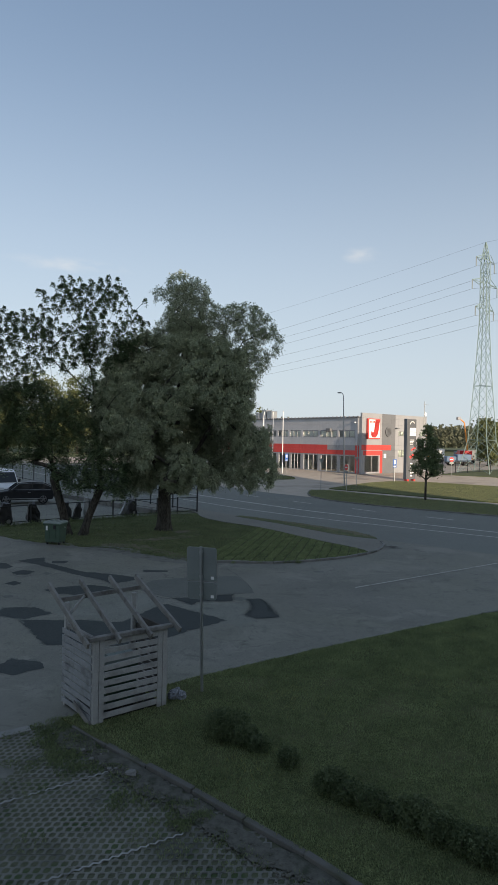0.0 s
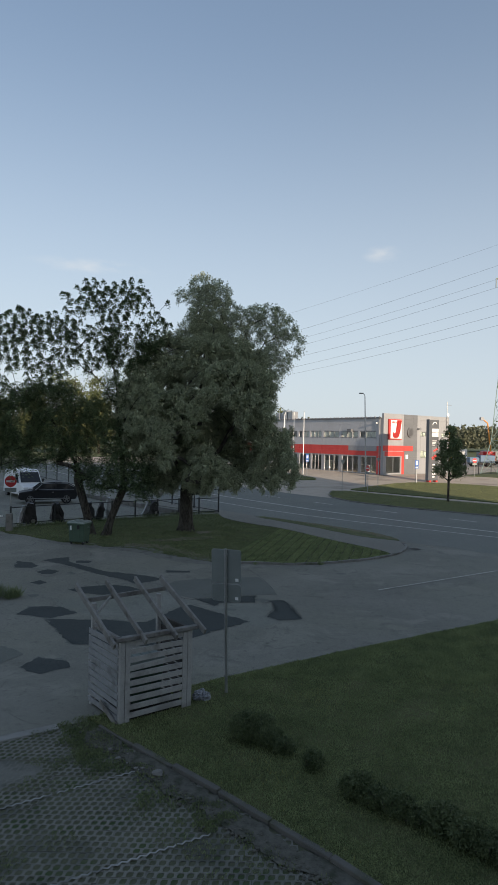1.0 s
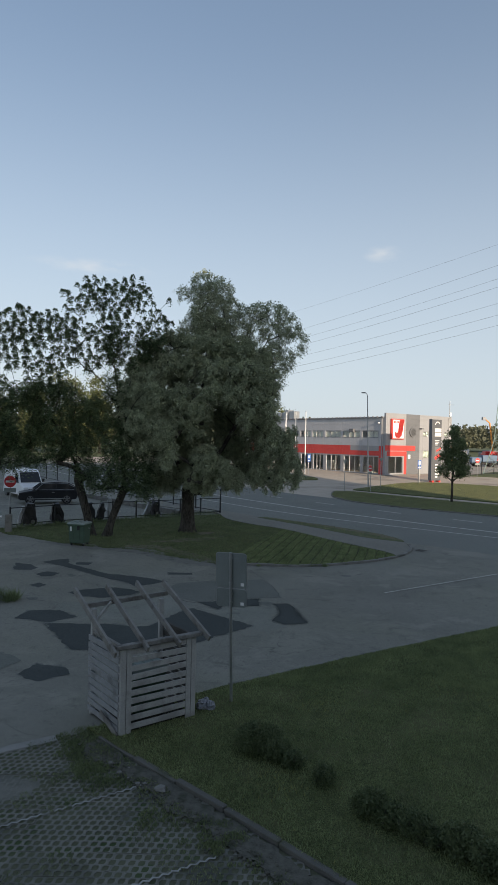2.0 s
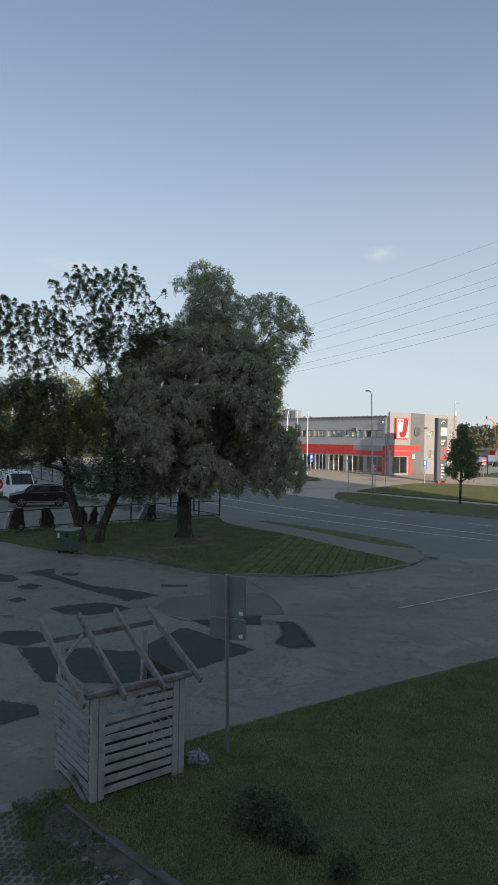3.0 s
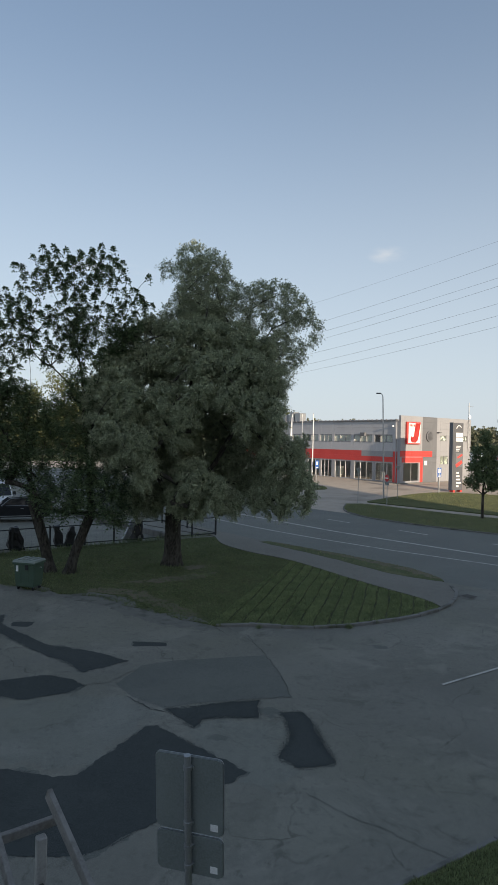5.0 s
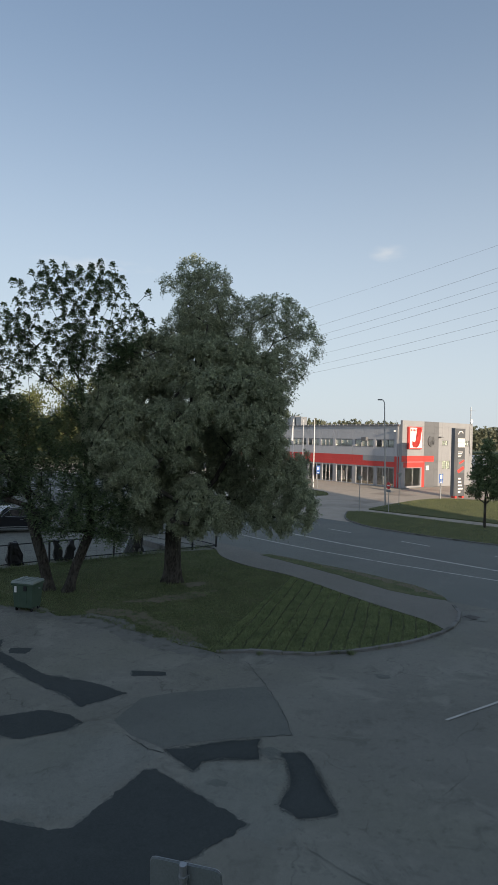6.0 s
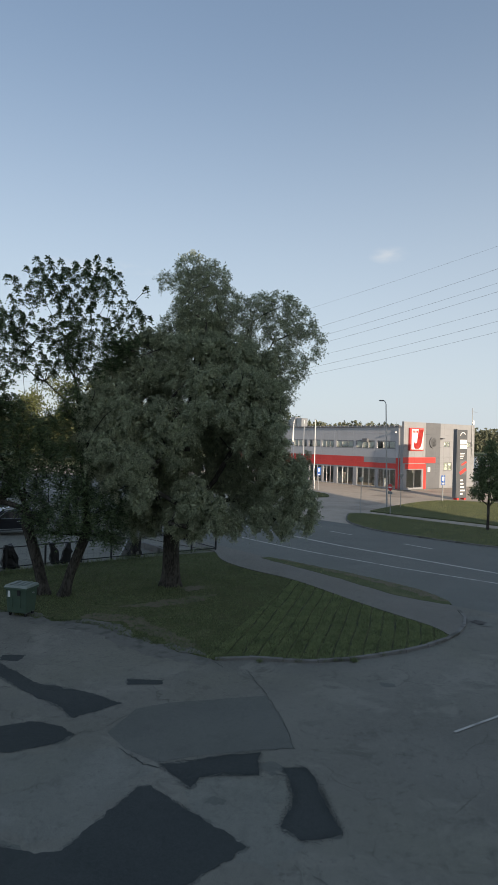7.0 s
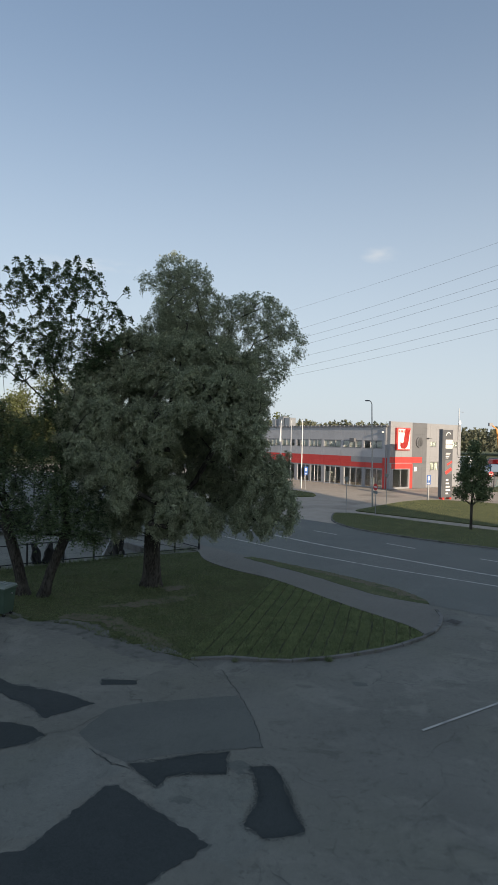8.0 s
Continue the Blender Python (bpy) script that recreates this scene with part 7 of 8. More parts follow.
suv = thing("parked_suv", pose(-16.6, 46.6, 0, 0, 0, 203) @ Matrix.Diagonal((0.92, 0.94, 0.96, 1)), "black estate SUV parked behind the fence", "car")
slab("body", [(-2.2, 0.36), (2.2, 0.34), (2.36, 0.6), (2.28, 0.92), (1.25, 1.08), (-2.25, 1.14), (-2.36, 0.75)], 0.94, 0.88, M_CARBLACK, suv, 0.07)
slab("cabin", [(1.3, 1.06), (0.5, 1.66), (-0.5, 1.74), (-1.6, 1.68), (-2.22, 1.36), (-2.24, 1.1)], 0.87, 0.66, M_CARBLACK, suv, 0.05)
side_glass(suv, [(1.0, 1.15), (0.45, 1.58), (-0.55, 1.63), (-0.55, 1.15)], 0.87, 0.66, 1.06, 1.74)
side_glass(suv, [(-0.64, 1.15), (-0.64, 1.63), (-1.5, 1.58), (-2.0, 1.34), (-2.0, 1.17)], 0.87, 0.66, 1.06, 1.74)
bm = bmesh.new()
bm.faces.new([bm.verts.new(p) for p in ((1.24, -0.78, 1.13), (1.24, 0.78, 1.13), (0.57, 0.66, 1.62), (0.57, -0.66, 1.62))])
bmesh.ops.translate(bm, verts=bm.verts[:], vec=(0.02, 0, 0.02))
part("windscreen", bm, M_CARGLASS, suv)
part("sill_trim", boxed(-1.2, -0.945, 0.42, 1.3, -0.925, 0.47), M_STEEL, suv, "bright sill strip")
part("sill_trim", boxed(-1.2, 0.925, 0.42, 1.3, 0.945, 0.47), M_STEEL, suv, "bright sill strip")
for s in (-1, 1):
    part("headlight", boxed(2.2, s * 0.72 - 0.15, 0.72, 2.37, s * 0.72 + 0.15, 0.86, bevel=0.02), M_LAMPGLASS, suv)
    part("tail_light", boxed(-2.38, s * 0.75 - 0.12, 0.85, -2.24, s * 0.75 + 0.12, 1.02, bevel=0.02), M_SIGNRED, suv)
    part("mirror", boxed(0.72, s * 0.98 - 0.1, 1.08, 0.9, s * 0.98 + 0.1, 1.22, bevel=0.03), M_CARBLACK, suv)
for s in (-1, 1):
    trim = bmesh.new()
    for (xa, za), (xb, zb) in (((1.0, 1.13), (-2.02, 1.15)), ((1.02, 1.14), (0.45, 1.6)), ((0.45, 1.6), (-0.6, 1.65)), ((-0.6, 1.65), (-1.5, 1.6)), ((-1.5, 1.6), (-2.04, 1.35))):
        wa, wb = (0.87 - 0.21 * (z - 1.06) / 0.68 + 0.016 for z in (za, zb))
        rod(trim, (xa, s * wa, za), (xb, s * wb, zb), 0.016, n=5)
    part("window_trim", trim, M_STEEL, suv, "bright window surround")
    part("roof_rail", rodded((0.3, s * 0.6, 1.74), (-1.5, s * 0.6, 1.75), 0.022, n=6), M_STEEL, suv, "bright roof rail")
    part("door_line", boxed(-0.6, s * 0.925 - 0.004, 0.45, -0.585, s * 0.925 + 0.004, 1.1), M_BLACK, suv)
    part("door_handle", boxed(-0.45, s * 0.91 - 0.02, 0.92, -0.25, s * 0.91 + 0.02, 0.96, bevel=0.006), M_STEEL, suv)
wheels(suv, (-1.45, 1.42), 0.91, 0.39)


def van(x, y, turn_, label):
    v = thing("parked_van", pose(x, y, 0, 0, 0, turn_), label, "van", "parked vans")
    slab("body", [(-2.6, 0.35), (2.3, 0.35), (2.45, 0.7), (2.35, 1.05), (1.55, 1.25), (0.9, 2.2), (0.5, 2.35), (-2.5, 2.35), (-2.65, 1.2)], 0.98, 0.86, M_CARWHITE, v, 0.07)
    side_glass(v, [(1.35, 1.3), (0.85, 2.0), (0.35, 2.05), (0.35, 1.3)], 0.98, 0.86, 0.35, 2.35)
    bm = bmesh.new()
    bm.faces.new([bm.verts.new(p) for p in ((1.50, -0.82, 1.33), (1.50, 0.82, 1.33), (0.96, 0.76, 2.13), (0.96, -0.76, 2.13))])
    bmesh.ops.translate(bm, verts=bm.verts[:], vec=(0.035, 0, 0.025))
    part("windscreen", bm, M_CARGLASS, v)
    part("bumper", boxed(2.3, -0.9, 0.36, 2.5, 0.9, 0.66, bevel=0.05), M_BLACK, v)
    for s in (-1, 1):
        part("headlight", boxed(2.22, s * 0.7 - 0.16, 0.8, 2.44, s * 0.7 + 0.16, 1.02, bevel=0.03), M_LAMPGLASS, v)
        part("mirror", boxed(1.2, s * 1.1 - 0.1, 1.35, 1.32, s * 1.1 + 0.1, 1.62, bevel=0.03), M_BLACK, v)
    part("grille", boxed(2.43, -0.5, 0.74, 2.47, 0.5, 0.9), M_BLACK, v)
    wheels(v, (-1.7, 1.55), 0.95, 0.34)
    return v


van(-20.0, 50.6, -50, "white panel van parked behind the fence")
van(-25.0, 53.5, -65, "white van parked at the yard's far end")

# Covered scooters and wrapped things leaning at the fence
def bundle(x, y, w, d, h, lean, mat, label, seed, wheel=False):
    t = thing("covered_scooter" if wheel else "wrapped_bundle", pose(x, y, 0.0, 0, 0, 35), label, "scooter" if wheel else "bundle", "things by the fence")
    bm = boxed(-w / 2, -d / 2, 0.12 if wheel else 0.06, w / 2, d / 2, h)
    bmesh.ops.subdivide_edges(bm, edges=bm.edges[:], cuts=4, use_grid_fill=True)
    for v in bm.verts:
        s = v.co.z / h
        v.co.x = v.co.x * (1.0 - 0.45 * s * s) + lean * s
        v.co.y *= 1.0 - 0.3 * s
        v.co += Vector((noise.noise(v.co * 4 + Vector((seed, 0, 0))), noise.noise(v.co * 4 + Vector((0, seed, 0))), noise.noise(v.co * 3))) * 0.10
    part("cover", bm, mat, t)
    if wheel:
        part("wheel", rodded((w * 0.3, -d / 2 - 0.03, 0.22), (w * 0.3, -d / 2 + 0.07, 0.22), 0.22, n=16), M_TYRE, t)
        part("rim", rodded((w * 0.3, -d / 2 - 0.045, 0.22), (w * 0.3, -d / 2 + 0.07, 0.22), 0.12, n=12), M_RIM, t)
    else:
        part("foot", boxed(-w * 0.3, -d * 0.3, 0, w * 0.3, d * 0.3, 0.1), M_BLACK, t)


bundle(-13.6, 35.0, 0.75, 0.6, 1.25, 0.12, M_BLACK, "scooter under a dark cover by the fence", 1, True)
bundle(-13.95, 34.95, 0.4, 0.25, 1.05, 0.15, M_SHEET, "pale grey cover slung beside the scooter", 7)
bundle(-12.3, 36.35, 0.75, 0.4, 1.15, -0.12, M_BLACK, "dark wrapped bundle leaning at the fence", 2)
bundle(-10.65, 37.75, 0.45, 0.4, 1.1, -0.15, M_BLACK, "dark bundle with a peaked top behind the tree", 3)
bundle(-10.25, 37.95, 0.42, 0.35, 1.0, 0.2, M_BLACK, "dark bundle with a leaning top by the fence", 4)
bundle(-9.75, 38.75, 0.4, 0.2, 1.3, -0.1, M_SHEET, "tall pale sheet leaning at the fence", 8)
bundle(-7.25, 40.15, 0.6, 0.4, 0.95, 0.15, M_BLACK, "black motorcycle cover by the fence", 5, True)
bundle(-7.6, 40.35, 0.85, 0.2, 1.2, 0.35, M_SHEET, "pale grey sheet draped at the fence", 6)


# ---- hedge, grass and weeds ----
def shrub(x, y, wide, high, count, seed):
    rng = np.random.default_rng(seed)
    t = thing("low_shrub", pose(0, 0, 0), "low dark green box shrub in an unclipped row", "shrub", "hedge shrubs")
    lob = [(x, y, 0.05 + high * 0.42, wide * 0.42, wide * 0.36, high * 0.52)]
    for q in range(6):
        turn_ = q * 1.05 + rng.uniform(-0.3, 0.3)
        lob.append((x + math.cos(turn_) * wide * 0.27, y + math.sin(turn_) * wide * 0.22, 0.05 + high * rng.uniform(0.34, 0.62), wide * 0.24, wide * 0.24, high * 0.34))
    tips = lobes_sample(rng, lob, 50)
    pos, par, load, ends = branches([[(x, y, 0.0), (x, y, high * 0.3)]], np.maximum(tips, (-99, -99, 0.06)), 0.1, 0.3, rng)
    limb_mesh("stem", pos, par, load, 0.02, 0.003, M_BARK, t, 4)
    c = lobes_sample(rng, lob, count, 0.45)
    c += rng.normal(size=c.shape) * (0.022, 0.022, 0.026)
    c[:, 2] = np.maximum(c[:, 2], 0.04)
    a, w = leaves_at(rng, c, 0.036, 0.022, -0.3, 0.9)
    cards("foliage", c, a, w, M_HEDGE, t)


HEDGE = [(-0.02, 10.32, 0.78, 0.5), (0.26, 10.08, 0.5, 0.36), (0.5, 9.86, 0.38, 0.27), (0.95, 9.4, 0.34, 0.33), (1.51, 8.72, 0.52, 0.38), (1.78, 8.5, 0.46, 0.31), (2.03, 8.3, 0.5, 0.33), (2.24, 8.13, 0.34, 0.22), (2.53, 7.96, 0.52, 0.4), (2.76, 7.72, 0.48, 0.36), (2.98, 7.52, 0.46, 0.33), (3.2, 7.32, 0.5, 0.36), (3.42, 7.1, 0.46, 0.34), (3.64, 6.88, 0.48, 0.34)]
for k, (x, y, w, h) in enumerate(HEDGE):
    shrub(x, y, w, h, int(28000 * w * h), 200 + k)


def blades(name, outline, bounds, count, high, wide, mat, base, seed, keep=None, label="short mown grass"):
    """Single grass blades strewn over an outline."""
    rng = np.random.default_rng(seed)
    x = rng.uniform(bounds[0], bounds[2], count)
    y = rng.uniform(bounds[1], bounds[3], count)
    ok = np.zeros(count, bool)
    n = len(outline)
    for i in range(n):
        (x0, y0), (x1, y1) = outline[i], outline[i - 1]
        if y0 == y1:
            continue
        cross = ((y0 > y) != (y1 > y)) & (x < (x1 - x0) * (y - y0) / (y1 - y0) + x0)
        ok ^= cross
    if keep is not None:
        ok &= keep(x, y, rng)
    x, y = x[ok], y[ok]
    m = len(x)
    h = high * rng.uniform(0.5, 1.4, m)
    z = np.interp(y, GROUND_Y, GROUND_Z) + base
    d = np.stack([rng.normal(size=m) * 0.5, rng.normal(size=m) * 0.5, np.ones(m)], 1)
    d = unit(d) * h[:, None] * 1.05
    a = rng.uniform(0, math.pi, m)
    w = np.stack([np.cos(a), np.sin(a), np.zeros(m)], 1) * wide * 0.55
    blade_mesh(name, np.stack([x, y, z - 0.003], 1), d, w, mat, label)


def tufted(x, y, rng):
    """Denser and thinner places, as lawn grows."""
    f = 0.5 + 0.25 * np.sin(x * 3.1 + 1.7 * np.sin(y * 2.3)) + 0.25 * np.sin(y * 4.3 + 1.9 * np.sin(x * 2.9 + 1.0))
    g = 0.5 + 0.5 * np.sin(x * 17 + 2 * np.sin(y * 11)) * np.sin(y * 19 + 2 * np.sin(x * 13))
    k = 0.5 + 0.5 * np.sin(x * 41 + 3 * np.sin(y * 23)) * np.sin(y * 37 + 3 * np.sin(x * 29))
    return rng.uniform(size=len(x)) < (0.2 + 0.45 * f + 0.35 * g * f) * (0.45 + 0.9 * k)


blades("lawn_grass", LAWN, (-3, 4.4, 7.5, 13), 520000, 0.036, 0.0105, M_LAWN, 0.05, 1, tufted)
blades("lawn_grass", LAWN, (-1, 13, 8.5, 18.2), 420000, 0.048, 0.012, M_LAWN, 0.05, 11, tufted)
blades("lawn_grass", LAWN, (8.5, 13, 14, 22), 26000, 0.05, 0.022, M_LAWN, 0.05, 13)
blades("lawn_grass", LAWN, (7.5, 4.4, 13, 13), 14000, 0.05, 0.022, M_LAWN, 0.05, 12)


def dry(x, y, rng):
    spots = ((4.13, 13.3, 0.55), (5.07, 13.15, 0.4), (4.4, 12.7, 0.35), (3.6, 13.4, 0.3), (1.2, 12.2, 0.5), (7.0, 14.5, 0.9), (0.3, 9.4, 0.5), (6.0, 16.0, 0.7))
    f = np.zeros(len(x))
    for sx, sy, r in spots:
        f = np.maximum(f, np.exp(-((x - sx) ** 2 + (y - sy) ** 2) / r ** 2))
        lump = np.sin(x * 1.3 + 2.0 * np.sin(y * 0.9)) * np.sin(y * 1.6 + 1.4 * np.sin(x * 1.1))
    return rng.uniform(size=len(x)) < f * 0.6 + 0.012 + 0.045 * np.clip(lump, 0, 1)


blades("dry_grass", LAWN, (-3, 4.5, 12, 21), 110000, 0.042, 0.011, M_BLADE_DRY, 0.05, 2, dry, "dry yellowish grass among the lawn")


def east_side(x, y):
    return x - (y - 27.0) * 0.28 > -1.3


def stripes(x, y, rng):
    s = ((x * 0.975 - y * 0.222) / 0.43 + 0.04 * np.sin(y * 1.7)) % 1.0
    f = np.where(s < 0.2, 0.05, 0.97)
    return (rng.uniform(size=len(x)) < f) & east_side(x, y)


def under_trees(x, y, rng):
    worn = np.exp(-((x + 4.2) ** 2 / 6 + (y - 30.6) ** 2 / 1.2)) * 0.95 + np.exp(-((x + 5.5) ** 2 / 9 + (y - 28.5) ** 2 / 0.5)) * 0.7 + np.exp(-((x + 3.2) ** 2 / 0.5 + (y - 33.4) ** 2 / 0.4)) * 0.9
    lump = 0.5 + 0.5 * np.sin(x * 2.3 + 1.1 * np.sin(y * 1.9)) * np.sin(y * 2.7 + 1.3 * np.sin(x * 1.7))
    return (rng.uniform(size=len(x)) < (0.95 - worn) * (0.28 + 0.6 * lump)) & ~east_side(x, y)


blades("island_grass", ISLAND, (-3, 25, 6.6, 37), 150000, 0.06, 0.026, M_LAWN, 0.014, 3, stripes)
blades("island_grass", ISLAND, (-15, 25, 2, 43), 190000, 0.055, 0.024, M_BLADE, 0.014, 33, under_trees, "rough grass and clover under the trees")
# Dark rows the mower left: clippings, with the longer grass's shade painted in
for k in range(-22, 6):
    run = []
    for i in range(70):
        y = 25.2 + i * 0.16
        x = (0.43 * (k + 0.10 - 0.04 * math.sin(y * 1.7)) + 0.222 * y) / 0.975 + 0.09 * noise.noise((k * 1.7, y * 1.1, 4))
        ok = inside(x, y, ISLAND) and inside(x + 0.1, y - 0.1, ISLAND) and inside(x - 0.1, y + 0.1, ISLAND) and east_side(x, y)
        if ok:
            run.append((x, y))
        if (not ok or i == 69) and len(run) > 3:
            half = [0.010 + 0.03 * noise.noise((px * 2.1, py * 1.4, k * 3)) + 0.014 * noise.noise((px, py * 7, k)) for px, py in run]
            piece = []
            for p, h in list(zip(run, half)) + [(run[-1], 0)]:
                if h > 0.004:
                    piece.append((p, h))
                    continue
                if len(piece) > 2:
                    rim = [(q[0] - w, q[1]) for q, w in piece] + [(q[0] + w, q[1]) for q, w in piece[::-1]]
                    tagged(sheet("mown_row", rim, M_SHADEDROWS, 0.02), "dark row of clippings and painted grass shade", "clippings", "mown rows", "structure")
                piece = []
        if not ok:
            run = []
blades("strip_grass", STRIP, (0, 31, 8, 41), 7500, 0.07, 0.018, M_VERGE, 0.06, 4)
blades("verge_grass", FAR_VERGE, (6, 38, 28, 61), 90000, 0.08, 0.022, M_VERGE, 0.08, 5)
blades("bank_grass", UP_VERGE, (8, 45, 36, 73), 120000, 0.07, 0.024, M_VERGE, 0.08, 6)
blades("corner_grass", LEFT_BIT, (-10, 70, 7, 90), 14000, 0.1, 0.05, M_VERGE, 0.08, 7)


def weeds(spots, high, wide, seed, mat=None, label="tall weeds at the edges"):
    """Taller tufts at edges and corners."""
    rng = np.random.default_rng(seed)
    cs, ds, ws = [], [], []
    for x, y, r, n in spots:
        ang, rad = rng.uniform(0, 6.28, n), r * np.sqrt(rng.uniform(0, 1, n))
        px, py = x + rad * np.cos(ang), y + rad * np.sin(ang)
        h = high * rng.uniform(0.4, 1.3, n)
        d = unit(np.stack([rng.normal(size=n) * 0.55, rng.normal(size=n) * 0.55, np.ones(n)], 1)) * h[:, None] / 2
        a = rng.uniform(0, 3.14, n)
        cs.append(np.stack([px, py, np.zeros(n)], 1) + d)
        ds.append(d)
        ws.append(np.stack([np.cos(a), np.sin(a), np.zeros(n)], 1) * wide / 2)
    cards("weeds", np.concatenate(cs), np.concatenate(ds), np.concatenate(ws), mat or M_BLADE, None, label, "stuff")


rs = random.Random(9)
edge = [(-2.9 + rs.uniform(-0.35, 0.35), 10.6 + rs.uniform(-0.4, 0.4), 0.16, 90) for _ in range(22)]
edge += [(-2.55 + rs.uniform(-0.3, 0.3), 10.0 + rs.uniform(-0.35, 0.3), 0.15, 60) for _ in range(14)]
edge += [(-3.3 + rs.uniform(-0.5, 0.5), 10.4 + rs.uniform(-0.3, 0.3), 0.12, 90) for _ in range(10)]
edge += [(-2.75 + rs.gauss(0, 0.32), 9.95 + rs.gauss(0, 0.3), 0.15, 95) for _ in range(26)]
edge += [(-2.3 + rs.gauss(0, 0.3), 9.45 + rs.gauss(0, 0.2), 0.13, 90) for _ in range(20)]
edge += [(-0.5 + rs.gauss(0, 0.17), 8.15 + rs.gauss(0, 0.17), 0.1, 150) for _ in range(12)]
edge += [(-2.2 + 2.2 * u + rs.gauss(0, 0.1), 9.75 - 2.0 * u + rs.gauss(0, 0.1), 0.06, 30) for u in (rs.random() for _ in range(30))]
edge += [(-1.4 + rs.gauss(0, 0.3), 8.5 + rs.gauss(0, 0.15), 0.1, 80) for _ in range(12)]
edge += [(-2.0 + rs.uniform(-0.8, 1.2), 11.0 + rs.uniform(-0.2, 0.5), 0.12, 70) for _ in range(14)]
edge += [(-1.6 + k * 0.3 + rs.uniform(-0.1, 0.1), 9.25 - k * 0.27 + rs.uniform(-0.25, 0.05), 0.13, 60) for k in range(11)]
edge += [(rs.uniform(-3.5, 0.2), rs.uniform(6.0, 9.3), 0.22, 110) for _ in range(22)]
weeds(edge, 0.048, 0.012, 21, None, "weeds round the shelter and between pavers")
weeds([(-8.2 + rs.uniform(-0.7, 0.4), 19.2 + rs.uniform(-0.5, 0.4), 0.25, 300) for _ in range(9)], 0.35, 0.014, 22, M_BLADE, "tall grass tuft in the yard")
weeds([(-14 + k * 0.42, 33.6 + k * 0.36, 0.25, 60) for k in range(26)], 0.3, 0.02, 23, None, "tall grass under the fence")
weeds([(x + rs.uniform(-0.1, 0.1), y + rs.uniform(-0.12, 0.08), 0.13, 45) for x, y in rounded(near_rim[2:], 0.14, 0.05, 6, False)], 0.06, 0.018, 25, None, "grass fringe along the ragged edge")
weeds([(2.55, 25.5, 0.12, 120), (-1.4, 25.3, 0.15, 80), (-0.2, 25.2, 0.1, 50), (-4.4, 33.3, 0.9, 500), (-8.3, 31.4, 0.7, 400)], 0.16, 0.016, 24, None, "weeds at the kerb and round trunks")

worn_spots = [(rs.uniform(-6.8, -2.0), rs.uniform(26.0, 32.5)) for _ in range(260)]
weeds([(x, y, rs.uniform(0.06, 0.2), 24) for x, y in worn_spots if inside(x, y - 0.25, ISLAND) and inside(x - 0.2, y, ISLAND)], 0.07, 0.02, 27, M_BLADE, "clumps of grass on worn soil")
# Grass that creeps over the worn island kerb
creep = [(x + rs.uniform(-0.05, 0.05), y + rs.uniform(-0.02, 0.16), 0.07, rs.randint(8, 60)) for x, y in curve_through(KERB_LINE, 16) if x < 4.5 and noise.noise((x * 1.3, y * 1.3, 5)) > -0.05]
weeds(creep, 0.13, 0.015, 26, None, "grass creeping over the worn kerb")

# ---- grass pavers of the lot ----
CX, CY, HX, HY, DEEP = 0.12, 0.106, 0.041, 0.0425, 0.05


def lattice(nx, ny):
    """A paver of staggered cells, each with a slanting six-sided hole."""
    bm = bmesh.new()
    for j in range(ny):
        for i in range(nx):
            ox, oy = i * CX + (CX / 2 if j % 2 else 0.0), j * CY
            rim = [(-CX / 2, -CY / 2), (0, -CY / 2), (CX / 2, -CY / 2), (CX / 2, CY / 2), (0, CY / 2), (-CX / 2, CY / 2)]
            hole = [(-HX, -HY), (HX * 0.55, -HY), (HX, -HY * 0.3), (HX, HY), (-HX * 0.55, HY), (-HX, HY * 0.3)]
            top = [bm.verts.new((ox + x, oy + y, 0)) for x, y in rim]
            mid = [bm.verts.new((ox + x, oy + y, -0.004)) for x, y in hole]
            low = [bm.verts.new((ox + x * 0.85, oy + y * 0.85, -DEEP)) for x, y in hole]
            for k in range(6):
                n = (k + 1) % 6
                bm.faces.new((top[k], top[n], mid[n], mid[k]))
                bm.faces.new((mid[k], mid[n], low[n], low[k]))
    bmesh.ops.remove_doubles(bm, verts=bm.verts[:], dist=0.001)
    rim = [e for e in bm.edges if e.is_boundary and e.verts[0].co.z > -0.01]
    r = bmesh.ops.extrude_edge_only(bm, edges=rim)
    for v in r["geom"]:
        if isinstance(v, bmesh.types.BMVert):
            v.co.z -= DEEP
    bmesh.ops.recalc_face_normals(bm, faces=bm.faces[:])
    return bm


def mesh_of(bm, name, mat):
    me = bpy.data.meshes.new(name)
    bm.to_mesh(me)
    bm.free()
    me.materials.append(mat)
    return me


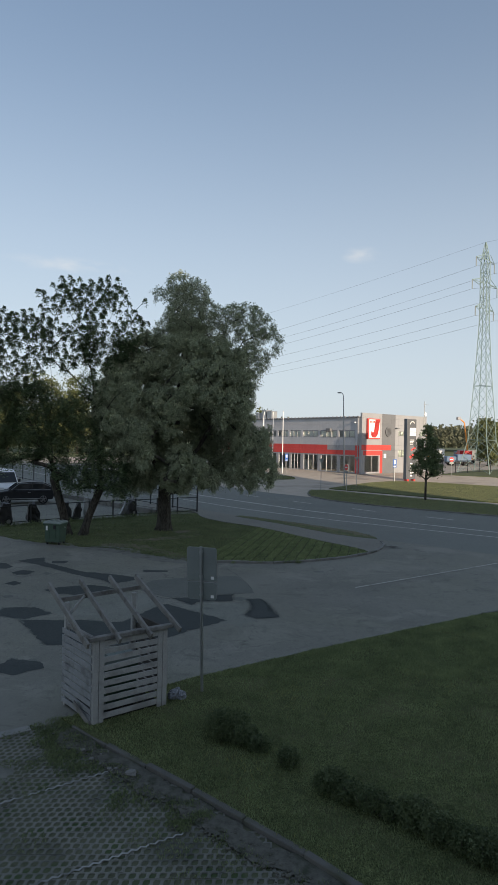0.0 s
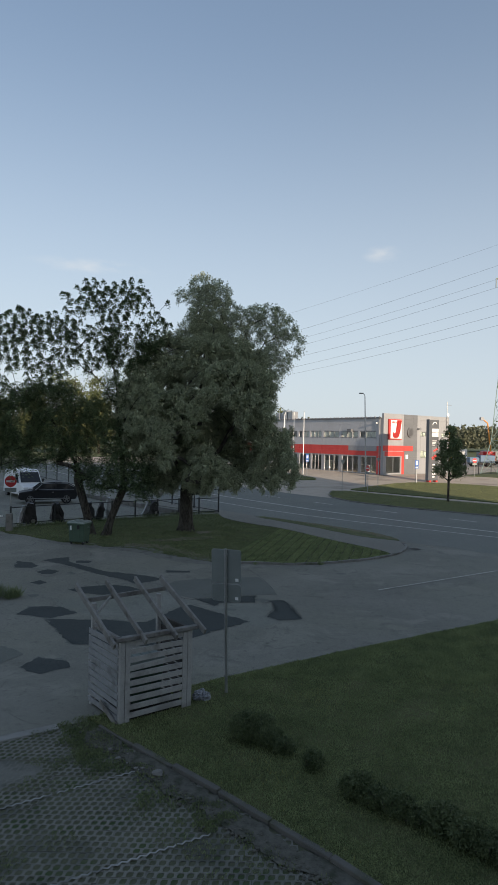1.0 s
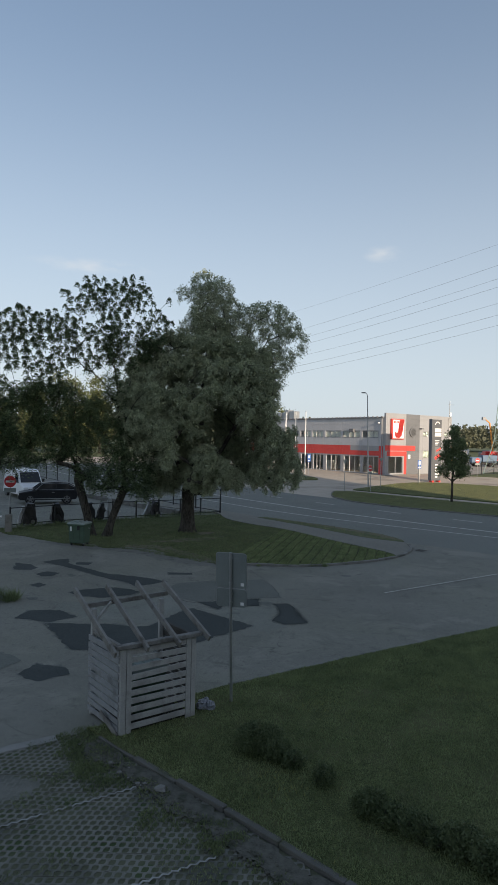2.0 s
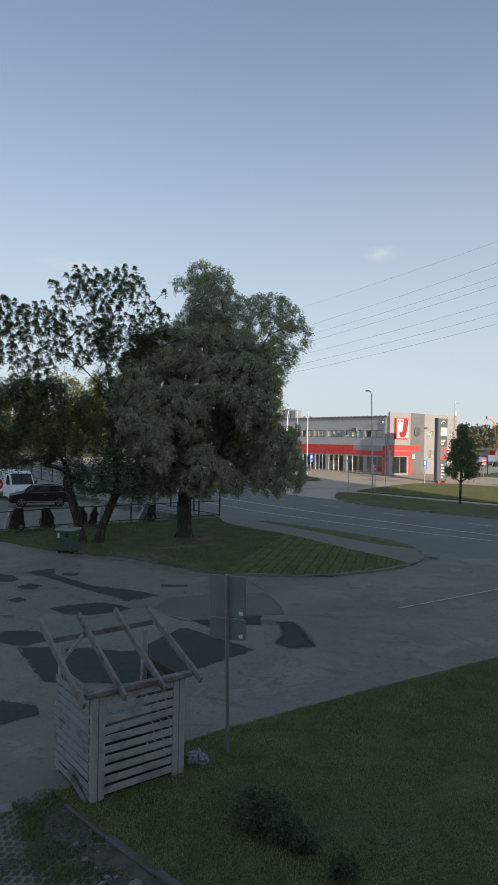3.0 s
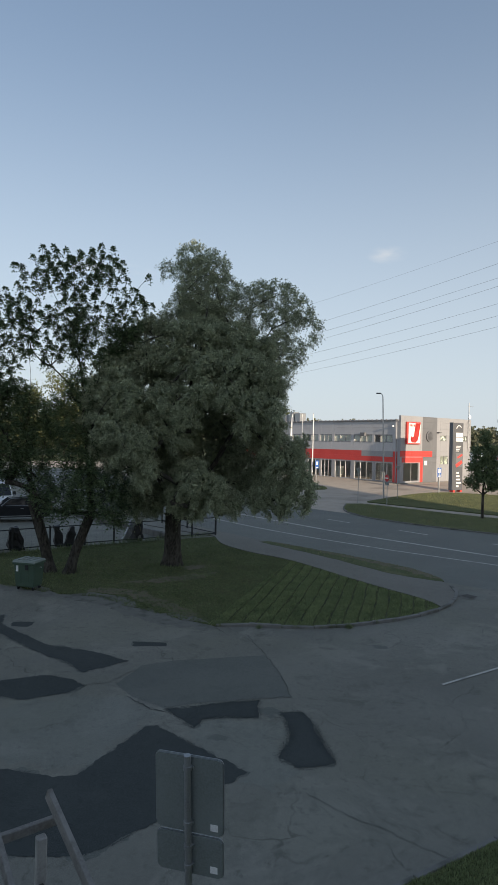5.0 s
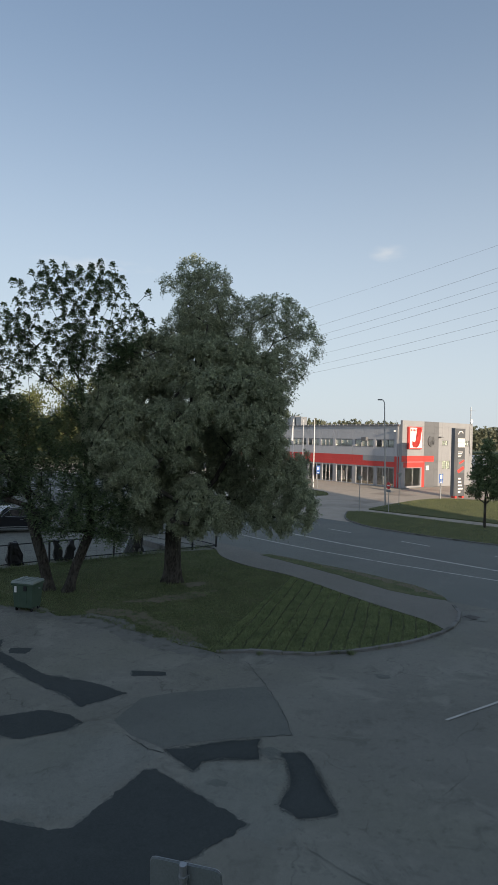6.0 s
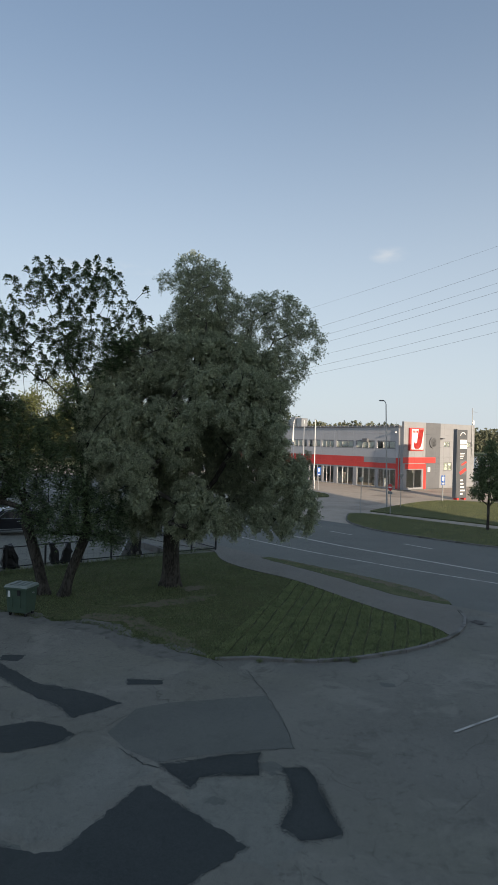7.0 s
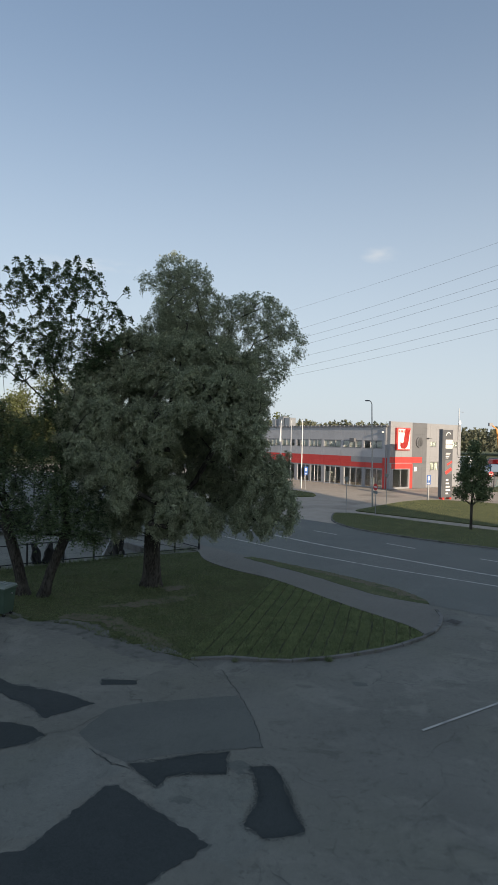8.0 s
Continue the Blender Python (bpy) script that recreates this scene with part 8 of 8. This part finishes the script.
paver_mesh = mesh_of(lattice(5, 4), "paver", M_PAVER)
lot = tagged(new("paver_lot"), "concrete grass pavers with weeds in their holes", "paving", kind="structure")
LOT = [(-60, -23.5), (-4.33, 10.05), (-3.3, 10.65)] + [(x - 0.05, y - 0.05) for x, y in LOT_KERB[1:]] + [(6, 0), (-10, -30)]
turn_lot = Matrix.Rotation(radians(1.5), 2)
rp = random.Random(3)
for j in range(-14, 14):
    for i in range(-14, 10):
        p = turn_lot @ Vector((i * CX * 5, j * CY * 4))
        p += Vector((-2.4, 8.3))
        mid = p + turn_lot @ Vector((0.28, 0.15))
        if not inside(mid.x, mid.y, LOT) or mid.y < 4.6 or mid.x < -7.5 or (mid - Vector((-2.7, 10.2))).length < 0.45:
            continue
        ob = new("paver", paver_mesh)
        ob.parent = lot
        ob.matrix_world = pose(p.x, p.y, rp.uniform(-0.008, 0.006), rp.uniform(-0.5, 0.5), rp.uniform(-0.5, 0.5), 1.5 + rp.uniform(-0.4, 0.4))
# The rest of the lot, under and behind the camera, as one mesh
bm = lattice(5, 4)
bmesh.ops.triangulate(bm, faces=bm.faces[:])
bm.verts.index_update()
unit_co = np.array([tuple(v.co) for v in bm.verts])
unit_tri = np.array([[v.index for v in f.verts] for f in bm.faces], np.int32)
bm.free()
cos_, tris_, count = [], [], 0
rot = np.array(turn_lot)
for j in range(-40, 0):
    for i in range(-24, 24):
        p = turn_lot @ Vector((i * CX * 5, j * CY * 4)) + Vector((-2.4, 8.3))
        mid = p + turn_lot @ Vector((0.28, 0.15))
        if mid.y >= 4.6 or mid.y < 3.6 or abs(mid.x + 1.5) > 7 or not inside(mid.x, mid.y, LOT):
            continue
        co = unit_co.copy()
        co[:, :2] = co[:, :2] @ rot.T + (p.x, p.y)
        cos_.append(co)
        tris_.append(unit_tri + count * len(unit_co))
        count += 1
me = bpy.data.meshes.new("paver_field")
me.from_pydata(np.concatenate(cos_).tolist(), [], np.concatenate(tris_).tolist())
me.materials.append(M_PAVER)
field = tagged(new("paver_field", me), "more concrete grass pavers of the lot", kind="stuff")
field.parent = lot

for k, ((x0, y0), (x1, y1)) in enumerate((((-7.2, 5.8), (-1.60, 9.4)), ((-4.5, 5.5), (-0.40, 7.9)))):
    a, b = Vector((x0, y0)), Vector((x1, y1))
    n = int((b - a).length / 0.06)
    side = Vector((-(b - a).y, (b - a).x)).normalized()
    run = []
    for i in range(n + 1):
        run.append(a.lerp(b, i / n) + side * (0.018 if i % 2 else -0.018))
        if (rp.random() < 0.12 or i == n) and len(run) > 2:
            bm = bmesh.new()
            rows = [[bm.verts.new((v.x, v.y, 0.011)) for v in (p + side * 0.015, p - side * 0.015)] for p in run]
            for p, q in zip(rows, rows[1:]):
                bm.faces.new((p[0], p[1], q[1], q[0]))
            bmesh.ops.recalc_face_normals(bm, faces=bm.faces[:])
            finish("painted_edge", bm, M_FADED, lot)
            run = [run[-1]] if rp.random() < 0.6 else []
